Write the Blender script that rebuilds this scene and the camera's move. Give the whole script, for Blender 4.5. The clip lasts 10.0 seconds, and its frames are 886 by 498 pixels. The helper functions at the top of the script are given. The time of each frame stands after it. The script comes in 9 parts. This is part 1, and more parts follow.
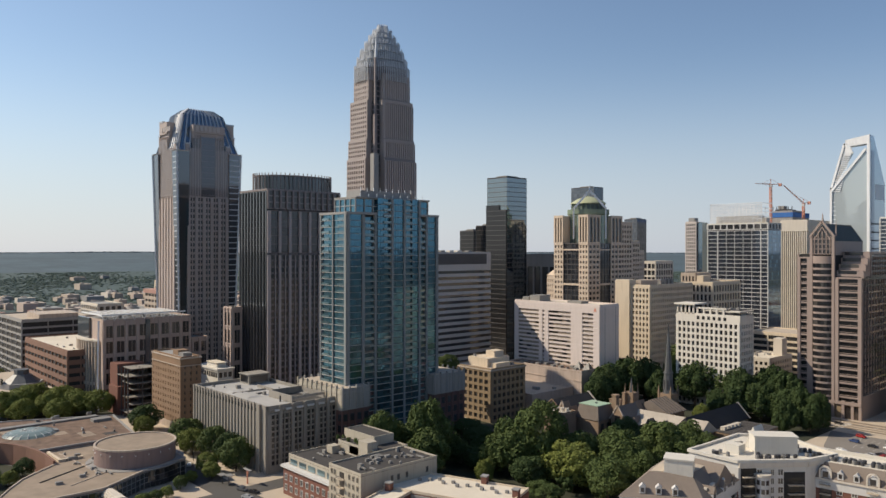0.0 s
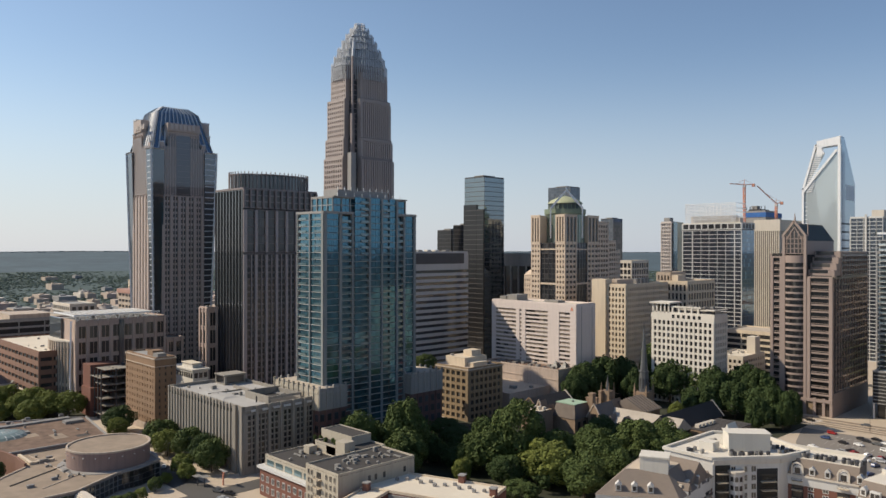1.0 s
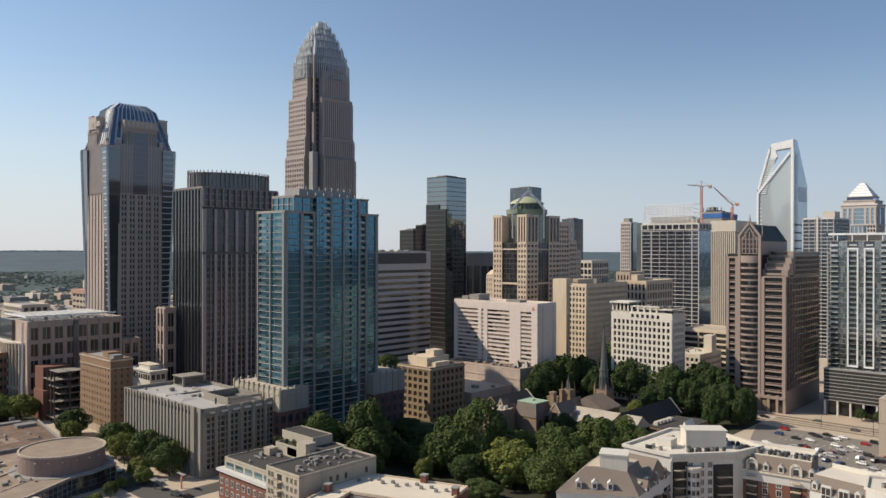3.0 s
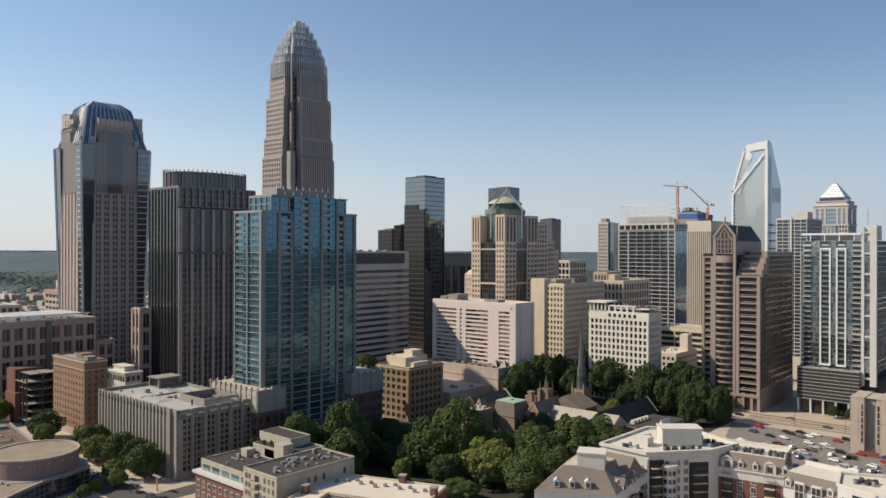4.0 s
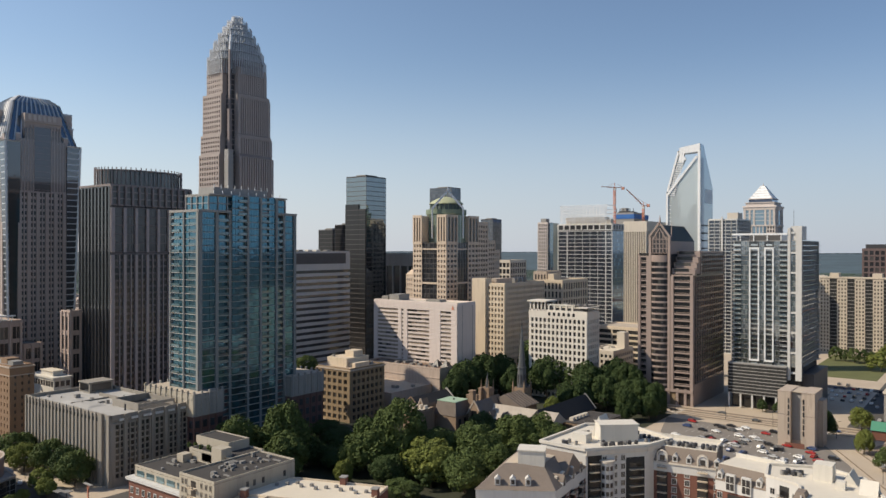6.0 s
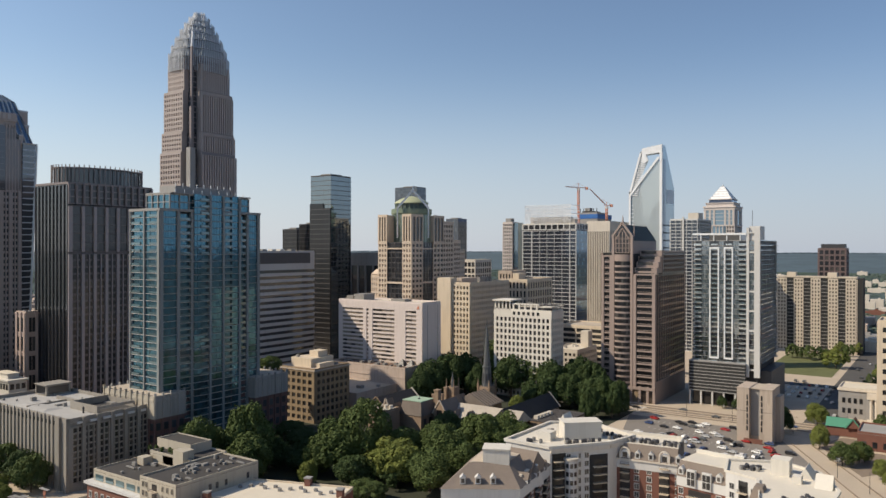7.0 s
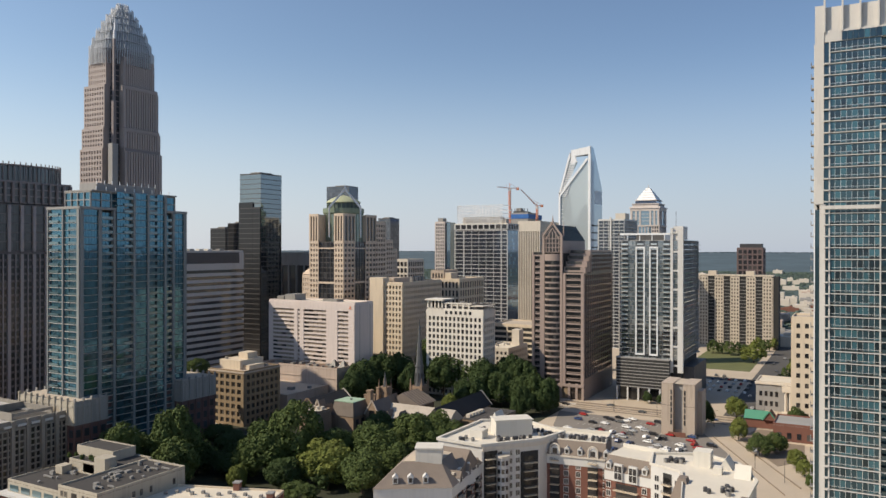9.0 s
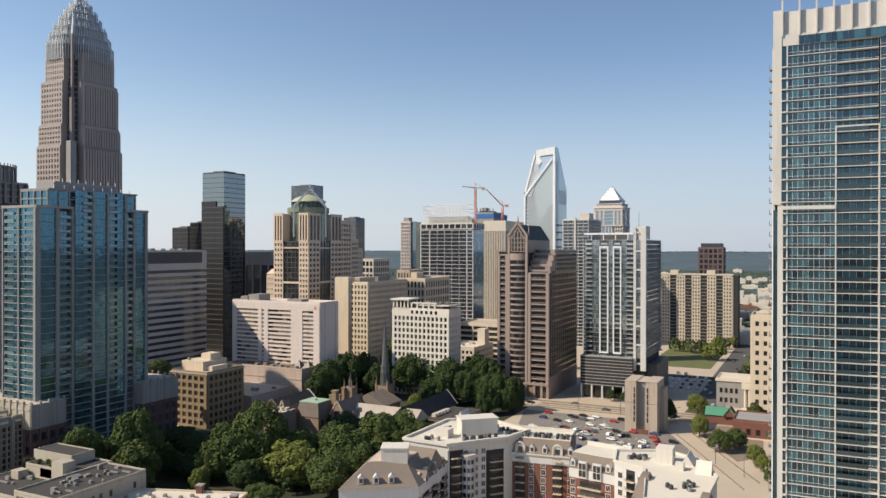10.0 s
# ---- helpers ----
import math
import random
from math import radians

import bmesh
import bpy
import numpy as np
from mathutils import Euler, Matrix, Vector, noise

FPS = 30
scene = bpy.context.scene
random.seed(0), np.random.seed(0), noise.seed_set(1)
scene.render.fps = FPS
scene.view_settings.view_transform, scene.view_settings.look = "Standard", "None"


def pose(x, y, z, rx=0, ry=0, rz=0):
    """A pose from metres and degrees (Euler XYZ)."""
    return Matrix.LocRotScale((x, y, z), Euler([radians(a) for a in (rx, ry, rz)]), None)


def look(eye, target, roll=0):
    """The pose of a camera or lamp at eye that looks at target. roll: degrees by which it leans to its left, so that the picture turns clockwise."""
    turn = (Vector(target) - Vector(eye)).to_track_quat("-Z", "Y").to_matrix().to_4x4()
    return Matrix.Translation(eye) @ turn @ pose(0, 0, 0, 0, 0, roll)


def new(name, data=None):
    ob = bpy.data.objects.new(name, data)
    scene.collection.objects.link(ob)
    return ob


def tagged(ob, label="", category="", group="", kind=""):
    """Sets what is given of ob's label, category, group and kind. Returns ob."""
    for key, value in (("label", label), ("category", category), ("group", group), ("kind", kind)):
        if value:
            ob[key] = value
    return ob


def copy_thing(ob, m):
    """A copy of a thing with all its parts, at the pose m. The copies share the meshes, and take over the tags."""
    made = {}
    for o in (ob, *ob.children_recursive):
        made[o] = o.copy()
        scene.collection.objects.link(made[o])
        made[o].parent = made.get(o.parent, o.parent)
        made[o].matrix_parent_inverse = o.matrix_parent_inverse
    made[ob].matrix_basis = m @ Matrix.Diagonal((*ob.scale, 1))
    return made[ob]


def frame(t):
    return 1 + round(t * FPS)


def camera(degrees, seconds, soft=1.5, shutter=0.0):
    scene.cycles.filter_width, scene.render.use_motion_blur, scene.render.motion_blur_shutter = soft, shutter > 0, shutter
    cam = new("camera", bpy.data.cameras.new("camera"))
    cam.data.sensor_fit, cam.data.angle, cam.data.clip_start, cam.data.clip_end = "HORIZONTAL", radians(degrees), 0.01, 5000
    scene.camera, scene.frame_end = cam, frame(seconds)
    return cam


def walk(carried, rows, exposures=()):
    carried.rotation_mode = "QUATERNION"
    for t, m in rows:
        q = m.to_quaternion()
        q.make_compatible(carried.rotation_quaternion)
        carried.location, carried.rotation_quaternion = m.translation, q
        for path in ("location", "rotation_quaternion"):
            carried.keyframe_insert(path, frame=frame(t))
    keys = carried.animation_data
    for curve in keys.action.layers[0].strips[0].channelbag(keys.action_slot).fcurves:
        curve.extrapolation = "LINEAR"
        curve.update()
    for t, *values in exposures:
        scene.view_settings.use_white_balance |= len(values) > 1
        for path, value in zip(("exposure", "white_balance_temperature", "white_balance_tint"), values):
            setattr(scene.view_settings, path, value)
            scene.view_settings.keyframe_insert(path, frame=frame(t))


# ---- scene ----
# The camera hangs still over the western edge of the city centre and pans to the right.
EYE = 100.0
YAW = 47.5
cam = camera(61.2, 10.0)
# seconds, degrees turned to the right, pitch, roll
PAN = [
    (0.0, 0.00, 0.00, -0.06), (0.5, 0.86, -0.01, -0.03), (1.0, 1.72, -0.04, -0.07), (1.5, 2.62, -0.05, -0.06),
    (2.0, 3.26, -0.04, -0.08), (2.5, 3.90, -0.04, -0.12), (4.0, 6.25, -0.04, -0.14), (4.5, 7.24, -0.03, -0.13),
    (5.0, 8.33, -0.03, -0.12), (5.5, 9.48, -0.03, -0.10), (7.0, 13.38, -0.07, -0.10), (7.5, 14.71, -0.08, -0.10),
    (8.0, 16.03, -0.07, -0.09), (8.5, 17.24, -0.09, -0.06), (9.0, 18.54, -0.09, -0.09), (9.5, 19.86, -0.10, -0.06),
    (10.0, 21.16, -0.12, -0.08),
]
walk(cam, [(t, pose(0, 0, EYE, 90 + pitch, roll, YAW - turn)) for t, turn, pitch, roll in PAN], exposures=[(0.0, -0.02), (5.5, 0.0), (8.5, 0.02), (9.2, 0.08), (10.0, 0.18)])

# ---- daylight ----
TO_SUN = Vector((-0.60, -0.48, 0.64)).normalized()
world = bpy.data.worlds.new("sky")
scene.world = world
world.use_nodes = True
sky = world.node_tree.nodes.new("ShaderNodeTexSky")
sky.sky_type = "NISHITA"
sky.sun_disc = False
sky.sun_elevation = math.asin(TO_SUN.z)
sky.sun_rotation = math.atan2(TO_SUN.x, TO_SUN.y)
sky.air_density, sky.dust_density, sky.ozone_density = 1.0, 0.3, 1.5
wn = world.node_tree
way_up = wn.nodes.new("ShaderNodeSeparateXYZ")
wn.links.new(wn.nodes.new("ShaderNodeTexCoord").outputs["Generated"], way_up.inputs[0])
band = wn.nodes.new("ShaderNodeMapRange")
band.interpolation_type = "SMOOTHERSTEP"
for sock, v in zip(("From Min", "From Max", "To Min", "To Max"), (-0.03, 0.28, 0.80, 0.0)):
    band.inputs[sock].default_value = v
wn.links.new(way_up.outputs["Z"], band.inputs["Value"])
haze = wn.nodes.new("ShaderNodeMix")
haze.data_type = "RGBA"
haze.inputs[7].default_value = (4.55, 5.12, 5.95, 1)
wn.links.new(band.outputs[0], haze.inputs[0])
wn.links.new(sky.outputs[0], haze.inputs[6])
# the air is brighter towards the sun's side
side_of = wn.nodes.new("ShaderNodeVectorMath")
side_of.operation = "DOT_PRODUCT"
side_of.inputs[1].default_value = Vector((TO_SUN.x, TO_SUN.y, 0)).normalized()
wn.links.new(way_up.inputs[0].links[0].from_socket, side_of.inputs[0])
glow = wn.nodes.new("ShaderNodeMapRange")
for sock, v in zip(("From Min", "From Max", "To Min", "To Max"), (-0.9, 0.4, 0.0, 1.0)):
    glow.inputs[sock].default_value = v
wn.links.new(side_of.outputs["Value"], glow.inputs["Value"])
tint = wn.nodes.new("ShaderNodeMix")
tint.data_type = "RGBA"
tint.inputs[6].default_value = (0.735, 0.775, 0.86, 1)
tint.inputs[7].default_value = (1.17, 1.13, 1.10, 1)
wn.links.new(glow.outputs[0], tint.inputs[0])
warm = wn.nodes.new("ShaderNodeMix")
warm.data_type, warm.blend_type = "RGBA", "MULTIPLY"
warm.inputs[0].default_value = 1.0
wn.links.new(haze.outputs[2], warm.inputs[6])
wn.links.new(tint.outputs[2], warm.inputs[7])
wn.links.new(warm.outputs[2], wn.nodes["Background"].inputs[0])
world.node_tree.nodes["Background"].inputs[1].default_value = 0.116
sun = new("sun", bpy.data.lights.new("sun", "SUN"))
sun.data.energy, sun.data.angle, sun.data.color = 5.0, radians(0.53), (1.0, 0.87, 0.68)
sun.matrix_world = look((0, 0, 800), Vector((0, 0, 800)) - TO_SUN)
# ---- materials ----
def node_mat(name):
    m = bpy.data.materials.new(name)
    m.use_nodes = True
    nt = m.node_tree
    return m, nt, nt.nodes["Principled BSDF"]


def place_noise(nt, scale, stretch=(1, 1, 1), detail=4.0):
    """Noise at real-world size, fixed to the place."""
    geo = nt.nodes.new("ShaderNodeNewGeometry")
    mp = nt.nodes.new("ShaderNodeMapping")
    mp.inputs["Scale"].default_value = stretch
    no = nt.nodes.new("ShaderNodeTexNoise")
    no.inputs["Scale"].default_value = scale
    no.inputs["Detail"].default_value = detail
    nt.links.new(geo.outputs["Position"], mp.inputs["Vector"])
    nt.links.new(mp.outputs[0], no.inputs["Vector"])
    return no.outputs["Fac"]


def math_node(nt, op, a, b):
    n = nt.nodes.new("ShaderNodeMath")
    n.operation = op
    for i, v in enumerate((a, b)):
        if isinstance(v, (int, float)):
            n.inputs[i].default_value = v
        else:
            nt.links.new(v, n.inputs[i])
    return n.outputs[0]


def mix_colour(nt, fac, a, b, mode="MIX"):
    n = nt.nodes.new("ShaderNodeMix")
    n.data_type, n.blend_type = "RGBA", mode
    for sock, v in ((n.inputs[0], fac), (n.inputs[6], a), (n.inputs[7], b)):
        if isinstance(v, (int, float)):
            sock.default_value = v
        elif isinstance(v, tuple):
            sock.default_value = (*v, 1)
        else:
            nt.links.new(v, sock)
    return n.outputs[2]


def scaled(c, k):
    return tuple(min(1.0, v * k) for v in c)


def surface(name, colour, rough=0.8, fine=1.5, coarse=0.06, vary=0.18, streak=0.12, bump=0.15, pieces=0.0, metal=0.0):
    """A matt building surface: grain, large stains and rain streaks; pieces varies it from object to object."""
    m, nt, p = node_mat(name)
    big = place_noise(nt, coarse, detail=5)
    small = place_noise(nt, fine, detail=3)
    run = place_noise(nt, 0.6, (1, 1, 0.06), 3)
    c = mix_colour(nt, big, scaled(colour, 1 - vary), scaled(colour, 1 + vary))
    c = mix_colour(nt, math_node(nt, "MULTIPLY", small, 0.5), c, scaled(colour, 1 - vary * 1.3))
    c = mix_colour(nt, math_node(nt, "MULTIPLY", math_node(nt, "GREATER_THAN", run, 0.56), streak), c, scaled(colour, 0.45))
    if pieces:
        info = nt.nodes.new("ShaderNodeObjectInfo")
        geo = nt.nodes.new("ShaderNodeNewGeometry")
        r = math_node(nt, "FRACT", math_node(nt, "ADD", info.outputs["Random"], geo.outputs["Random Per Island"]), 0)
        c = mix_colour(nt, math_node(nt, "MULTIPLY", r, pieces), c, scaled(colour, 0.55))
    nt.links.new(c, p.inputs["Base Color"])
    rr = math_node(nt, "ADD", math_node(nt, "MULTIPLY", small, 0.2), rough - 0.1)
    nt.links.new(rr, p.inputs["Roughness"])
    p.inputs["Metallic"].default_value = metal
    b = nt.nodes.new("ShaderNodeBump")
    b.inputs["Strength"].default_value = bump
    b.inputs["Distance"].default_value = 0.15
    nt.links.new(small, b.inputs["Height"])
    nt.links.new(b.outputs[0], p.inputs["Normal"])
    return m


def glazing_mat(name, tint, mirror=0.35, blind=0.25, blind_colour=(0.30, 0.29, 0.26), rough=0.04, sheen=(0.85, 0.92, 1.0), wobble=0.02, spread=(0.55, 1.35)):
    """Facade glass over dim rooms: panes differ by drawn blinds, and each leans by a hair."""
    m, nt, p = node_mat(name)
    info = nt.nodes.new("ShaderNodeObjectInfo")
    geo = nt.nodes.new("ShaderNodeNewGeometry")
    r = math_node(nt, "FRACT", math_node(nt, "ADD", math_node(nt, "MULTIPLY", info.outputs["Random"], 7.13), geo.outputs["Random Per Island"]), 0)
    r2 = math_node(nt, "FRACT", math_node(nt, "MULTIPLY", r, 17.7), 0)
    c = mix_colour(nt, r2, scaled(tint, spread[0]), scaled(tint, spread[1]))
    c = mix_colour(nt, math_node(nt, "MULTIPLY", math_node(nt, "LESS_THAN", r, blind), 0.65), c, blind_colour)
    nt.links.new(c, p.inputs["Base Color"])
    p.inputs["Roughness"].default_value = 0.3
    gl = nt.nodes.new("ShaderNodeBsdfGlossy")
    gl.inputs["Color"].default_value = (*sheen, 1)
    gl.inputs["Roughness"].default_value = rough
    wav = place_noise(nt, 0.22, detail=2)
    bp = nt.nodes.new("ShaderNodeBump")
    bp.inputs["Strength"].default_value = wobble
    bp.inputs["Distance"].default_value = 1.0
    nt.links.new(wav, bp.inputs["Height"])
    nt.links.new(bp.outputs[0], gl.inputs["Normal"])
    fr = nt.nodes.new("ShaderNodeFresnel")
    fr.inputs["IOR"].default_value = 1.5
    fac = math_node(nt, "MINIMUM", math_node(nt, "ADD", fr.outputs[0], mirror), 1.0)
    mx = nt.nodes.new("ShaderNodeMixShader")
    nt.links.new(fac, mx.inputs[0])
    nt.links.new(p.outputs[0], mx.inputs[1])
    nt.links.new(gl.outputs[0], mx.inputs[2])
    nt.links.new(mx.outputs[0], nt.nodes["Material Output"].inputs["Surface"])
    return m


def leaf_mat(name, dark, light):
    m, nt, p = node_mat(name)
    geo = nt.nodes.new("ShaderNodeNewGeometry")
    info = nt.nodes.new("ShaderNodeObjectInfo")
    big = place_noise(nt, 0.16, detail=3)
    c = mix_colour(nt, math_node(nt, "ADD", math_node(nt, "MULTIPLY", geo.outputs["Random Per Island"], 0.28), 0.38), dark, light)
    c = mix_colour(nt, math_node(nt, "MULTIPLY", big, 0.5), c, dark)
    c = mix_colour(nt, math_node(nt, "MULTIPLY", info.outputs["Random"], 0.3), c, scaled(light, 1.05))
    nt.links.new(c, p.inputs["Base Color"])
    p.inputs["Roughness"].default_value = 0.75
    p.inputs["Specular IOR Level"].default_value = 0.2
    tr = nt.nodes.new("ShaderNodeBsdfTranslucent")
    nt.links.new(c, tr.inputs["Color"])
    mx = nt.nodes.new("ShaderNodeMixShader")
    mx.inputs[0].default_value = 0.10
    nt.links.new(p.outputs[0], mx.inputs[1])
    nt.links.new(tr.outputs[0], mx.inputs[2])
    nt.links.new(mx.outputs[0], nt.nodes["Material Output"].inputs["Surface"])
    return m


def far_land_mat(name):
    """Woods and suburbs seen from afar: green crowns, dark gaps, paler clearings and roofs; haze is painted in as blue.
    """
    m, nt, p = node_mat(name)
    a = place_noise(nt, 0.012, detail=6)
    b = place_noise(nt, 0.0025, detail=4)
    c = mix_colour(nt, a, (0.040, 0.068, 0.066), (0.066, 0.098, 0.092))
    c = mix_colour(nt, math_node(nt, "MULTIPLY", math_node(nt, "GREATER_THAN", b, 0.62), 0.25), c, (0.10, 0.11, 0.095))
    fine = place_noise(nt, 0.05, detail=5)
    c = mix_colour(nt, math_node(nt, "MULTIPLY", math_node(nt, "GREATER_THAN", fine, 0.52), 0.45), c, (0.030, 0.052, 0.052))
    nt.links.new(c, p.inputs["Base Color"])
    p.inputs["Roughness"].default_value = 0.95
    return m


# skyline haze is painted into this colour as a blue tint
FAR_HILLS = surface("haze_blue_hills", (0.068, 0.105, 0.128), 0.95, 0.03, 0.006, 0.5, 0.0, 0.0)
ASPHALT = surface("asphalt", (0.085, 0.08, 0.075), 0.9, 2.0, 0.05, 0.25, 0.0, 0.1)
CONCRETE_PAVE = surface("concrete_paving", (0.48, 0.40, 0.31), 0.85, 1.2, 0.05, 0.2, 0.0, 0.1)
GRASS = surface("grass", (0.125, 0.135, 0.05), 0.95, 3.0, 0.08, 0.3, 0.0, 0.3)
# ground colour darkened to stand for the shade under trees
SHADED_GROUND = surface("tree_shade_ground", (0.035, 0.04, 0.022), 0.95, 2.0, 0.1, 0.35, 0.0, 0.3)
LOT = surface("parking_asphalt", (0.21, 0.19, 0.17), 0.9, 2.0, 0.06, 0.2, 0.0, 0.1)
FAR_LAND = far_land_mat("far_land")
WHITE_LINE = surface("road_paint", (0.62, 0.61, 0.58), 0.7, 3.0, 0.3, 0.2)
GRANITE = surface("rose_granite", (0.37, 0.31, 0.285), 0.55, 1.0, 0.05, 0.12, 0.08, 0.05, 0.15)
TRUSS_GRANITE = surface("brown_granite", (0.43, 0.355, 0.32), 0.55, 1.0, 0.05, 0.12, 0.1, 0.05, 0.15)
PIER_GRANITE = surface("mauve_grey_granite", (0.37, 0.315, 0.308), 0.5, 1.0, 0.05, 0.12, 0.1, 0.05, 0.15)
SPANDREL_DARK = surface("dark_spandrel", (0.13, 0.11, 0.11), 0.5, 1.0, 0.05, 0.15, 0.1, 0.05, 0.15)
GREY_GRANITE = surface("grey_brown_granite", (0.225, 0.188, 0.183), 0.5, 1.0, 0.05, 0.12, 0.1, 0.05, 0.15)
SILVER = surface("silver_metal", (0.52, 0.53, 0.55), 0.45, 1.0, 0.1, 0.1, 0.05, 0.03, 0.1, 0.3)
GREY_CONCRETE = surface("grey_concrete", (0.30, 0.29, 0.28), 0.75, 0.8, 0.05, 0.15, 0.15, 0.08, 0.15)
TAN_CONCRETE = surface("tan_concrete", (0.46, 0.38, 0.31), 0.8, 0.8, 0.06, 0.15, 0.25, 0.1, 0.1)
GARAGE_CONCRETE = surface("grey_brown_precast", (0.285, 0.26, 0.225), 0.8, 0.8, 0.05, 0.15, 0.25, 0.1, 0.15)
CREAM = surface("cream_stucco", (0.62, 0.52, 0.395), 0.85, 0.8, 0.05, 0.1, 0.15, 0.06, 0.08)
CREAM_WHITE = surface("white_render", (0.58, 0.525, 0.45), 0.85, 0.8, 0.05, 0.08, 0.12, 0.05, 0.06)
HOTEL_WHITE = surface("bright_hotel_render", (0.68, 0.635, 0.565), 0.85, 0.8, 0.05, 0.08, 0.12, 0.05, 0.06)
PINK_WHITE = surface("pinkish_white_precast", (0.66, 0.575, 0.535), 0.8, 0.8, 0.05, 0.08, 0.1, 0.05, 0.08)
WHITE = surface("white_paint", (0.57, 0.56, 0.54), 0.6, 0.8, 0.08, 0.08, 0.08, 0.04, 0.05)
ROOF_WHITE = surface("white_roof_membrane", (0.64, 0.575, 0.47), 0.85, 0.5, 0.08, 0.16, 0.0, 0.08)
ROOF_GREY = surface("grey_roof_gravel", (0.30, 0.295, 0.285), 0.95, 1.5, 0.08, 0.22, 0.0, 0.15)
ROOF_DARK = surface("dark_roof_felt", (0.052, 0.048, 0.046), 0.9, 1.0, 0.08, 0.25, 0.0, 0.12)
ROOF_BROWN = surface("weathered_brown_roof", (0.20, 0.132, 0.095), 0.95, 0.30, 0.22, 0.75, 0.0, 0.15)
ROOF_ARTS = surface("tan_stained_roof", (0.31, 0.245, 0.185), 0.95, 0.35, 0.13, 0.4, 0.0, 0.12)
DOME_STONE = surface("peach_stone", (0.61, 0.495, 0.39), 0.75, 0.8, 0.05, 0.1, 0.1, 0.05, 0.1)
PODIUM_BRICK = surface("dark_purple_brick", (0.15, 0.09, 0.082), 0.85, 4.0, 0.2, 0.2, 0.08, 0.2, 0.15)
PLUM_GRANITE = surface("plum_granite", (0.15, 0.105, 0.10), 0.6, 1.0, 0.05, 0.15, 0.1, 0.05, 0.1)
COURT_BRICK = surface("dark_red_brick", (0.22, 0.115, 0.08), 0.85, 3.0, 0.15, 0.2, 0.1, 0.15, 0.1)
DULL_BRICK = surface("dull_brown_brick", (0.22, 0.125, 0.09), 0.85, 3.0, 0.15, 0.2, 0.1, 0.15, 0.15)
ROOF_TAN = surface("tan_roof_gravel", (0.46, 0.39, 0.31), 0.95, 0.6, 0.09, 0.2, 0.0, 0.12)
SHINGLE = surface("weathered_shingle", (0.215, 0.175, 0.145), 0.9, 2.5, 0.15, 0.2, 0.05, 0.3, 0.1)
SLATE = surface("black_slate", (0.045, 0.042, 0.042), 0.9, 2.5, 0.1, 0.3, 0.05, 0.25, 0.2)
OLD_SLATE = surface("old_brown_slate", (0.20, 0.165, 0.14), 0.8, 2.0, 0.2, 0.3, 0.05, 0.25, 0.2)
PALE_ROOF = surface("pale_metal_roof", (0.42, 0.37, 0.31), 0.7, 1.0, 0.2, 0.2, 0.1, 0.1, 0.1)
BRICK = surface("red_brick", (0.19, 0.082, 0.058), 0.85, 4.0, 0.2, 0.2, 0.08, 0.2, 0.15)
BROWN_BRICK = surface("brown_brick", (0.26, 0.165, 0.10), 0.85, 4.0, 0.15, 0.2, 0.12, 0.2, 0.15)
BUFF_BRICK = surface("buff_brick", (0.265, 0.195, 0.12), 0.85, 4.0, 0.15, 0.15, 0.1, 0.15, 0.12)
BROWNSTONE = surface("brown_sandstone", (0.29, 0.205, 0.14), 0.85, 1.5, 0.2, 0.25, 0.2, 0.3, 0.2)
COPPER = surface("green_copper", (0.175, 0.225, 0.165), 0.6, 0.8, 0.15, 0.15, 0.1, 0.05)
DOME_COPPER = surface("yellow_green_copper", (0.40, 0.42, 0.27), 0.6, 0.8, 0.15, 0.15, 0.1, 0.05)
PALE_COPPER = surface("pale_green_copper", (0.34, 0.47, 0.35), 0.6, 0.8, 0.15, 0.15, 0.1, 0.05)
GREEN_ROOF = surface("green_metal_roof", (0.08, 0.26, 0.17), 0.5, 1.0, 0.2, 0.15, 0.05, 0.05)
LEAD = surface("grey_lead", (0.115, 0.12, 0.125), 0.5, 1.5, 0.3, 0.25, 0.2, 0.1)
CLAY_TILE = surface("dull_red_panel", (0.42, 0.24, 0.19), 0.8, 1.0, 0.1, 0.15, 0.1)
DRUM_WALL = surface("mauve_brick", (0.25, 0.175, 0.155), 0.85, 3.0, 0.1, 0.12, 0.15, 0.15)
STEEL_WHITE = surface("white_steel", (0.75, 0.76, 0.77), 0.5, 1.0, 0.2, 0.08)
CRANE_RED = surface("orange_crane_paint", (0.62, 0.27, 0.18), 0.5, 1.0, 0.2, 0.15)
BLUE_WRAP = surface("blue_sheeting", (0.03, 0.14, 0.42), 0.6, 1.0, 0.2, 0.3)
DARK_METAL = surface("dark_metal", (0.05, 0.05, 0.055), 0.5, 1.0, 0.2, 0.2)
EQUIP = surface("plant_grey", (0.27, 0.26, 0.245), 0.6, 1.0, 0.2, 0.25, 0.1, 0.05, 0.35)
# near-black fill standing in for shade inside rooms, decks and slots
CORE = surface("interior_shade", (0.03, 0.03, 0.03), 0.9, 1.0, 0.1, 0.2)
BARK = surface("bark", (0.10, 0.075, 0.055), 0.95, 3.0, 0.5, 0.3)
# the last, darkest leaf colour also paints shade on low yard trees
LEAVES = [leaf_mat("oak_leaves", (0.036, 0.062, 0.020), (0.118, 0.152, 0.046)),
          leaf_mat("light_leaves", (0.082, 0.110, 0.024), (0.215, 0.235, 0.060)),
          leaf_mat("dark_leaves", (0.022, 0.045, 0.016), (0.074, 0.104, 0.034))]
# far leaf colour paled and blued by painted distance haze
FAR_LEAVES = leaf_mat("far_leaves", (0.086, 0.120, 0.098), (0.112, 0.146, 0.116))
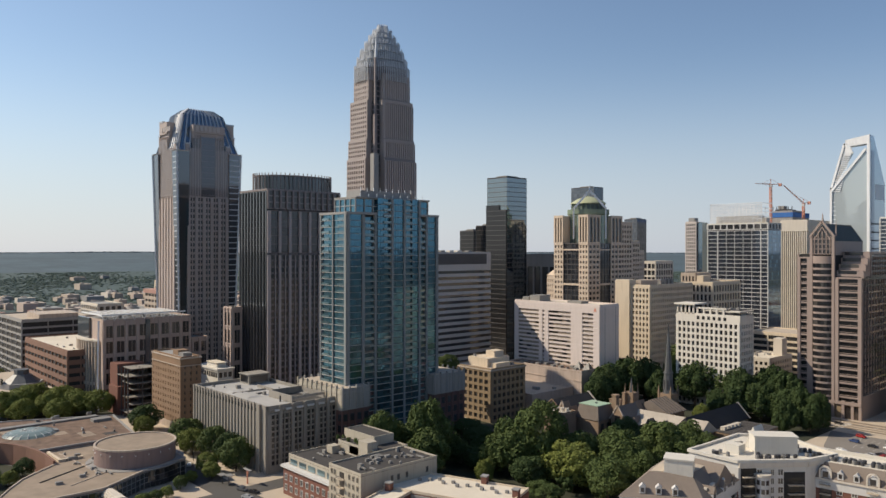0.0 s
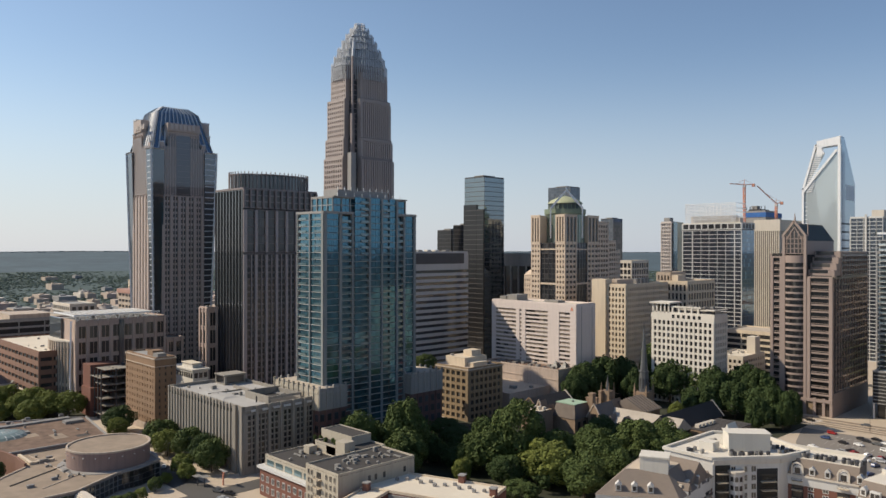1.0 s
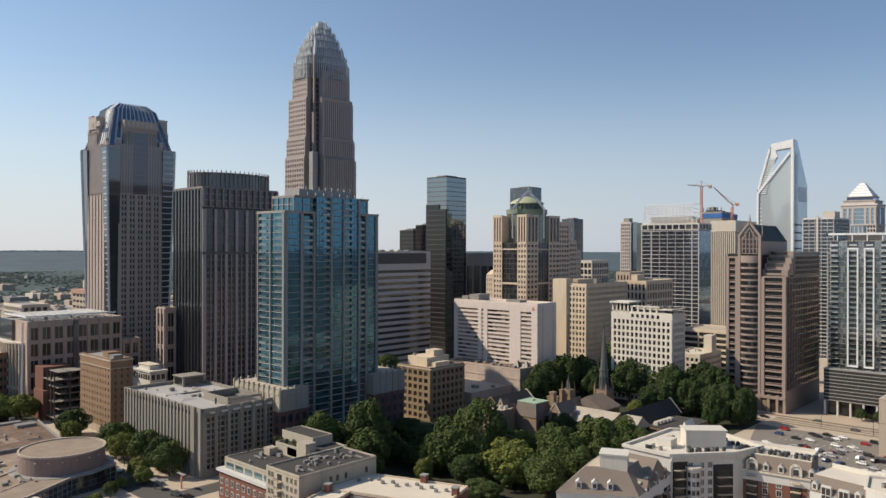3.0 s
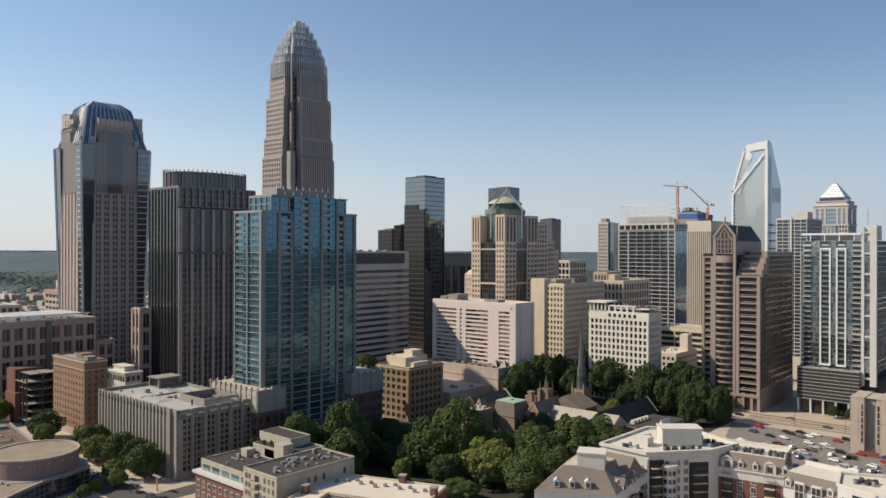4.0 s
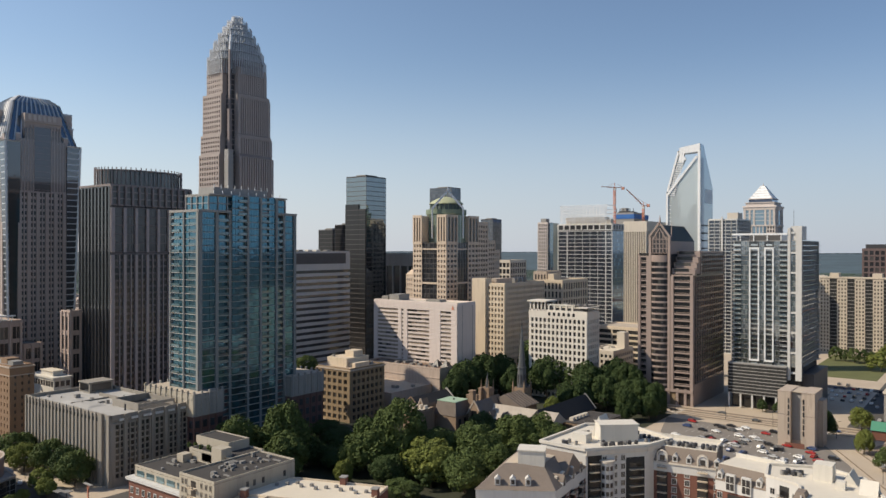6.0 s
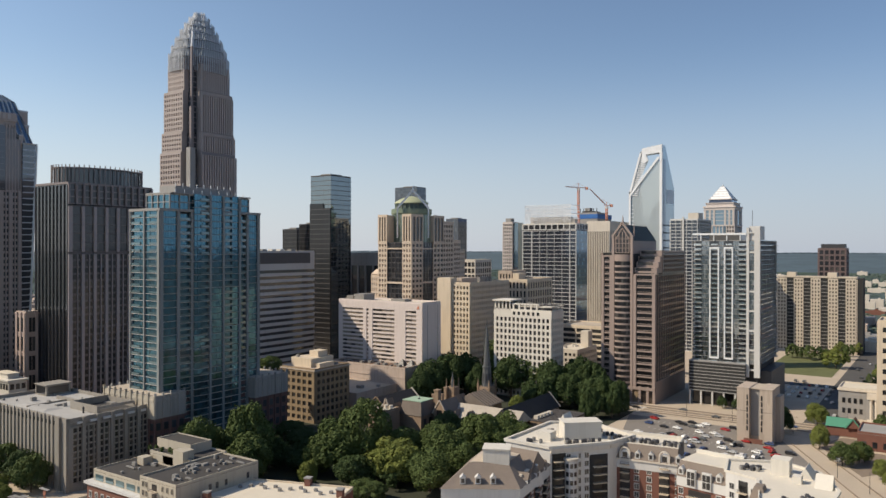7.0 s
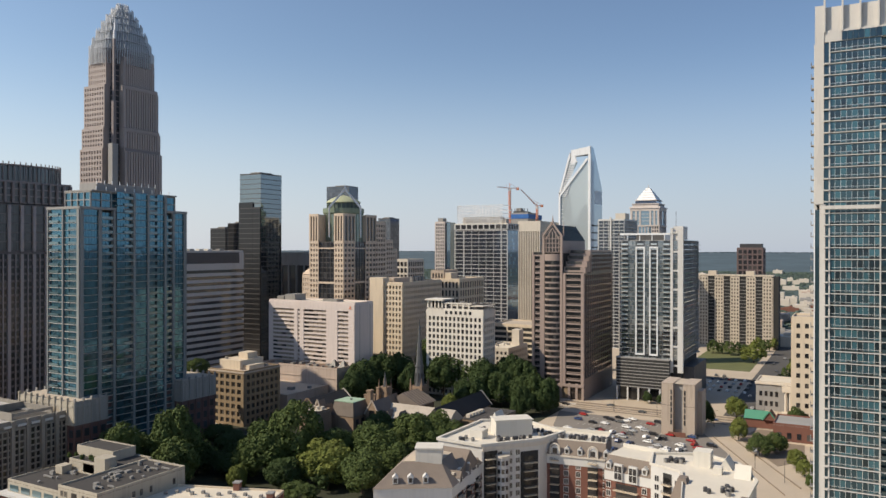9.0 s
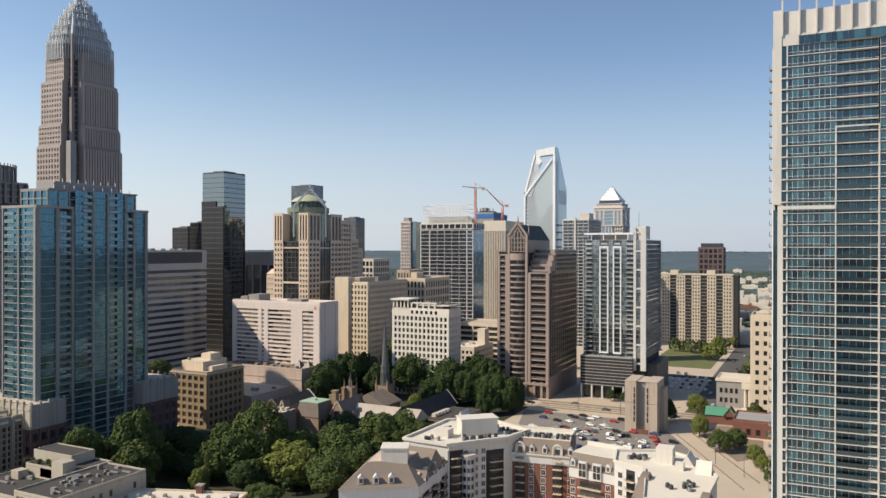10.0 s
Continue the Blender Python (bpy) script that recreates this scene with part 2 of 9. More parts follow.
GLASS_DARK = glazing_mat("dark_glass", (0.016, 0.016, 0.018), 0.015, 0.14, (0.10, 0.09, 0.08), sheen=(0.75, 0.76, 0.80))
GLASS_BLACK = glazing_mat("black_mirror_glass", (0.010, 0.010, 0.012), 0.05, 0.0, sheen=(0.75, 0.80, 0.85))
GLASS_TEAL = glazing_mat("teal_glass", (0.008, 0.034, 0.045), 0.20, 0.22, (0.025, 0.09, 0.115), sheen=(0.22, 0.58, 0.84), wobble=0.05)
GLASS_NEAR_BLACK = glazing_mat("near_black_glass", (0.008, 0.008, 0.009), 0.0, 0.0, sheen=(0.45, 0.46, 0.48), wobble=0.08)
GLASS_BLUE = glazing_mat("blue_glass", (0.02, 0.045, 0.08), 0.20, 0.15, (0.14, 0.22, 0.28), sheen=(0.65, 0.85, 1.0))
GLASS_PALE = glazing_mat("pale_glass", (0.12, 0.15, 0.165), 0.45, 0.3, (0.30, 0.34, 0.34), sheen=(0.9, 0.97, 1.0))
GLASS_SILVER = glazing_mat("silver_glass", (0.52, 0.585, 0.61), 0.10, 0.0, sheen=(0.95, 1.0, 1.0))
GLASS_RAIL = glazing_mat("rail_glass", (0.06, 0.10, 0.11), 0.12, 0.0, sheen=(0.6, 0.8, 0.9))
GLASS_VUE = glazing_mat("sea_blue_glass", (0.014, 0.036, 0.046), 0.04, 0.26, (0.04, 0.125, 0.155), sheen=(0.36, 0.66, 0.82), wobble=0.05, spread=(0.1, 1.6))
RAIL_DARK = glazing_mat("dark_rail_glass", (0.02, 0.035, 0.04), 0.03, 0.0, sheen=(0.5, 0.7, 0.8))
VUE_WHITE = surface("pale_grey_render", (0.55, 0.53, 0.50), 0.8, 0.8, 0.08, 0.1, 0.15, 0.05, 0.08)
PODIUM_STONE = surface("pink_buff_stone", (0.47, 0.365, 0.31), 0.7, 1.0, 0.05, 0.12, 0.12, 0.05, 0.15)
STRIPE_GREY = surface("dull_grey_panel", (0.50, 0.465, 0.44), 0.75, 0.8, 0.05, 0.12, 0.12, 0.06, 0.1)
LOUVRE_DARK = surface("dark_louvre", (0.085, 0.078, 0.078), 0.7, 1.0, 0.1, 0.2)
GLASS_HOTEL = glazing_mat("curtained_glass", (0.05, 0.045, 0.04), 0.03, 0.75, (0.42, 0.35, 0.28), sheen=(0.8, 0.8, 0.8))
TRACK_PAVE = surface("tan_brick_paving", (0.23, 0.18, 0.135), 0.85, 1.5, 0.08, 0.2, 0.0, 0.1)
GLASS_SLATE = glazing_mat("slate_glass", (0.105, 0.095, 0.10), 0.04, 0.0, sheen=(0.75, 0.78, 0.85))
GLASS_CONDO = glazing_mat("grey_condo_glass", (0.06, 0.07, 0.078), 0.24, 0.35, (0.22, 0.235, 0.24), sheen=(0.82, 0.93, 1.0), wobble=0.05)
GABLE_GRANITE = surface("pink_brown_granite", (0.335, 0.262, 0.23), 0.55, 1.0, 0.05, 0.12, 0.08, 0.05, 0.15)
SKYLIGHT_GREEN = surface("dull_green_skylight", (0.20, 0.26, 0.245), 0.35, 1.0, 0.3, 0.2, 0.0, 0.02, 0.3)
APT_TAN = surface("dull_tan_stucco", (0.56, 0.485, 0.39), 0.85, 0.8, 0.05, 0.12, 0.2, 0.06, 0.1)
PINK_STONE = surface("pale_pink_stone", (0.55, 0.49, 0.455), 0.75, 0.8, 0.05, 0.12, 0.12, 0.05, 0.1)
COURT_WHITE = surface("bright_white_stucco", (0.62, 0.585, 0.52), 0.85, 0.8, 0.06, 0.08, 0.08, 0.05, 0.05)
COURT_ROOF = surface("bright_roof_coating", (0.62, 0.575, 0.495), 0.85, 0.5, 0.1, 0.12, 0.0, 0.06)
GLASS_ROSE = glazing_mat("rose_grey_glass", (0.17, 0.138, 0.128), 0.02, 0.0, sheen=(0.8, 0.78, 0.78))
RIDGE_GREEN = surface("dark_green_metal", (0.095, 0.118, 0.108), 0.6, 1.0, 0.1, 0.2, 0.1, 0.05)
GLASS_MIRROR = glazing_mat("mirror_glass", (0.010, 0.012, 0.014), 0.32, 0.0, sheen=(0.58, 0.68, 0.74), wobble=0.06)
GLASS_NOTCH = glazing_mat("notch_glass", (0.02, 0.022, 0.026), 0.05, 0.1, (0.07, 0.07, 0.07), sheen=(0.75, 0.82, 0.9))
CROWN_GLASS = surface("silver_crown_panel", (0.36, 0.385, 0.41), 0.45, 1.0, 0.1, 0.12, 0.1, 0.03, 0.15, 0.2)
GLASS_CORNER = glazing_mat("blue_grey_corner_glass", (0.028, 0.030, 0.035), 0.13, 0.1, (0.07, 0.08, 0.09), sheen=(0.62, 0.68, 0.76), wobble=0.04)
GLASS_NAVY = glazing_mat("navy_glass", (0.012, 0.018, 0.03), 0.05, 0.08, (0.05, 0.06, 0.07), sheen=(0.7, 0.82, 1.0))
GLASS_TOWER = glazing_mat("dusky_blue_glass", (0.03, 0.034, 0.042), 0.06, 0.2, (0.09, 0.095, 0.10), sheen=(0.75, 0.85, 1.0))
TEAL_CONCRETE = surface("blue_grey_concrete", (0.225, 0.24, 0.24), 0.7, 0.8, 0.05, 0.15, 0.12, 0.06, 0.12)
PODIUM_PANEL = surface("grey_podium_panel", (0.30, 0.29, 0.275), 0.8, 0.8, 0.05, 0.15, 0.25, 0.08, 0.2)
LOFT_CREAM = surface("dull_cream_render", (0.43, 0.385, 0.31), 0.85, 0.8, 0.06, 0.14, 0.18, 0.08, 0.08)
MALL_PINK = surface("tan_pink_panel", (0.50, 0.40, 0.335), 0.85, 0.5, 0.08, 0.14, 0.15, 0.06, 0.1)
GARAGE_ROOF = surface("grey_deck_membrane", (0.40, 0.39, 0.375), 0.8, 0.4, 0.10, 0.22, 0.0, 0.08)
GLASS_SAGE = glazing_mat("sage_green_glass", (0.075, 0.10, 0.08), 0.12, 0.2, (0.14, 0.17, 0.14), sheen=(0.75, 0.9, 0.85))
GLASS_BRONZE = glazing_mat("bronze_glass", (0.035, 0.028, 0.026), 0.13, 0.0, sheen=(0.72, 0.62, 0.57), wobble=0.08)
# ---- building blocks ----
class Shape:
    """Collects boxes, prisms and sheets for one mesh."""

    def __init__(self):
        self.v, self.f = [], []

    def add(self, verts, faces):
        n = len(self.v)
        self.v.extend(verts)
        self.f.extend([tuple(i + n for i in f) for f in faces])
        return self

    def box(self, x0, x1, y0, y1, z0, z1):
        v = [(x, y, z) for z in (z0, z1) for x, y in ((x0, y0), (x1, y0), (x1, y1), (x0, y1))]
        return self.add(v, [(3, 2, 1, 0), (4, 5, 6, 7), (0, 1, 5, 4), (1, 2, 6, 5), (2, 3, 7, 6), (3, 0, 4, 7)])

    def prism(self, low, z0, z1, high=None):
        """A polygon (counter-clockwise) drawn up from z0 to z1, to another polygon if given."""
        high = high or low
        n = len(low)
        v = [(x, y, z0) for x, y in low] + [(x, y, z1) for x, y in high]
        return self.add(v, [tuple(reversed(range(n))), tuple(range(n, 2 * n))] + [(i, (i + 1) % n, n + (i + 1) % n, n + i) for i in range(n)])

    def ring(self, cx, cy, r, z0, z1, n=24, r1=None, ry=None):
        r1 = r if r1 is None else r1
        k = 1 if ry is None else ry / r
        a = [(math.cos(2 * math.pi * i / n), math.sin(2 * math.pi * i / n)) for i in range(n)]
        return self.prism([(cx + r * c, cy + k * r * s) for c, s in a], z0, z1, [(cx + r1 * c, cy + k * r1 * s) for c, s in a])

    def upstand(self, poly, z0, z1, w=0.8):
        """One closed wall of width w round a polygon."""
        n = len(poly)
        mx, my = sum(p[0] for p in poly) / n, sum(p[1] for p in poly) / n
        rings = []
        for sign in (0.5, -0.5):
            ring = []
            for x, y in poly:
                d = math.hypot(x - mx, y - my) or 1.0
                ring.append((x + (x - mx) / d * w * sign * 1.2, y + (y - my) / d * w * sign * 1.2))
            rings.append(ring)
        v = [(x, y, z) for ring in rings for z in (z0, z1) for x, y in ring]
        f = []
        for i in range(n):
            j = (i + 1) % n
            f += [(i, j, n + j, n + i), (n + i, n + j, 3 * n + j, 3 * n + i), (3 * n + i, 3 * n + j, 2 * n + j, 2 * n + i), (2 * n + i, 2 * n + j, j, i)]
        return self.add(v, f)

    def beam(self, a, b, w=0.5):
        """A square bar from a to b."""
        a, b = Vector(a), Vector(b)
        d = (b - a).normalized()
        s = d.cross(Vector((0, 0, 1)))
        s = Vector((1, 0, 0)) if s.length < 1e-3 else s.normalized()
        u = s.cross(d)
        v = [tuple(p + (s * i + u * j) * w / 2) for p in (a, b) for i, j in ((-1, -1), (1, -1), (1, 1), (-1, 1))]
        return self.add(v, [(3, 2, 1, 0), (4, 5, 6, 7), (0, 1, 5, 4), (1, 2, 6, 5), (2, 3, 7, 6), (3, 0, 4, 7)])

    def mesh(self, name, material):
        me = bpy.data.meshes.new(name)
        me.from_pydata(self.v, [], self.f)
        me.materials.append(material)
        me.update()
        return me


def part(name, shape, material, parent, label="", at=None, kind=""):
    """Links one mesh under a thing or part. shape: a Shape or a mesh that alike pieces share. at: where it sits in its parent."""
    ob = new(name, shape.mesh(name, material) if isinstance(shape, Shape) else shape)
    ob.parent = parent
    if at is not None:
        ob.matrix_basis = at
    return tagged(ob, label, kind=kind)


def thing(name, x, y, z, label, category, group="", turn=0.0, kind=""):
    ob = new(name)
    ob.empty_display_size = 2.0
    ob.matrix_basis = pose(x, y, z, 0, 0, turn)
    return tagged(ob, label, category, group, kind)


def side(w, l, which, inset=0.0):
    """The frame of a box's side, x along it, y inwards, and its width. s: towards -y, e: +x, n: +y, w: -x."""
    o, a, wide = {"s": ((0, 0), 0, w), "e": ((w, 0), 90, l), "n": ((w, l), 180, w), "w": ((0, l), 270, l)}[which]
    return pose(o[0], o[1], 0, 0, 0, a), wide


def along(p, q):
    """A wall frame from p to q: x along, y to the left of it."""
    d = math.degrees(math.atan2(q[1] - p[1], q[0] - p[0]))
    return pose(p[0], p[1], 0, 0, 0, d), math.hypot(q[0] - p[0], q[1] - p[1])


def stack_rows(row, heights):
    """One Shape with the row repeated at each height."""
    s = Shape()
    for z0 in heights:
        s.add([(x, y, z + z0) for x, y, z in row.v], row.f)
    return s


def facade(parent, frame_at, width, z0, z1, floors, bays, wall, glass, pier=0.6, band=1.2, proud=0.5, band_proud=None, split=False,
           names=("pier", "spandrel", "glazing"), u0=0.0, end=None, panes=1, back=0.35, band_mat=None, skip_piers=False, sill=0.0):
    """A wall of piers and spandrel bands with recessed panes. frame_at: x along the wall, y inwards; the wall's face is at y = 0."""
    end = pier if end is None else end
    band_proud = proud if band_proud is None else band_proud
    h = (z1 - z0) / floors
    bw = (width - 2 * end + pier) / bays
    xs = [u0 + end - pier + bw * i for i in range(bays + 1)]
    spots = [(u0, end)] + [(x, pier) for x in xs[1:-1]] + [(u0 + width - end, end)]
    glass_row = Shape()
    for i in range(bays):
        a, b = xs[i] + pier, xs[i + 1]
        for k in range(panes):
            pa, pb = a + (b - a) * k / panes + 0.05, a + (b - a) * (k + 1) / panes - 0.05
            glass_row.box(pa, pb, back, back + 0.1, band, h)
    if split:
        if not skip_piers:
            shared = Shape().box(0, pier, -proud, back + 0.2, z0, z1).mesh(names[0], wall)
            shared_end = Shape().box(0, end, -proud - 0.003, back + 0.2, z0, z1).mesh(names[0], wall)
            for i, (x, w) in enumerate(spots):
                part(names[0], shared_end if i in (0, len(spots) - 1) else shared, wall, parent, at=frame_at @ Matrix.Translation((x, 0, 0)))
        shared = Shape().box(u0 + 0.01, u0 + width - 0.01, -band_proud + 0.004, back + 0.2, 0, band).mesh(names[1], band_mat or wall)
        for j in range(floors):
            part(names[1], shared, wall, parent, at=frame_at @ Matrix.Translation((0, 0, z0 + h * j)))
        part("top_band", Shape().box(u0 + 0.01, u0 + width - 0.01, -band_proud + 0.004, back + 0.2, z1, z1 + band), band_mat or wall, parent, at=frame_at)
    else:
        # joined frame of a wall seen only from afar
        s = Shape()
        for x, w in ([] if skip_piers else spots):
            s.box(x, x + w, -proud, back + 0.2, z0, z1)
        t = s if band_mat is None else Shape()
        for j in range(floors + 1):
            t.box(u0 + 0.01, u0 + width - 0.01, -band_proud + 0.004, back + 0.2, z0 + h * j, z0 + h * j + band)
        if s.v:
            part("facade_frame", s, wall, parent, at=frame_at, kind="stuff")
        if t is not s:
            part("floor_banding", t, band_mat, parent, at=frame_at, kind="stuff")
    s = stack_rows(glass_row, [z0 + h * j for j in range(floors)])
    part(names[2], s, glass, parent, at=frame_at, kind="stuff")


def roof_slab(parent, x0, x1, y0, y1, z, material, rim=None, rim_h=1.2, rim_w=0.5, name="roof"):
    """A flat roof with an upstand round it."""
    part(name, Shape().box(x0 + 0.02, x1 - 0.02, y0 + 0.02, y1 - 0.02, z - 0.4, z), material, parent)
    if rim:
        s = Shape()
        s.box(x0, x1, y0, y0 + rim_w, z - 0.3, z + rim_h).box(x0, x1, y1 - rim_w, y1, z - 0.3, z + rim_h)
        s.box(x0, x0 + rim_w, y0 + rim_w, y1 - rim_w, z - 0.3, z + rim_h - 0.01).box(x1 - rim_w, x1, y0 + rim_w, y1 - rim_w, z - 0.3, z + rim_h - 0.01)
        part("parapet", s, rim, parent)


def simple_block(name, x0, x1, y0, y1, z1, label, category, wall, glass, floors, bays_s, bays_e, roof=ROOF_GREY, z0=0.0, pier=0.8, band=1.3,
                 proud=0.4, band_proud=None, sides="sewn", split=False, rim=1.0, group="", top_blank=0.0, panes=1, band_mat=None, core=None, end=None, turn=0.0):
    """A box-shaped building with a grid facade on each side."""
    w, l = x1 - x0, y1 - y0
    b = thing(name, x0, y0, 0, label, category, group, turn)
    part("body", Shape().box(0.5, w - 0.5, 0.5, l - 0.5, z0, z1 - 0.2), core or CORE, b)
    for s in "sewn":
        m, wide = side(w, l, s)
        if s in sides:
            facade(b, m, wide, z0, z1 - band - top_blank, floors, bays_s if s in "sn" else bays_e, wall, glass, pier, band, proud, band_proud, split and s in "se", panes=panes, band_mat=band_mat, end=end)
        else:
            part("wall", Shape().box(0, wide, -proud, 0.49, z0, z1 - 0.1), wall, b, at=m)
    if top_blank:
        part("top_wall", Shape().box(-proud, w + proud, -proud, l + proud, z1 - top_blank, z1 - 0.05), wall, b)
    roof_slab(b, 0, w, 0, l, z1, roof, wall if rim else None, rim or 0)
    return b


def roof_clutter(parent, x0, x1, y0, y1, z, count, seed):
    """Fans, ducts and small vents scattered on a flat roof, each a part of its own."""
    r = random.Random(seed)
    for i in range(count):
        x, y, k = r.uniform(x0, x1), r.uniform(y0, y1), r.random()
        if k < 0.45:
            w, l, h = r.uniform(0.8, 2.2), r.uniform(0.8, 2.6), r.uniform(0.6, 1.6)
            sh = Shape().box(x, x + w, y, y + l, z, z + h).box(x + 0.15, x + w - 0.15, y + 0.15, y + l - 0.15, z + h, z + h + 0.15)
            part("roof_unit", sh, EQUIP, parent)
        elif k < 0.75:
            q = r.uniform(0.2, 0.45)
            part("roof_vent", Shape().ring(x, y, q, z, z + 0.7, 8).ring(x, y, q * 1.7, z + 0.7, z + 0.95, 8, q), DARK_METAL if r.random() < 0.5 else EQUIP, parent)
        else:
            l = r.uniform(2.5, 5)
            sh = Shape().box(x, x + l, y, y + 0.6, z + 0.25, z + 0.75).box(x + 0.2, x + 0.4, y + 0.2, y + 0.4, z, z + 0.25).box(x + l - 0.4, x + l - 0.2, y + 0.2, y + 0.4, z, z + 0.25)
            part("roof_duct", sh, EQUIP, parent)
# ---- the ground ----
def land_height(r, a):
    """Level in the city, then rising slowly to the wooded skyline."""
    t = max(0.0, min(1.0, (r - 1300) / 3500))
    return 77 * t * t * (3 - 2 * t) + (3.5 * math.sin(a * 9 + 1) + 2.2 * math.sin(a * 23)) * t * t


radii = [0, 120, 260, 420, 600, 800, 1000, 1200, 1450, 1700, 2000, 2300, 2650, 3000, 3350, 3700, 4050, 4400, 4750, 4900]
SPOKES = 120
land = Shape()
land.v.append((0, 0, 0))
for r in radii[1:]:
    for i in range(SPOKES):
        a = 2 * math.pi * i / SPOKES
        land.v.append((r * math.cos(a), r * math.sin(a), land_height(r, a)))
for i in range(SPOKES):
    j = (i + 1) % SPOKES
    land.f.append((0, 1 + i, 1 + j))
    for k in range(len(radii) - 2):
        b = 1 + k * SPOKES
        land.f.append((b + i, b + SPOKES + i, b + SPOKES + j, b + j))
split_at = 1 + 11 * SPOKES
far = Shape()
far.v = list(land.v)
far.f = [f for f in land.f if min(f) >= split_at]
land.f = [f for f in land.f if min(f) < split_at]
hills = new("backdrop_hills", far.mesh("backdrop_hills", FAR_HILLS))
tagged(hills, "wooded hills along the skyline, tinted blue-green for haze", "hills", kind="structure")
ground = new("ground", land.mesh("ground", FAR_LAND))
tagged(ground, "wide green land rising to a wooded skyline", "ground", kind="structure")
for part_of_land in (ground, hills):
    for poly in part_of_land.data.polygons:
        poly.use_smooth = True


def sheet(name, poly, z, material, label, category, kind="structure"):
    ob = new(name, Shape().prism(poly, z - 0.3, z).mesh(name, material))
    return tagged(ob, label, category, kind=kind)


def rect(x0, x1, y0, y1):
    return [(x0, y0), (x1, y0), (x1, y1), (x0, y1)]


sheet("pavement_city", rect(-760, 120, -60, 900), 0.05, CONCRETE_PAVE, "pale worn concrete paving of the city blocks", "pavement")
# streets of the grid, a little below the walks
for name, x0, x1, y0, y1 in (("road_1", -740, 100, 292, 304), ("road_3", -740, 100, 600, 612),
                             ("road_4", -740, 100, 137, 150)):
    sheet(name, rect(x0, x1, y0, y1), 0.10, ASPHALT, "asphalt street between city blocks", "road")
for name, x0, x1, y0, y1 in (("road_5", -70, -50, 470, 1000), ("road_6", -395, -383, -40, 880), ("road_7", -288, -277, -40, 860)):
    sheet(name, rect(x0, x1, y0, y1), 0.105, ASPHALT, "asphalt cross street running away between buildings", "road")
sheet("road_2", rect(-740, 100, 446, 470), 0.10, TRACK_PAVE, "wide tan paved street with tram tracks", "road")
kerbs = Shape()
for y in (445.9, 451.5, 456.2, 463.0, 469.4):
    kerbs.box(-300, -40, y, y + 1.9, 0.10, 0.24)
tagged(new("trim_kerbs", kerbs.mesh("trim_kerbs", CONCRETE_PAVE)), "pale concrete kerbs and platform edges", "kerb", kind="structure")
cross = Shape()
for k in range(8):
    cross.box(-166, -158, 447.5 + k * 2.0, 448.5 + k * 2.0, 0.10, 0.118).box(-80, -73, 447.5 + k * 2.0, 448.5 + k * 2.0, 0.10, 0.118)
tagged(new("trim_crosswalk", cross.mesh("trim_crosswalk", WHITE_LINE)), "white crosswalk bars on tan paving", "road marking", kind="structure")
sheet("pavement_walk", rect(-260, -40, 438, 445.8), 0.12, CONCRETE_PAVE, "sunlit concrete walk along a wide street", "pavement")
lanes = Shape()
for k in range(42):
    for y in (457.5, 461, 464.5):
        lanes.box(-300 + k * 7, -297 + k * 7, y, y + 0.25, 0.10, 0.115)
tagged(new("trim_lane_marks", lanes.mesh("trim_lane_marks", WHITE_LINE)), "white dashed lane marks on asphalt", "road marking", kind="structure")
sheet("pavement_tan_street", [(-75, 436), (-36.5, 310), (-17, 310), (-23, 340), (-57, 440)], 0.14, CONCRETE_PAVE, "broad sunlit tan concrete street", "pavement")
sheet("road_parking_lot", [(-160, 437), (-150, 400), (-120, 350), (-40, 340), (-56, 388), (-80, 437)], 0.16, LOT, "grey asphalt car park with worn surface", "parking lot")
marks = Shape()
for row in range(5):
    for k in range(22):
        x, y = -142 + k * 3.1, 360 + row * 16
        if x < -62 - row * 2 and x > -128 - row * 4:
            marks.box(x, x + 0.12, y, y + 5.2, 0.16, 0.172)
tagged(new("trim_bay_marks", marks.mesh("trim_bay_marks", WHITE_LINE)), "thin white parking bay lines", "road marking", kind="structure")
sheet("ground_churchyard", rect(-310, -160, 300, 450), 0.13, SHADED_GROUND, "lawn round a church, darkened for tree shade", "lawn")
sheet("ground_park_lawn", rect(-128, -76, 650, 790), 0.15, GRASS, "sunlit green park lawn", "lawn")
sheet("ground_tree_yard", rect(-292, -165, 205, 291), 0.14, SHADED_GROUND, "ground under big trees, darkened for their shade", "lawn")
sheet("ground_grove", [(-540, 85), (-482, 85), (-448, 143), (-470, 160), (-530, 160)], 0.14, SHADED_GROUND, "ground under a grove, darkened for tree shade", "lawn")
sheet("ground_court_lawn", [(-402, 40), (-302, 40), (-312, 70), (-347, 93), (-371, 92), (-396, 83)], 0.145, SHADED_GROUND, "planted ground of a sunken court", "lawn")
sheet("ground_verge", [(-55.6, 421.5), (-31.8, 374.2), (-21.5, 389.8), (-24.4, 442.5), (-41.2, 463.9)], 0.15, TRACK_PAVE, "dull paved verge with street trees", "verge")
edges = Shape()
for p, q in (((-66.5, 416.1), (-25.6, 331.8)), ((-58.3, 420.2), (-20.5, 344.3))):
    edges.beam((*p, 0.2), (*q, 0.2), 0.5)
tagged(new("trim_street_kerb", edges.mesh("trim_street_kerb", TRACK_PAVE)), "dull stone kerbs along the tan street", "kerb", kind="structure")
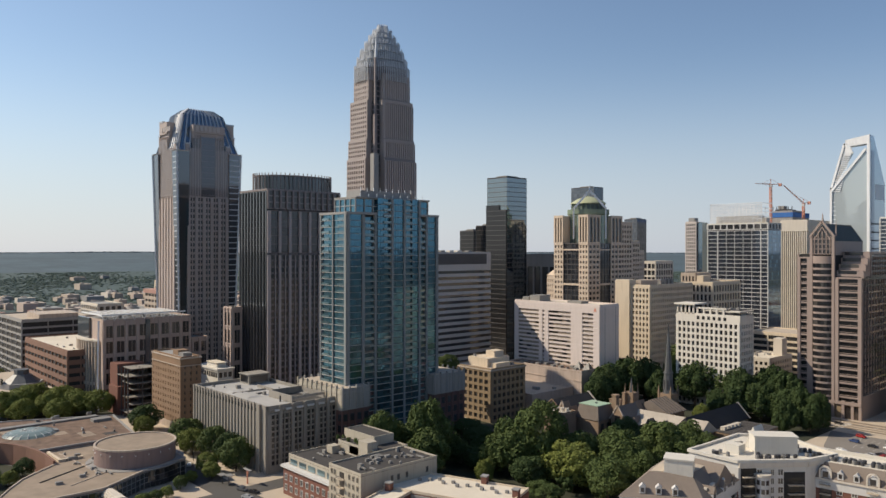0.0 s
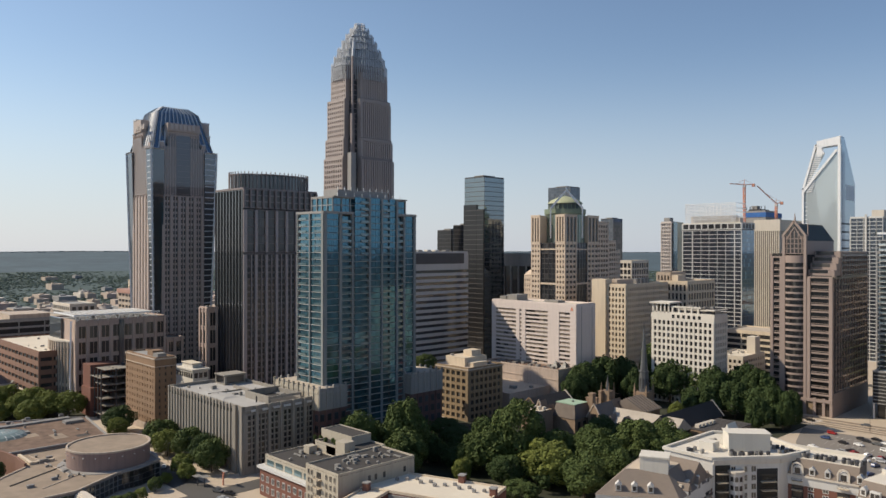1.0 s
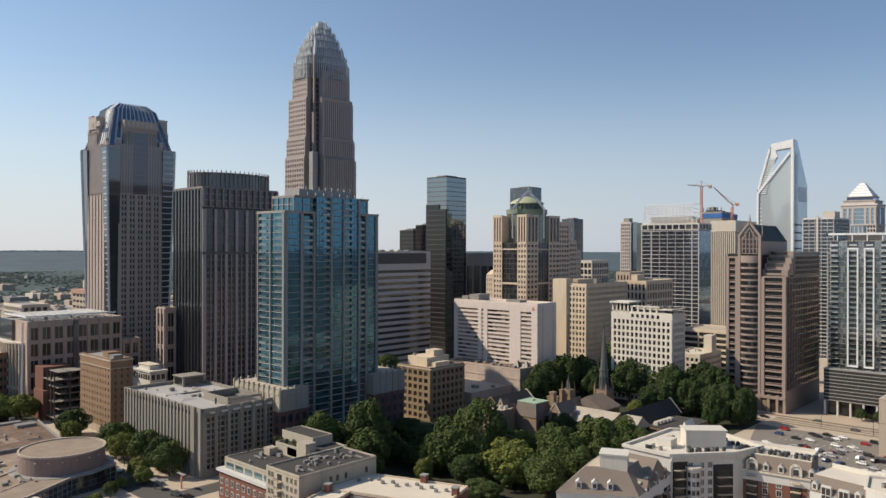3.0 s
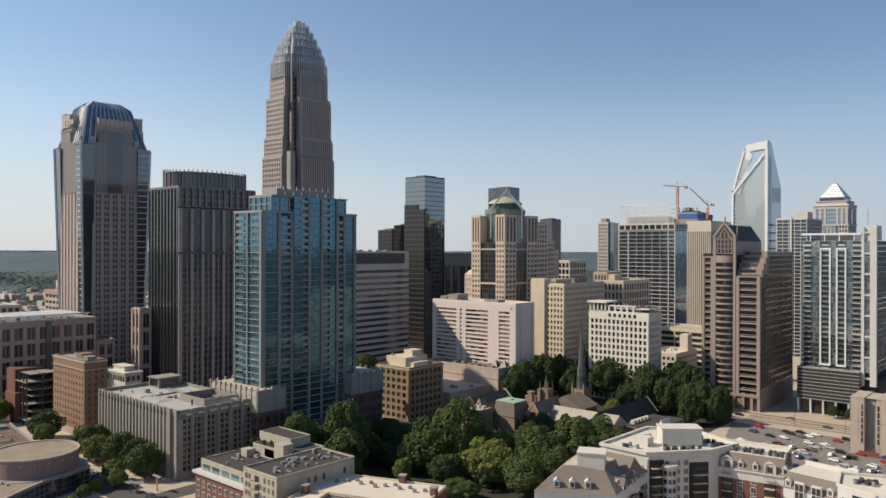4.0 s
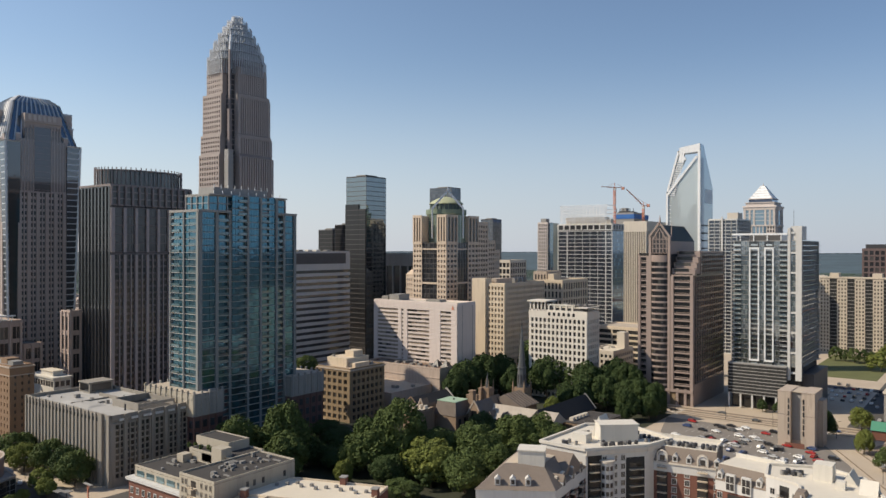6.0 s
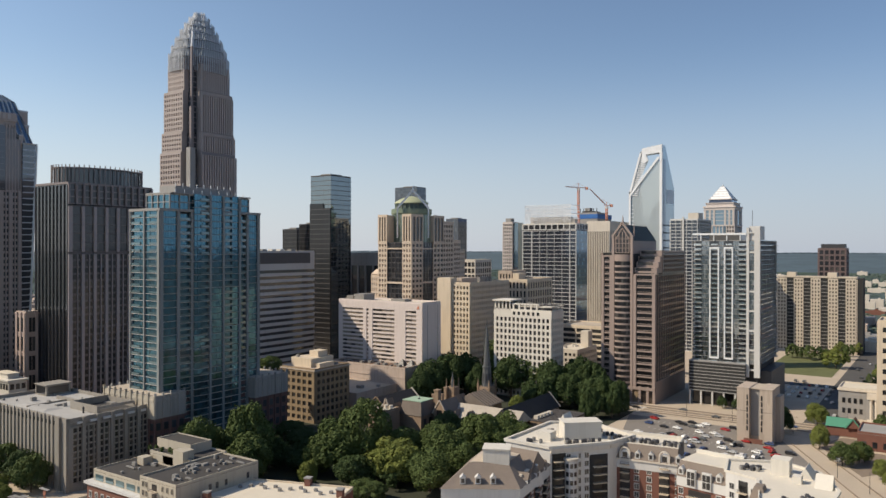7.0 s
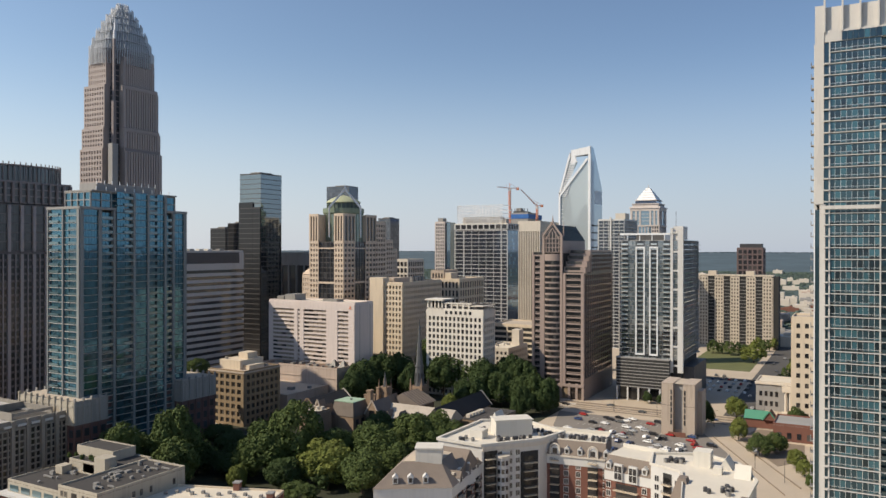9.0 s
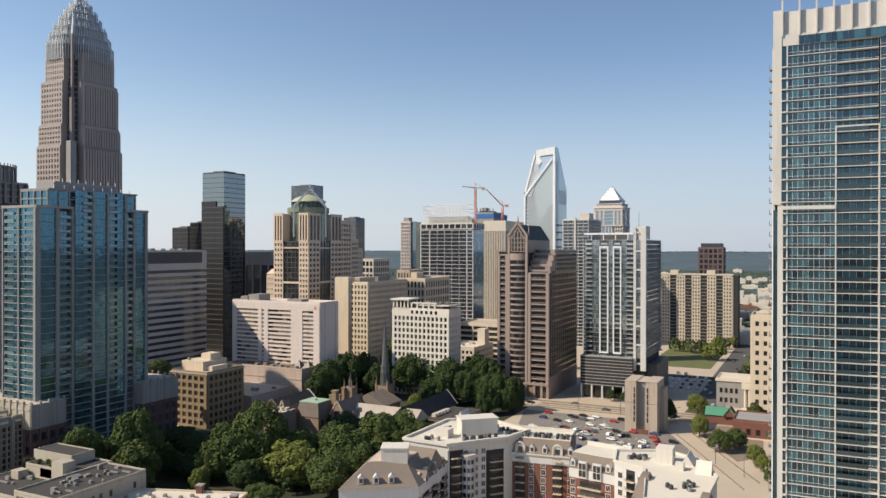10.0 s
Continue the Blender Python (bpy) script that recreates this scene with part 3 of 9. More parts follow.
# ---- the tall towers ----
# Tall stepped tower with a crown of silver rods
def crown_tower():
    b = thing("crown_tower", -566.6, 391.6, -12.0, "tall stepped granite skyscraper with a crown of silver rods", "skyscraper")
    b.scale = (1.12, 1.12, 1.12)
    W, L = 45.1, 51.9
    tiers = [(0.0, 0, 171), (1.2, 171, 186), (2.6, 186, 217), (5.0, 217, 238)]
    for k, (ins, z0, z1) in enumerate(tiers):
        n = 10.2 - k * 0.8
        x0, x1, y0, y1 = ins, W - ins, ins, L - ins
        part("glass_core", Shape().box(x0 + n * 0.5, x1 - n * 0.5, y0 + n * 0.5, y1 - n * 0.5, z0, z1 - 1), GLASS_NOTCH, b, "dark glass in the notched corners")
        lines = Shape()
        for z in range(int(z0) + 3, int(z1) - 2, 4):
            lines.box(x1 - n * 0.5 - 0.2, x1 - n * 0.5 + 0.12, y0 + n * 0.5 - 0.12, y0 + n, z, z + 0.7).box(x1 - n, x1 - n * 0.5, y0 + n * 0.5 - 0.12, y0 + n * 0.5 + 0.2, z, z + 0.7)
        part("notch_banding", lines, GREY_GRANITE, b, kind="stuff")
        part("wing_body", Shape().box(x0 + n, x1 - n, y0 + 0.6, y1 - 0.6, z0, z1 - 0.3), CORE, b)
        part("wing_body", Shape().box(x0 + 0.6, x1 - 0.6, y0 + n, y1 - n, z0, z1 - 0.3), CORE, b)
        fl = max(2, round((z1 - z0) / 4.0))
        for s in "sewn":
            m, wide = side(W - 2 * ins, L - 2 * ins, s)
            m = Matrix.Translation((ins, ins, 0)) @ m @ Matrix.Translation((n, 0, 0))
            if s in "sn":
                facade(b, m, wide - 2 * n, z0, z1 - 1.7, fl, 8, GRANITE, GLASS_DARK, 1.5, 1.7, 0.35, 0.3, s == "s", end=1.2)
            else:
                facade(b, m, wide - 2 * n, z0, z1 - 1.7, fl, 13, GRANITE, GLASS_DARK, 1.45, 2.3, 0.95, -0.1, s == "e", end=2.0, back=0.45, band_mat=GREY_GRANITE)
                if k:
                    part("tier_cap", Shape().box(0, wide - 2 * n, -0.95, 0.5, z1 - 2.6, z1), GRANITE, b, at=m)
            # the notch's own flanks
            for x in (-0.01, wide - 2 * n - 0.59):
                part("flank", Shape().box(x, x + 0.6, 0, n * 0.55, z0, z1), GRANITE, b, at=m)
    # slim shafts standing in the corner notch
    part("corner_shaft", Shape().box(W - 6.2, W - 1.6, 1.6, 6.2, 0, 174), GREY_CONCRETE, b, "pale metal shaft in the corner notch")
    part("corner_shaft", Shape().box(W - 7.6, W - 5.2, 5.2, 7.6, 174, 205), GREY_GRANITE, b)
    for k, (ins, z0, z1) in enumerate(((6.4, 205, 250), (8.2, 236, 257), (10.4, 244, 263))):
        part("corner_mullion", Shape().box(W - ins - 1.5, W - ins, ins, ins + 1.5, z0, z1), SILVER if k else GREY_GRANITE, b)
    # the crown: rounded stages girt with close silver rods, each stage smaller and higher
    cx, cy = W / 2, L / 2
    rings = [(0.95, 236, 245.5), (0.87, 244, 252), (0.75, 250, 259), (0.61, 257, 265.5), (0.47, 263, 271), (0.33, 269, 276), (0.18, 273, 280)]
    hx, hy = W / 2 - 2.5, L / 2 - 3.0

    def oval(f, n, half=0.0):
        pts = []
        for i in range(n):
            a = 2 * math.pi * (i + half) / n
            c, s = math.cos(a), math.sin(a)
            e = (abs(c) ** 2.8 + abs(s) ** 2.8) ** (-1 / 2.8)
            # a shallow fold at each corner
            e *= 1 - 0.10 * max(0.0, abs(math.sin(2 * a)) - 0.8) / 0.2
            pts.append((cx + f * hx * c * e, cy + f * hy * s * e))
        return pts

    for k, (f, z0, z1) in enumerate(rings):
        part("crown_stage", Shape().prism(oval(f, 48, 0.5), z0 - 3, z1 - 1.8, oval(f * 0.93, 48, 0.5)), GREY_GRANITE if k == 0 else CROWN_GLASS, b)
        part("crown_rim", Shape().prism(oval(f * 1.012, 48, 0.5), z1 - 1.4, z1 - 1.0), SILVER, b, "pale metal rim")
        rods = Shape()
        for i, (x, y) in enumerate(oval(f * 1.02, 84 - k * 8)):
            tip = 1.8 if i % 2 else 0.6
            rods.box(x - 0.24, x + 0.24, y - 0.24, y + 0.24, z0 - 3, z1 + tip)
        part("crown_rod_ring", rods, SILVER, b, "ring of upright silver rods", kind="stuff")
    return b


crown_tower()


# Flared tower with glass corners and a mansard glass top
def flared_tower():
    b = thing("flared_tower", -546.5, 216, 0, "brown granite tower with flaring glass corners and sloped glass top", "skyscraper")
    W, L = 39.0, 44.0
    part("body", Shape().box(2.5, W - 2.5, 2.5, L - 2.5, 0, 168), CORE, b)
    for cx_, cy_ in ((0, 0), (1, 0), (1, 1), (0, 1)):
        def quad(g, k=7.0):
            x0, x1 = (-g, k) if cx_ == 0 else (W - k, W + g)
            y0, y1 = (-g, k) if cy_ == 0 else (L - k, L + g)
            return [(x0, y0), (x1, y0), (x1, y1), (x0, y1)]
        part("corner_glazing", Shape().prism(quad(-1.0), 0, 60, quad(-0.6)).prism(quad(-0.6), 60, 168, quad(1.9)), GLASS_CORNER, b, "blue-grey glass flaring outwards")
        ex, ey = (-1 if cx_ == 0 else 1), (-1 if cy_ == 0 else 1)
        edge = [(x_, y_, z_) for x_, y_, z_ in ((W * cx_ - ex * 1.0, L * cy_ - ey * 1.0, 44), (W * cx_ - ex * 0.6, L * cy_ - ey * 0.6, 60), (W * cx_ + ex * 2.0, L * cy_ + ey * 2.0, 168))]
        part("corner_edge", Shape().beam(edge[0], edge[1], 1.1).beam(edge[1], edge[2], 1.1), SILVER, b, "pale metal edge up the flaring corner")
        part("corner_ledge", Shape().prism(quad(1.9), 168, 168.8, quad(2.6)), SILVER, b)
    for s, wide in (("s", W), ("e", L), ("n", W), ("w", L)):
        m, _ = side(W, L, s)
        a, c = (0.15, 0.85) if s in "sn" else (0.14, 0.84)
        x0, x1 = wide * a, wide * c
        k0, k1 = (x0, x0 + 15) if s in "sn" else (x0 + 4.0, x1 - 3.0)
        part("slab", Shape().box(x0, x1, 0.5, 4, 0, 171).box(k0, k1, 0.5, 4, 171, 182), TRUSS_GRANITE, b, at=m)
        # south windows take paler glass: sun glare put into the tint
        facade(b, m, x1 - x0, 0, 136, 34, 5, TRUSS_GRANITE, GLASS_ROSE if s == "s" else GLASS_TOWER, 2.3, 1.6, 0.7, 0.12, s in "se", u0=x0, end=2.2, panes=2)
        mull = Shape().box(-0.35, 0.35, -0.35, 0.5, 0, 136).mesh("mullion", TRUSS_GRANITE)
        for i in range(5):
            part("mullion", mull, None, b, at=m @ Matrix.Translation((x0 + 2.2 + (x1 - x0 - 2.1) / 5 * (i + 0.5) - 1.15, 0, 0)))
        # upper storeys: a plain glazed middle between fine granite ribs
        nb = 16
        rib_mesh = Shape().box(0, 0.45, -0.5, 0.3, 136, 180).mesh("upper_rib", TRUSS_GRANITE)
        rib_low = Shape().box(0, 0.45, -0.5, 0.3, 136, 171).mesh("upper_rib", TRUSS_GRANITE)
        for i in range(nb + 1):
            if s in "ew" and 0.36 < i / nb < 0.64:
                continue
            x = x0 + (x1 - x0 - 0.45) * i / nb
            part("upper_rib", rib_mesh if k0 - 0.1 < x < k1 else rib_low, None, b, at=m @ Matrix.Translation((x, 0, 0)))
        part("upper_glass", Shape().box(x0 + 0.4, x1 - 0.4, -0.35, 0.19, 137.4, 170.8).box(k0 + 0.1, k1 - 0.4, -0.35, 0.19, 170.8, 178), GLASS_ROSE, b, at=m)
        xm = (x0 + x1) / 2
        if s in "ew":
            part("upper_pane_strip", Shape().box(xm - 5.2, xm + 5.2, -0.42, -0.34, 137, 179), GLASS_SLATE, b, "smooth blue-grey glass strip", at=m)
        seams = Shape()
        for z in range(138, 178, 4):
            seams.box((x0 if z < 170 else k0) + 0.4, (x1 if z < 170 else k1) - 0.4, -0.44, -0.33, z, z + 0.25)
        part("upper_seam", seams, GREY_GRANITE, b, at=m, kind="stuff")
        # shouldered top carrying the plain sign blocks
        if s in "sn":
            part("shoulder", Shape().box(x0 + 1.0, x0 + 14, -0.6, 5.0, 182, 190.6), TRUSS_GRANITE, b, at=m)
            part("shoulder_cap", Shape().box(x0 + 1.0, x0 + 7, -0.9, 5.3, 190.6, 191.6), SILVER, b, at=m)
        else:
            part("shoulder", Shape().box(k0, k1, -0.6, 4.5, 182, 187.6), TRUSS_GRANITE, b, at=m)
        for x in (x0 - 1.2, x1 - 1.6):
            top = 181 if s in "sn" and x < xm else 173.5
            part("shoulder_pier", Shape().box(x, x + 2.8, -0.2, 3.5, 168, top), TRUSS_GRANITE, b, at=m)
            part("shoulder_cap", Shape().box(x - 0.3, x + 3.1, -0.5, 3.8, top, top + 0.8), SILVER, b, at=m)
        step = (x1 - x0 - 12) / 6
        block = Shape().box(0, step - 1.1, -1.0, -0.62, 183.4, 186.8).mesh("sign", PINK_STONE)
        for i in range(6):
            part("sign", block, None, b, "pale sign block under the roof", at=m @ Matrix.Translation((x0 + 6 + i * step, 0, 0)))
        fins = Shape()
        for z in range(4, 168, 4):
            g = -1.0 + 2.9 * max(0.0, z - 40) / 128
            fins.box(wide - 1.2 + g, wide + g + 0.12, -g - 0.12, -g + 0.9, z, z + 1.3)
            fins.box(x1 + 0.3, wide + g - 0.2, -g - 0.1, -g + 0.6, z, z + 0.7)
        part("corner_finning", fins, SILVER, b, "stepped metal fins up the corner", at=m, kind="stuff")
    # sloped top
    def rect4(i, j=None):
        j = i if j is None else j
        return [(i, j), (W - i, j), (W - i, L - j), (i, L - j)]
    part("mansard", Shape().prism(rect4(0.2), 169, 196, rect4(8.6, 7.6)).prism(rect4(8.6, 7.6), 196, 200.5, rect4(13, 13)), GLASS_BLUE, b, "sloped glass top")
    rib = Shape()
    for s in range(4):
        for i in range(12):
            t = i / 11
            lo, hi, top = rect4(0.0), rect4(8.4, 7.4), rect4(13, 13)
            p = [tuple(q[s][k] * (1 - t) + q[(s + 1) % 4][k] * t for k in (0, 1)) for q in (lo, hi, top)]
            rib.beam((*p[0], 169), (*p[1], 196.2), 0.8)
            rib.beam((*p[1], 196.2), (*p[2], 200.7), 0.7)
    part("mansard_ribbing", rib, SILVER, b, "silver ribs on the sloped glass", kind="stuff")
    # low corner pavilion
    part("roof_lantern", Shape().box(1.5, 6, 3, 8, 180, 190), TRUSS_GRANITE, b)
    return b


flared_tower()


# Dark tower with a curved colonnade on top
def colonnade_tower():
    b = thing("colonnade_tower", -457, 236, 0, "dark grey granite office tower with curved roof colonnade", "skyscraper")
    W, L, H = 36.0, 55.0, 124.0
    part("body", Shape().box(0.5, W - 0.5, 0.5, L - 0.5, 0, H + 12), CORE, b)
    # the long side: three-window bays between strong piers
    m, _ = side(W, L, "e")
    facade(b, m, L, 0, 96, 24, 7, PIER_GRANITE, GLASS_DARK, 1.7, 1.2, 0.9, 0.05, True, panes=3, end=2.4, band_mat=SPANDREL_DARK)
    half = Shape().box(0, 0.5, -0.4, 0.3, 0, 96).mesh("minor_pier", PIER_GRANITE)
    for i in range(14):
        if i % 2:
            part("minor_pier", half, None, b, at=m @ Matrix.Translation((2.0 + (L - 4.4) * i / 14, 0, 0)))
    facade(b, m, L, 97.4, H, 5, 7, PIER_GRANITE, GLASS_DARK, 1.7, 0.6, 0.9, 0.0, True, panes=3, end=2.4, band_mat=SPANDREL_DARK)
    mm = m
    facade(b, mm, L, H + 1.2, H + 13, 3, 12, GREY_GRANITE, GLASS_DARK, 1.2, 0.8, 0.9, 0.1, True)
    for s in "snw":
        m, wide = side(W, L, s)
        facade(b, m, wide, 0, H + 12, 36, 9, DARK_METAL if s == "s" else GREY_GRANITE, GLASS_BLACK if s == "s" else GLASS_DARK, 0.4, 0.35, 0.3, 0.0, s == "s", band_mat=GLASS_BLACK if s == "s" else None)
    part("corner_strip", Shape().box(-3.5, 0, 6, 26, 0, H + 9), GLASS_TEAL, b, "teal glass edge")
    roof_slab(b, 0, W, 0, L, H + 13, ROOF_DARK, GREY_GRANITE, 1.0)
    # curved colonnade
    cx, cy, rx, ry = W - 18.2, L * 0.54, 18.0, 28.0
    drum, posts = Shape(), Shape()
    drum.ring(cx, cy, rx - 1.5, H + 13, H + 23, 48, ry=ry - 1.5)
    part("drum", drum, GLASS_BLACK, b)
    rim = Shape().ring(cx, cy, rx, H + 22.8, H + 23.6, 48, ry=ry)
    part("drum_rim", rim, GREY_GRANITE, b)
    post = Shape().box(-0.22, 0.22, -0.22, 0.22, H + 13, H + 25).mesh("roof_post", GREY_GRANITE)
    for i in range(56):
        a = 2 * math.pi * i / 56
        part("roof_post", post, GREY_GRANITE, b, at=Matrix.Translation((cx + rx * math.cos(a), cy + ry * math.sin(a), 0)))
    return b


colonnade_tower()


# Dark mirror-glass tower and the two slabs beside it
def mirror_tower(name, x0, x1, y0, y1, H, label, glass, group=""):
    w, l = x1 - x0, y1 - y0
    b = thing(name, x0, y0, 0, label, "skyscraper", group)
    part("body", Shape().box(0.4, w - 0.4, 0.4, l - 0.4, 0, H - 0.2), CORE, b)
    for s in "sewn":
        m, wide = side(w, l, s)
        facade(b, m, wide, 0, H, max(6, round(H / 3.9)), 8, DARK_METAL, glass, 0.12, 0.45, 0.02, 0.0, False, back=0.03, band_mat=LOUVRE_DARK, panes=1)
    part("parapet", Shape().box(0, w, 0, l, H + 0.6, H + 1.0), DARK_METAL, b)
    part("roof_plant", Shape().box(w * 0.3, w * 0.75, l * 0.2, l * 0.8, H + 1, H + 2.4).box(w * 0.1, w * 0.2, l * 0.3, l * 0.5, H + 1, H + 1.7), EQUIP, b)
    return b


mt = mirror_tower("mirror_tower", -435.6, -413.2, 449.0, 473.1, 158, "black mirror-glass office tower with reflected skyline", GLASS_MIRROR)
# dark panel shaped as a reflected tower: the reflection is built in
part("dark_bay", Shape().box(-0.3, 14.5, -0.9, -0.1, 0, 136).box(14.5, 22.2, -0.8, -0.1, 0, 132), GLASS_NEAR_BLACK, mt, "dark panel standing for a reflected tower")
lines = Shape()
for k in range(33):
    lines.box(-0.32, 22.22, -0.94, -0.9, 3 + k * 4, 3.5 + k * 4)
part("panel_seam", lines, LOUVRE_DARK, mt, kind="stuff")
mirror_tower("dark_slab", -532, -513, 510, 530, 117, "small dark glass slab behind the mirror tower", GLASS_NEAR_BLACK)
mirror_tower("dark_slab", -500, -484, 500, 524, 121, "small dark grey slab behind the mirror tower", GLASS_NEAR_BLACK)
mirror_tower("curved_top_tower", -638.8, -601.2, 823.8, 845, 182.5, "grey-blue glass tower with rounded top edge", GLASS_TOWER)
mirror_tower("grey_slab", -550, -531.2, 818.8, 840, 137.5, "slim grey glass slab behind the domed tower", GLASS_TOWER)

# Striped office block
def striped_block():
    b = thing("striped_office", -440, 345, 0, "grey office block with long pale stripes between window bands", "office building")
    W, L, H = 40.0, 70.8, 97.0
    part("body", Shape().box(0.6, W - 0.6, 0.6, L - 0.6, 0, H - 0.3), CORE, b)
    for s in "sewn":
        m, wide = side(W, L, s)
        facade(b, m, wide, 0, 84, 19, 12 if s in "ew" else 8, STRIPE_GREY, GLASS_BLACK, 0.3, 2.3, 0.1, 0.5, s == "e", skip_piers=True, panes=3, end=0.3)
        part("blank_band", Shape().box(0, wide, -0.5, 0.5, 86.2, H), STRIPE_GREY, b, at=m)
        part("louvre_band", Shape().box(3, wide - 4.5, -0.56, -0.45, 88.6, 96.4), LOUVRE_DARK, b, at=m)
    roof_slab(b, 0, W, 0, L, H, ROOF_GREY, STRIPE_GREY, 0.8)
    for y in (8, 15, 24, 33, 41, 52):
        part("roof_unit", Shape().box(W - 9, W - 5, y, y + 4, H, H + 2.0), COURT_WHITE if y % 2 else EQUIP, b)
    return b


striped_block()


# Domed tower
def domed_tower():
    b = thing("domed_tower", -378, 466, 0, "cream stone tower with square windows and a green copper dome", "skyscraper")
    W, L = 33.0, 44.0
    part("body", Shape().box(0.8, W - 0.8, 0.8, L - 0.8, 0, 103.5), CORE, b)
    for s in "sewn":
        m, wide = side(W, L, s)
        for a, c in ((0.0, 0.27), (0.73, 1.0)) if s in "sn" else ((0.0, 0.33), (0.66, 1.0)):
            facade(b, m, wide * (c - a), 0, 103, 26, 3, DOME_STONE, GLASS_DARK, 1.3, 1.9, 0.3, 0.25, s in "se", u0=wide * a, end=1.0)
            x0, wd = wide * a, wide * (c - a)
            pier_mesh = Shape().box(0, 1.2, -0.6, 0.5, 104.5, 124.4).mesh("top_pier", DOME_STONE)
            for i in range(4):
                part("top_pier", pier_mesh, None, b, at=m @ Matrix.Translation((x0 + (wd - 1.2) * i / 3, 0, 0)))
            top = Shape()
            top.box(x0, x0 + wd, -0.7, 0.5, 124.4, 126.4).box(x0, x0 + wd, -0.5, 0.5, 103.2, 105.5)
            part("top_cornice", top, DOME_STONE, b, at=m)
            part("top_glass", Shape().box(x0 + 0.5, x0 + wd - 0.5, 0.1, 0.4, 105.5, 124.4), GLASS_DARK, b, at=m)
        a, c = (0.27, 0.73) if s in "sn" else (0.33, 0.66)
        facade(b, m, wide * (c - a), 0, 104, 26, 4, LOUVRE_DARK, GLASS_NOTCH, 0.35, 0.6, -0.4, -0.5, s in "se", u0=wide * a, end=0.3, back=0.75)
        part("sill_band", Shape().box(wide * a, wide * c, -0.2, 0.5, 72, 73.5).box(wide * a, wide * c, -0.2, 0.5, 99, 100), DOME_STONE, b, at=m)
    for x in (0.5, W * 0.73):
        for y in (0.5, L * 0.66):
            part("corner_block", Shape().box(x, x + W * 0.27 - 0.5, y, y + L * 0.33, 103, 126), DOME_STONE, b)
    cx, cy = W / 2, L / 2
    part("drum", Shape().ring(cx, cy, 15.4, 100, 127, 40), GLASS_SAGE, b, "round green-glass lantern between the corner blocks")
    for k in range(32):
        q = 2 * math.pi * k / 32
        part("drum_mullion", Shape().ring(cx + 15.4 * math.cos(q), cy + 15.4 * math.sin(q), 0.28, 103, 127, 5), COPPER, b)
    for z in (108, 113.5, 119):
        part("drum_hoop", Shape().ring(cx, cy, 15.5, z, z + 0.5, 40), COPPER, b)
    part("drum_cornice", Shape().ring(cx, cy, 15.6, 126.5, 127.6, 40, 16.4).ring(cx, cy, 16.4, 127.6, 131.2, 40), COPPER, b, "dull green copper cornice")
    part("dome_neck", Shape().ring(cx, cy, 12.6, 131.2, 136, 32), RIDGE_GREEN, b, "dark green recessed neck under the dome")
    for k in range(24):
        q = 2 * math.pi * k / 24
        part("neck_column", Shape().ring(cx + 12.9 * math.cos(q), cy + 12.9 * math.sin(q), 0.3, 131.2, 136, 5), COPPER, b)
    d = Shape()
    steps = ((14.0, 135.8), (13.6, 136.6), (10.8, 138.6), (7.0, 140.4), (3.2, 141.5), (0.4, 142.0))
    for (r0, z0), (r1, z1) in zip(steps, steps[1:]):
        d.ring(cx, cy, r0, z0, z1, 32, r1)
    part("dome", d, DOME_COPPER, b, "pale yellow-green copper dome")
    m = pose(cx, cy, 0, 0, 0, 41)
    g = Shape().beam((-12.4, -14.8, 131.5), (0, -14.8, 145.8), 1.5).beam((12.4, -14.8, 131.5), (0, -14.8, 145.8), 1.5)
    g.box(-0.45, 0.45, -15.0, -14.2, 144.6, 148.5)
    g.box(-12.8, -11.8, -15.2, -14.2, 108, 132).box(11.8, 12.8, -15.2, -14.2, 108, 132)
    part("gable_frame", g, STEEL_WHITE, b, "white steel gable against the dome", at=m)
    part("finial", Shape().ring(cx, cy, 0.5, 141.5, 144, 8, 0.1), COPPER, b)
    # stepped wing behind
    for k, (y0, y1, h) in enumerate(((44, 60, 121), (60, 74, 106), (74, 84, 98))):
        x0 = 6 if k < 2 else 9
        part("wing_core", Shape().box(x0 + 0.6, W - 1.6 - k * 2, y0 + 0.6, y1, 0, h - 0.3), CORE, b)
        m = pose(W - 1 - k * 2, y0, 0, 0, 0, 90)
        facade(b, m, y1 - y0, 0, h - 2, round(h / 4), 4, DOME_STONE, GLASS_DARK, 1.3, 1.9, 0.3, 0.25, True)
        m = pose(x0, y0, 0)
        facade(b, m, W - 1 - k * 2 - x0, 0, h - 2, round(h / 4), 6, DOME_STONE, GLASS_DARK, 1.3, 1.9, 0.3, 0.25, True)
        part("wing_roof", Shape().box(x0, W - 1 - k * 2, y0, y1, h, h + 1), DOME_STONE, b)
    part("low_wing", Shape().box(-8, -0.5, 1, 20, 0, 79), DOME_STONE, b)
    facade(b, pose(-8, 0.9, 0), 7.5, 0, 76, 19, 3, DOME_STONE, GLASS_DARK, 1.0, 1.8, 0.25)
    part("low_wing_roof", Shape().prism([(-8.2, 0.6), (-0.3, 0.6), (-0.3, 20), (-8.2, 20)], 79, 83, [(-5, 4), (-3.5, 4), (-3.5, 16), (-5, 16)]), DOME_STONE, b)
    return b


domed_tower()
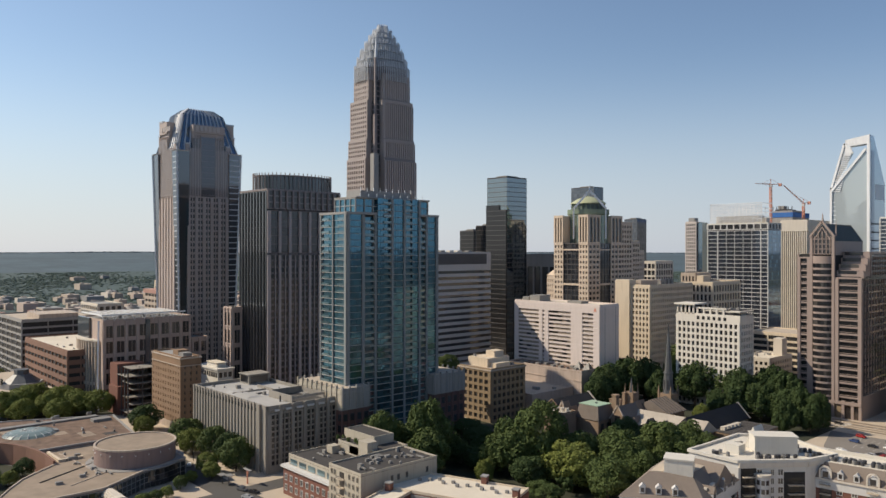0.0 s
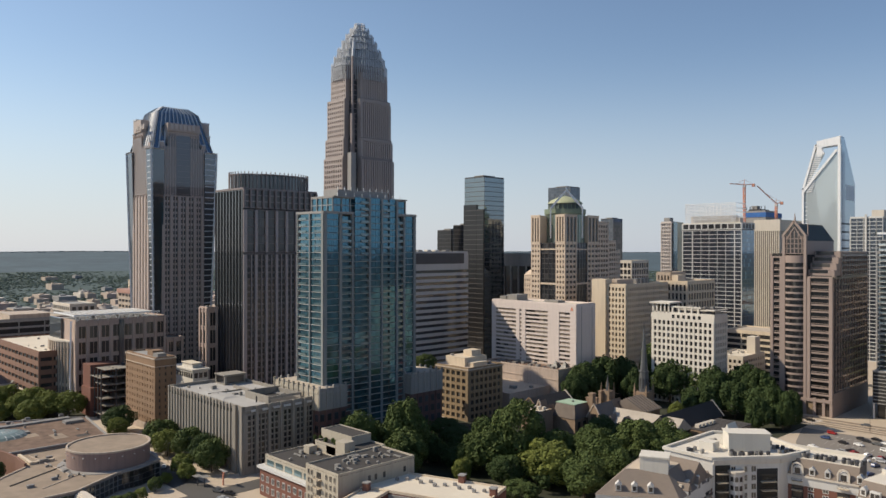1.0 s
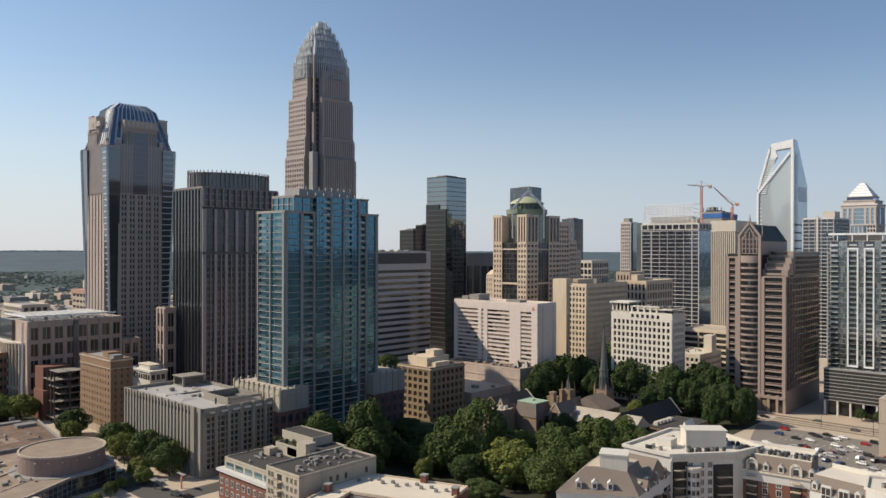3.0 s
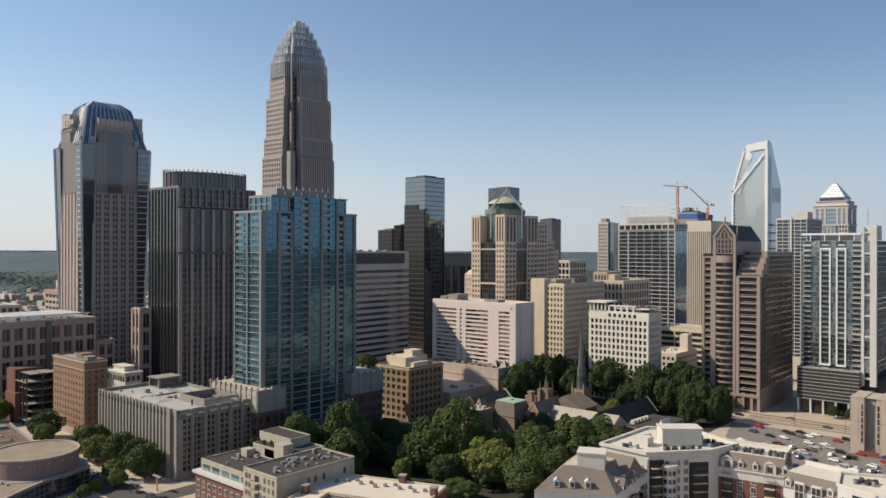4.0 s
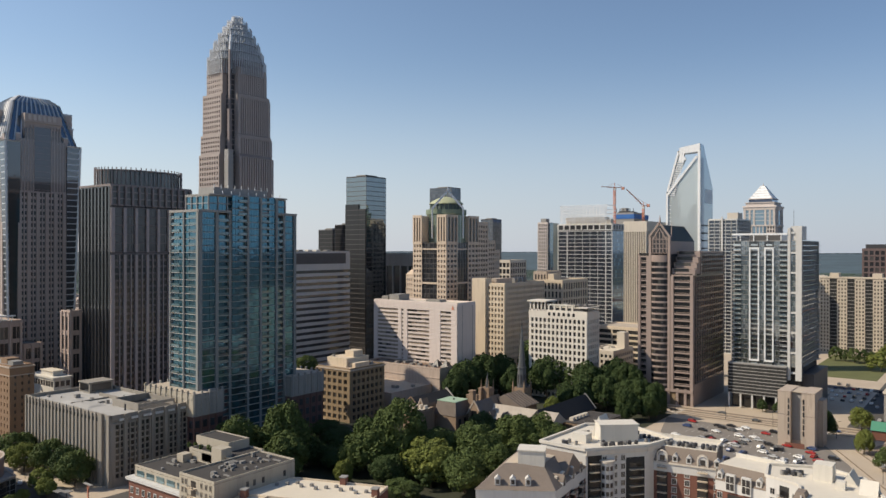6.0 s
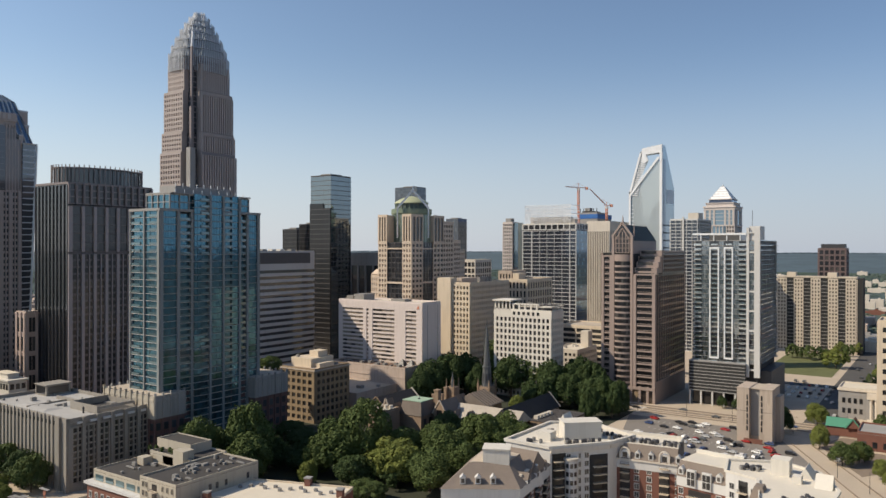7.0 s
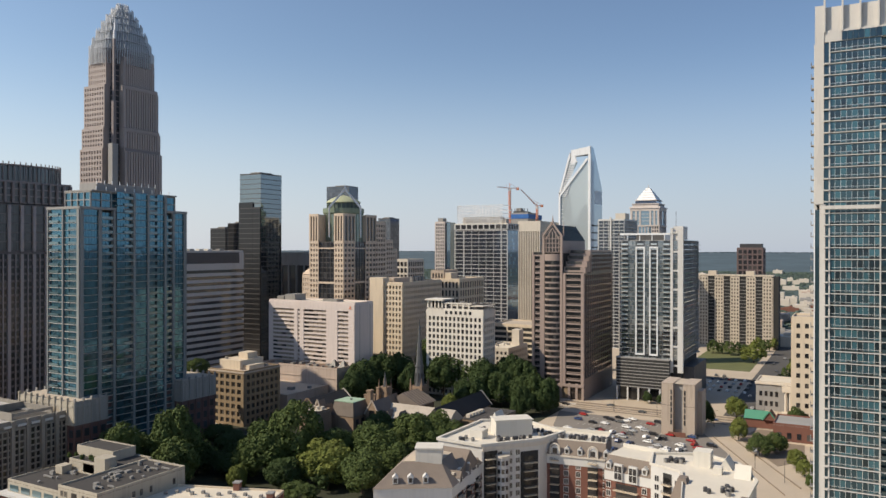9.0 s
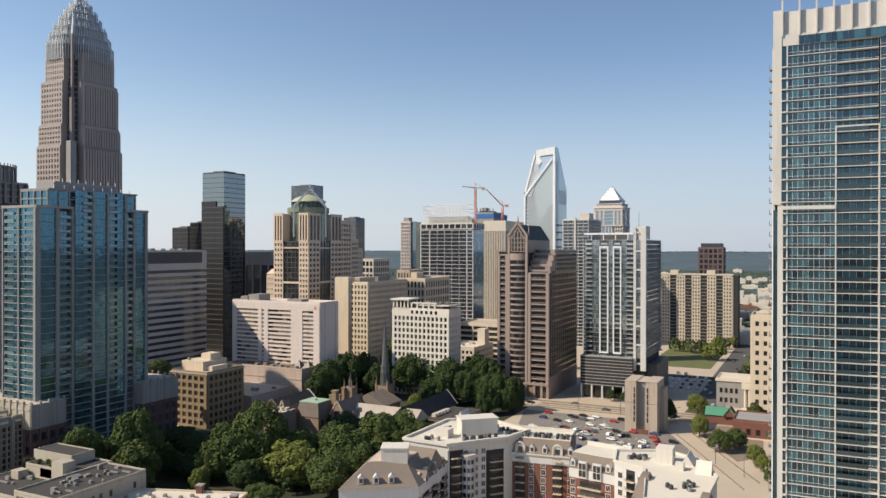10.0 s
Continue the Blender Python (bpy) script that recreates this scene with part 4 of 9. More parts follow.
# ---- the teal residential tower on its podium ----
def teal_tower():
    b = thing("teal_apartment_tower", -319, 209, 0, "teal glass apartment tower with grey concrete piers and balconies", "apartment tower")
    W, L, z0, z1 = 22.4, 59.0, 34.0, 117.0
    part("body", Shape().box(1.6, W - 1.2, 1.6, L - 1.2, 0, z1 - 0.3), CORE, b)
    n = 26
    h = (z1 - z0) / n
    # the long side: alternate glass bays, balcony bays and a bowed middle
    m, _ = side(W, L, "e")
    bays = [(0.0, 1.6, "pier"), (1.6, 9.0, "glass"), (9.0, 10.6, "pier"), (10.6, 16.6, "balcony"), (16.6, 18.0, "pier"), (18.0, 21.6, "glass"), (21.6, 26.4, "balcony"),
            (26.4, 27.6, "pier"), (27.6, 34.4, "glass"), (34.4, 35.4, "pier"), (35.4, 40.4, "balcony"), (40.4, 44.4, "glass"), (44.4, 45.6, "pier"), (45.6, 50.2, "balcony"), (50.2, 51.6, "pier"), (51.6, 57.4, "glass"), (57.4, 59.0, "pier")]
    bays_s = [(0.0, 0.7, "pier"), (0.7, 7.6, "balcony"), (7.6, 10.6, "glass"), (10.6, 11.3, "pier"), (11.3, 14.6, "glass"), (14.6, 20.8, "balcony"), (20.8, 22.4, "pier")]
    for s, layout in (("e", bays), ("s", bays_s), ("w", bays), ("n", bays_s)):
        m, wide = side(W, L, s)
        near = s in "se"
        for a, c, what in layout:
            mid = near and s == "e" and 17 < a < 45
            off = -1.2 if mid else 0.0
            top = z1 + 8 if mid else z1
            low = 4.0 if near and s == "e" and 10 < a < 51 else z0
            if what == "pier":
                part("pier", Shape().box(a, c, off - 0.5, 1.2, low, top), TEAL_CONCRETE, b, at=m)
                continue
            back = 0.25 if what == "glass" else 0.5 if s == "s" else 1.1
            rows = round((top - low) / h)
            count = max(2, round((c - a) / 1.6))
            row = Shape()
            for k in range(count):
                row.box(a + (c - a) * k / count + 0.05, a + (c - a) * (k + 1) / count - 0.05, off + back, off + back + 0.1, 0.35, h)
            slab = Shape().box(a, c, off - (0.15 if what == "glass" else 0.25), 1.5, -0.02, 0.15).mesh("floor_edge", STRIPE_GREY)
            rail = None
            if what == "balcony":
                r = Shape().box(a, c, off - 0.20, off - 0.14, 0.3, 1.3).box(a, c, off - 0.24, off - 0.1, 1.3, 1.38)
                rail = r.mesh("balcony_rail", GLASS_RAIL)
            if near:
                part("glazing", stack_rows(row, [low + h * j for j in range(rows)]), GLASS_TEAL, b, at=m, kind="stuff")
                for j in range(rows):
                    at = m @ Matrix.Translation((0, 0, low + h * j))
                    part("floor_edge", slab, None, b, at=at)
                    if rail:
                        part("balcony_rail", rail, None, b, at=at)
            else:
                part("window_sheet", Shape().box(a, c, back, back + 0.1, low, top), GLASS_TEAL, b, at=m)
    part("roof", Shape().box(0.2, W - 0.2, 0.2, L - 0.2, z1 - 0.2, z1 + 0.4), ROOF_GREY, b)
    rim = Shape()
    for x0, x1, y0, y1 in ((-0.5, W + 0.5, -0.5, 0.2), (-0.5, W + 0.5, L - 0.2, L + 0.5), (-0.5, 0.2, 0.2, L - 0.2), (W - 0.2, W + 0.5, 0.2, L - 0.2)):
        rim.box(x0, x1, y0, y1, z1 - 0.2, z1 + 1.0)
    part("parapet", rim, GREY_CONCRETE, b)
    # set-back top storeys
    part("upper_body", Shape().box(4.6, W - 1.2, 6.1, L - 7.1, z1, z1 + 7.9), CORE, b)
    for s in "sewn":
        m, wide = side(W - 4.4, L - 12, s)
        facade(b, Matrix.Translation((4, 5.5, 0)) @ m, wide, z1 + 0.4, z1 + 7.4, 2, 9 if s in "ew" else 4, GREY_CONCRETE, GLASS_TEAL, 0.4, 0.5, 0.15, panes=2)
    part("upper_roof", Shape().box(3.8, W + 0.6, 5.3, L - 6.3, z1 + 8.0, z1 + 8.6), GREY_CONCRETE, b)
    part("penthouse", Shape().box(8, W - 2.5, 10, 42, z1 + 8.6, z1 + 12), GREY_CONCRETE, b, "grey plant screen on the roof")
    post = Shape().box(-0.12, 0.12, -0.12, 0.12, 0, 1.8).mesh("roof_post", STEEL_WHITE)
    for i in range(9):
        part("roof_post", post, None, b, at=Matrix.Translation((W - 2.3, 10 + i * 4, z1 + 11.5)))
        part("roof_post", post, None, b, at=Matrix.Translation((W + 0.2, 8 + i * 5, z1 + 8.4)))
    return b


teal_tower()


def podium():
    b = thing("podium", -330, 202.8, 0, "grey panelled and red-brick podium with narrow windows under a tower", "podium")
    W, L, H = 38.4, 80.0, 34.0
    y1, y2, xm = 16.2, 58.0, 32.6
    part("body", Shape().box(0.3, W - 0.3, 0.3, y1 - 0.3, 0, H - 0.2), PODIUM_BRICK, b)
    part("body", Shape().box(0.3, xm, y1 - 0.3, y2 + 0.3, 0, H - 0.2), PODIUM_BRICK, b)
    part("body", Shape().box(0.3, W - 0.3, y2 + 0.3, L - 0.3, 0, H - 0.2), PODIUM_BRICK, b)
    # sunlight on the south run is put in as a paler wall colour
    runs = [(pose(0, 0, 0), W, LOFT_CREAM), (pose(W, 0, 0, 0, 0, 90), y1, PODIUM_PANEL), (pose(W, y2, 0, 0, 0, 90), L - y2, PODIUM_PANEL), (pose(W, y1, 0, 0, 0, 180), W - xm, PODIUM_PANEL),
            (pose(xm, y2, 0), W - xm, PODIUM_PANEL), (pose(W, L, 0, 0, 0, 180), W, PODIUM_PANEL), (pose(0, L, 0, 0, 0, 270), L, PODIUM_PANEL)]
    for m, wide, wall in runs:
        part("panel_band", Shape().box(-0.2, wide + 0.2, -0.3, 0.29, 24.5, H), wall, b, at=m)
        part("panel_ledge", Shape().box(-0.3, wide + 0.3, -0.6, 0.29, 23.9, 24.5), wall, b, at=m)
        n = max(1, round(wide / 4.2))
        for i in range(n):
            x = wide * (i + 0.5) / n
            part("pilaster", Shape().box(x - 2.1, x - 1.5, -0.75, 0.29, 24.5, H + 1.4), wall, b, at=m)
            part("panel_cap", Shape().box(x - 1.2, x + 1.8, -0.5, -0.2, 31.6, 32.6), wall, b, at=m)
            part("brick_pier", Shape().box(x - 2.1, x - 1.4, -0.3, 0.29, 0, 23.9), PODIUM_BRICK, b, at=m)
            for k in range(4):
                part("window", Shape().box(x - 0.9, x + 1.1, -0.05, 0.28, 3 + k * 5.2, 6.2 + k * 5.2), GLASS_TOWER, b, at=m)
    part("roof", Shape().box(0.3, xm, 0.3, L - 0.3, H - 0.2, H + 0.1), ROOF_TAN, b)
    part("roof", Shape().box(xm, W - 0.3, 0.3, y1 - 0.3, H - 0.2, H + 0.1), ROOF_TAN, b)
    part("roof", Shape().box(xm, W - 0.3, y2 + 0.3, L - 0.3, H - 0.2, H + 0.1), ROOF_TAN, b)
    return b


podium()


# Grey parking structure with ribbed front
def ribbed_garage():
    b = thing("ribbed_garage", -371.5, 166.5, 0, "grey-green concrete parking building with ribbed walls and flat roof", "parking garage")
    W, L, H = 75.0, 38.0, 29.5
    part("body", Shape().box(0.6, W - 0.6, 0.6, L - 0.6, 0, H - 1.2), GARAGE_CONCRETE, b)
    for s in "sewn":
        m, wide = side(W, L, s)
        if s in "sn":
            rib = Shape().box(0, 1.1, -0.55, 0.59, 0, H + 0.3).mesh("rib", GARAGE_CONCRETE)
            cap = Shape().prism([(-0.1, -0.6), (1.0, -0.6), (1.0, 0.5), (-0.1, 0.5)], H + 0.3, H + 1.0, [(0.3, -0.2), (0.6, -0.2), (0.6, 0.1), (0.3, 0.1)]).mesh("rib_cap", GARAGE_CONCRETE)
            nr = 22
            for i in range(nr):
                x = (wide - 9.0) * i / (nr - 1)
                part("rib", rib, None, b, at=m @ Matrix.Translation((x, 0, 0)))
                if i % 2 == 0:
                    part("rib_cap", cap, None, b, at=m @ Matrix.Translation((x, 0, 0)))
            part("slot_band", Shape().box(0.5, wide - 9, -0.02, 0.58, 0.0, H - 3), GARAGE_CONCRETE, b, at=m)
            # flat dark strip that paints the slot's shade
            part("slot_shade", Shape().box(0.5, wide - 9, -0.1, 0.55, H - 2.9, H - 1.3), CORE, b, at=m)
            part("corner_block", Shape().box(wide - 8.6, wide - 5.6, -0.9, 0.6, 0, H + 0.8), GARAGE_CONCRETE, b, at=m)
            part("corner_block", Shape().box(wide - 2.0, wide, -0.9, 0.6, 0, H + 0.8), GARAGE_CONCRETE, b, at=m)
            part("corner_panel", Shape().box(wide - 5.6, wide - 2.0, 0.3, 0.62, 0, H - 0.2), GARAGE_CONCRETE, b, at=m)
        else:
            facade(b, m, wide, 3, H - 3.5, 9, 15, GARAGE_CONCRETE, GLASS_DARK, 0.55, 0.65, 0.3, 0.1, s == "e", panes=1, end=2.0, band_mat=GARAGE_CONCRETE)
            for i in range(1, 6):
                part("deep_pier", Shape().box(wide * i / 6 - 0.7, wide * i / 6 + 0.7, -1.0, 0.5, 0, H + 0.6), GARAGE_CONCRETE, b, at=m)
            part("base", Shape().box(0, wide, -0.3, 0.6, 0, 3), GARAGE_CONCRETE, b, at=m)
            panel = Shape().box(0, 3.7, -0.75, -0.2, H - 1.9, H - 1.0).mesh("coping_panel", WHITE)
            for i in range(6):
                part("coping_panel", panel, None, b, "white panel on the parapet", at=m @ Matrix.Translation((3.5 + i * 5.6, 0, 0)))
    roof_slab(b, 0, W, 0, L, H - 0.9, GARAGE_ROOF, GARAGE_CONCRETE, 1.6, 0.6)
    # ramp wells with raised curbs
    part("well_curb", Shape().box(48, 69, 16, 16.7, H - 0.9, H + 2.4).box(48, 48.7, 16.7, 34, H - 0.9, H + 2.4).box(48.7, 69, 33.4, 34, H - 0.9, H + 2.0), GARAGE_CONCRETE, b, "raised concrete curb round the ramp well")
    # dark sheet on the roof that paints the sunken well's shade
    part("well_shade", Shape().box(48.7, 69, 16.7, 33.4, H - 0.9, H - 0.7), ROOF_DARK, b)
    part("well_lintel", Shape().box(68.4, 69, 16.7, 33.4, H + 1.0, H + 2.2), GARAGE_CONCRETE, b)
    part("ramp_wall", Shape().box(22, 47, 24, 24.6, H - 0.9, H + 0.6).box(30, 30.6, 6, 24, H - 0.9, H - 0.2), GARAGE_CONCRETE, b)
    part("ramp_ridge", Shape().prism([(20, 5), (46, 5), (46, 15), (20, 15)], H - 0.9, H - 0.3, [(24, 8), (44, 8), (44, 12), (24, 12)]), GARAGE_ROOF, b)
    roof_clutter(b, 4, 44, 4, 34, H - 0.9, 9, 31)
    part("vent_pipe", Shape().ring(62, 14, 0.4, H - 0.9, H + 1.8, 10), DARK_METAL, b)
    part("stair_house", Shape().box(3, 13, 24, 36, H - 0.9, H + 4), GARAGE_CONCRETE, b)
    part("stair_glass", Shape().box(13, 13.1, 25, 35, H, H + 3.5).box(4, 12, 23.9, 24, H, H + 3.5), GLASS_DARK, b)
    part("stair_roof", Shape().box(2.5, 13.5, 23.5, 36.5, H + 4, H + 4.4), GARAGE_CONCRETE, b)
    part("roof_panel", Shape().box(48, 56, 31, 35, H - 0.9, H - 0.2), EQUIP, b)
    return b


ribbed_garage()

# Old brown brick hotel
def brown_block():
    b = thing("brown_brick_block", -437.3, 170.5, 0, "old brown brick block with small windows and pale cornice", "apartment building")
    W, L, H = 39.6, 11.6, 39.9
    part("body", Shape().box(0.4, W - 0.4, 0.4, L - 0.4, 0, H - 0.3), BROWN_BRICK, b)
    for s in "sewn":
        m, wide = side(W, L, s)
        facade(b, m, wide, 4, H - 4, 9, 11 if s in "sn" else 3, BROWN_BRICK, GLASS_DARK, 2.5 if s in "sn" else 2.4, 1.8, 0.15, 0.15, s == "s", end=2.0)
        part("base", Shape().box(0, wide, -0.25, 0.39, 0, 4), TAN_CONCRETE, b, at=m)
        part("frieze", Shape().box(0, wide, -0.2, 0.39, H - 2.2, H), BROWN_BRICK, b, at=m)
        part("cornice", Shape().box(-0.3, wide + 0.3, -0.45, 0.3, H - 4.3, H - 3.9).box(-0.4, wide + 0.4, -0.55, 0.3, H - 0.3, H + 0.3), TAN_CONCRETE, b, at=m)
    roof_slab(b, 0.5, W - 0.5, 0.5, L - 0.5, H + 0.2, ROOF_GREY, BROWN_BRICK, 0.8)
    part("stair_house", Shape().box(20, 27, 4, 10, H, H + 3.0), BROWN_BRICK, b)
    part("stair_house", Shape().box(30, 36, 3, 8, H, H + 2.4), EQUIP, b)
    return b


brown_block()

# Buff office cube
c = simple_block("buff_office", -331, -298.4, 310.8, 340.2, 30.2, "buff brick office block with rows of grouped windows", "office building", BUFF_BRICK, GLASS_DARK, 7, 7, 7, ROOF_WHITE, pier=1.5, band=1.6, proud=0.3, split=True, panes=3, end=2.0)
part("cornice", Shape().box(-0.7, 33.3, -0.7, 30.1, 29.7, 30.4), TAN_CONCRETE, c)
part("penthouse", Shape().box(8, 24, 6, 25, 30.3, 35.5), CREAM, c)
part("penthouse", Shape().box(15, 22, 14, 22, 35.5, 39), CREAM, c)
part("penthouse_band", Shape().box(24, 29, 8, 20, 30.3, 33), CREAM, c)
for x, y in ((25, 22), (26, 24), (10, 8), (12, 20)):
    part("roof_unit", Shape().box(x, x + 1.4, y, y + 1.6, 30.3 if x > 24 else 35.5, 31.8 if x > 24 else 36.8), EQUIP, c)

# White slab hotel with strip windows
def slab_hotel():
    b = thing("slab_hotel", -366.5, 406.8, 0, "pinkish white slab hotel with long window strips", "hotel")
    W, L, H = 74.5, 21.0, 62.5
    part("body", Shape().box(0.6, W - 0.6, 0.6, L - 0.6, 0, H - 0.3), CORE, b)
    m, _ = side(W, L, "s")
    fl, zlow = 19, 4.0
    h = (H - 5 - zlow) / fl
    layout = [(0, 3.5, 0), (3.5, 23, 1), (23, 26, 0), (26, 28, 1), (28, 31.5, 0), (31.5, 51, 1), (51, 60.5, 0), (60.5, 69.5, 1), (69.5, 74.5, 0)]
    for a, c, open_ in layout:
        if not open_:
            part("wall_panel", Shape().box(a, c, -0.4, 0.59, 0, H), PINK_WHITE, b, at=m)
            continue
        row = Shape()
        n = max(1, round((c - a) / 3.6))
        for k in range(n):
            row.box(a + (c - a) * k / n + 0.15, a + (c - a) * (k + 1) / n - 0.15, 0.3, 0.4, 1.25, h)
        band = Shape().box(a, c, -0.25, 0.58, 0, 1.25).mesh("spandrel", PINK_WHITE)
        for j in range(fl):
            at = m @ Matrix.Translation((0, 0, zlow + j * h))
            part("spandrel", band, None, b, at=at)
        part("glazing", stack_rows(row, [zlow + j * h for j in range(fl)]), GLASS_HOTEL, b, at=m, kind="stuff")
        part("wall_panel", Shape().box(a, c, -0.3, 0.57, 0, zlow), PINK_WHITE, b, at=m)
        part("wall_panel", Shape().box(a, c, -0.38, 0.57, H - 5, H), PINK_WHITE, b, at=m)
    for s in "ewn":
        m, wide = side(W, L, s)
        part("end_wall", Shape().box(0, wide, -0.4, 0.59, 0, H - 0.1), PINK_WHITE, b, at=m)
    part("wall_joint", Shape().box(5, 5.4, -0.46, -0.38, 0, H - 1).box(17, 17.4, -0.46, -0.38, 0, H - 1), EQUIP, b, at=side(W, L, "e")[0])
    part("sign", Shape().prism([(69.9, -0.55), (72.3, -0.55), (72.3, -0.42), (69.9, -0.42)], H - 3.6, H - 1.2, [(70.9, -0.55), (71.3, -0.55), (71.3, -0.42), (70.9, -0.42)]), CRANE_RED, b, "small red sign shape")
    roof_slab(b, 0, W, 0, L, H, ROOF_WHITE, PINK_WHITE, 1.0)
    part("roof_plant", Shape().box(3, 9, 5, 14, H, H + 3), EQUIP, b)
    part("roof_plant", Shape().box(11, 20, 4, 16, H, H + 4.5), EQUIP, b)
    part("roof_plant", Shape().box(40, 52, 10, 18, H, H + 1.6), EQUIP, b)
    return b


slab_hotel()

# Low mall in front of the hotel
c = thing("low_mall", -358, 390, 0, "low tan-pink windowless block with gravel roof", "commercial building")
part("body", Shape().box(0, 64, 0, 16.4, 0, 20.6), MALL_PINK, c)
roof_slab(c, 0, 64, 0, 16.4, 21, ROOF_BROWN, MALL_PINK, 0.9)
for x, y in ((26, 8), (33, 11), (41, 5), (47, 10), (54, 4), (36, 3), (22, 4)):
    part("roof_unit", Shape().box(x, x + 2.4, y, y + 3, 21, 22.4), EQUIP, c)
for x in (16, 32, 48, 57):
    part("wall_seam", Shape().box(x, x + 0.2, -0.06, 0, 0, 19.5), TAN_CONCRETE, c)
part("wall_band", Shape().box(0, 64, -0.35, 0, 14.8, 15.4), MALL_PINK, c)
part("wall_vent", Shape().box(38, 44, -0.1, 0, 9, 10.2), DARK_METAL, c)
roof_clutter(c, 4, 50, 2, 13, 21, 12, 32)
for x in (50, 57.5):
    part("skylight", Shape().prism([(x, 9), (x + 6, 9), (x + 6, 15), (x, 15)], 21, 25.5, [(x + 2.9, 11.9), (x + 3.1, 11.9), (x + 3.1, 12.1), (x + 2.9, 12.1)]), DARK_METAL, c, "small dark pyramid skylight")
c = thing("low_annex", -346, 349, 0, "low cream annex with yellowish flat roof", "commercial building")
part("body", Shape().box(0, 46, 0, 40, 0, 10.2), MALL_PINK, c)
roof_slab(c, 0, 46, 0, 40, 10.6, ROOF_TAN, MALL_PINK, 0.7)
part("roof_unit", Shape().box(32, 36, 16, 19, 10.6, 12.4), EQUIP, c)
part("roof_unit", Shape().box(40, 42, 26, 28, 10.6, 12.0), EQUIP, c)

# Beige gridded office slab
c = simple_block("beige_grid_office", -315.2, -288.7, 461.3, 519, 74, "tall beige office slab with a deep window grid", "office building", CREAM, GLASS_DARK, 18, 9, 20, ROOF_TAN, pier=1.3, band=1.7, proud=0.6, split=True)
part("blank_end", Shape().box(-0.8, 11, -2.4, 6, 0, 78), CREAM, c, "plain cream end wall")
part("roof_house", Shape().box(4, 14, 8, 30, 74, 77.5), TAN_CONCRETE, c)
for y in (34, 39, 44, 49):
    part("roof_unit", Shape().box(8, 14, y, y + 3.2, 74, 77.4), EQUIP, c)

# White hotel with punched windows and roof pavilion
c = simple_block("white_hotel", -259, -216, 445.3, 463, 58, "white rendered hotel with square punched windows", "hotel", HOTEL_WHITE, GLASS_DARK, 13, 13, 5, ROOF_DARK, pier=1.35, band=1.45, proud=0.35, split=True, top_blank=3.2, end=1.6)
for i in range(5):
    part("pavilion_post", Shape().box(0.2 + i * 2.8, 1.2 + i * 2.8, 0, 1, 58, 64), HOTEL_WHITE, c)
    part("pavilion_post", Shape().box(0.2 + i * 2.8, 1.2 + i * 2.8, 12, 13, 58, 64), HOTEL_WHITE, c)
part("pavilion_roof", Shape().box(-1.2, 13.6, -1.2, 14.2, 64, 65.0), HOTEL_WHITE, c, "white flat pavilion roof")
part("roof_pergola", Shape().box(14, 42, 1.6, 3.4, 58, 60.4), LOUVRE_DARK, c)
part("pavilion_core", Shape().box(2, 11, 3, 11, 58, 64), CORE, c)
arch = Shape()
for i in range(5):
    arch.box(14 + i * 4.4, 15.2 + i * 4.4, 0.2, 1.2, 58, 62)
arch.box(13.6, 34, 0.1, 1.3, 62, 63)
part("roof_arcade", arch, HOTEL_WHITE, c)
part("roof_house", Shape().box(16, 40, 4, 15, 58, 61.6), HOTEL_WHITE, c)
part("roof_house_top", Shape().box(15.6, 42, 3.6, 15.4, 61.6, 62), ROOF_DARK, c)
part("roof_edge", Shape().box(36, 43.3, -0.3, 17.9, 61, 61.7), HOTEL_WHITE, c)
for k in range(6):
    part("roof_arch", Shape().box(14.6 + k * 3.6, 16.4 + k * 3.6, -0.42, -0.3, 55.2, 57.4), GLASS_DARK, c)
roof_clutter(c, 18, 38, 5, 13, 62, 12, 45)
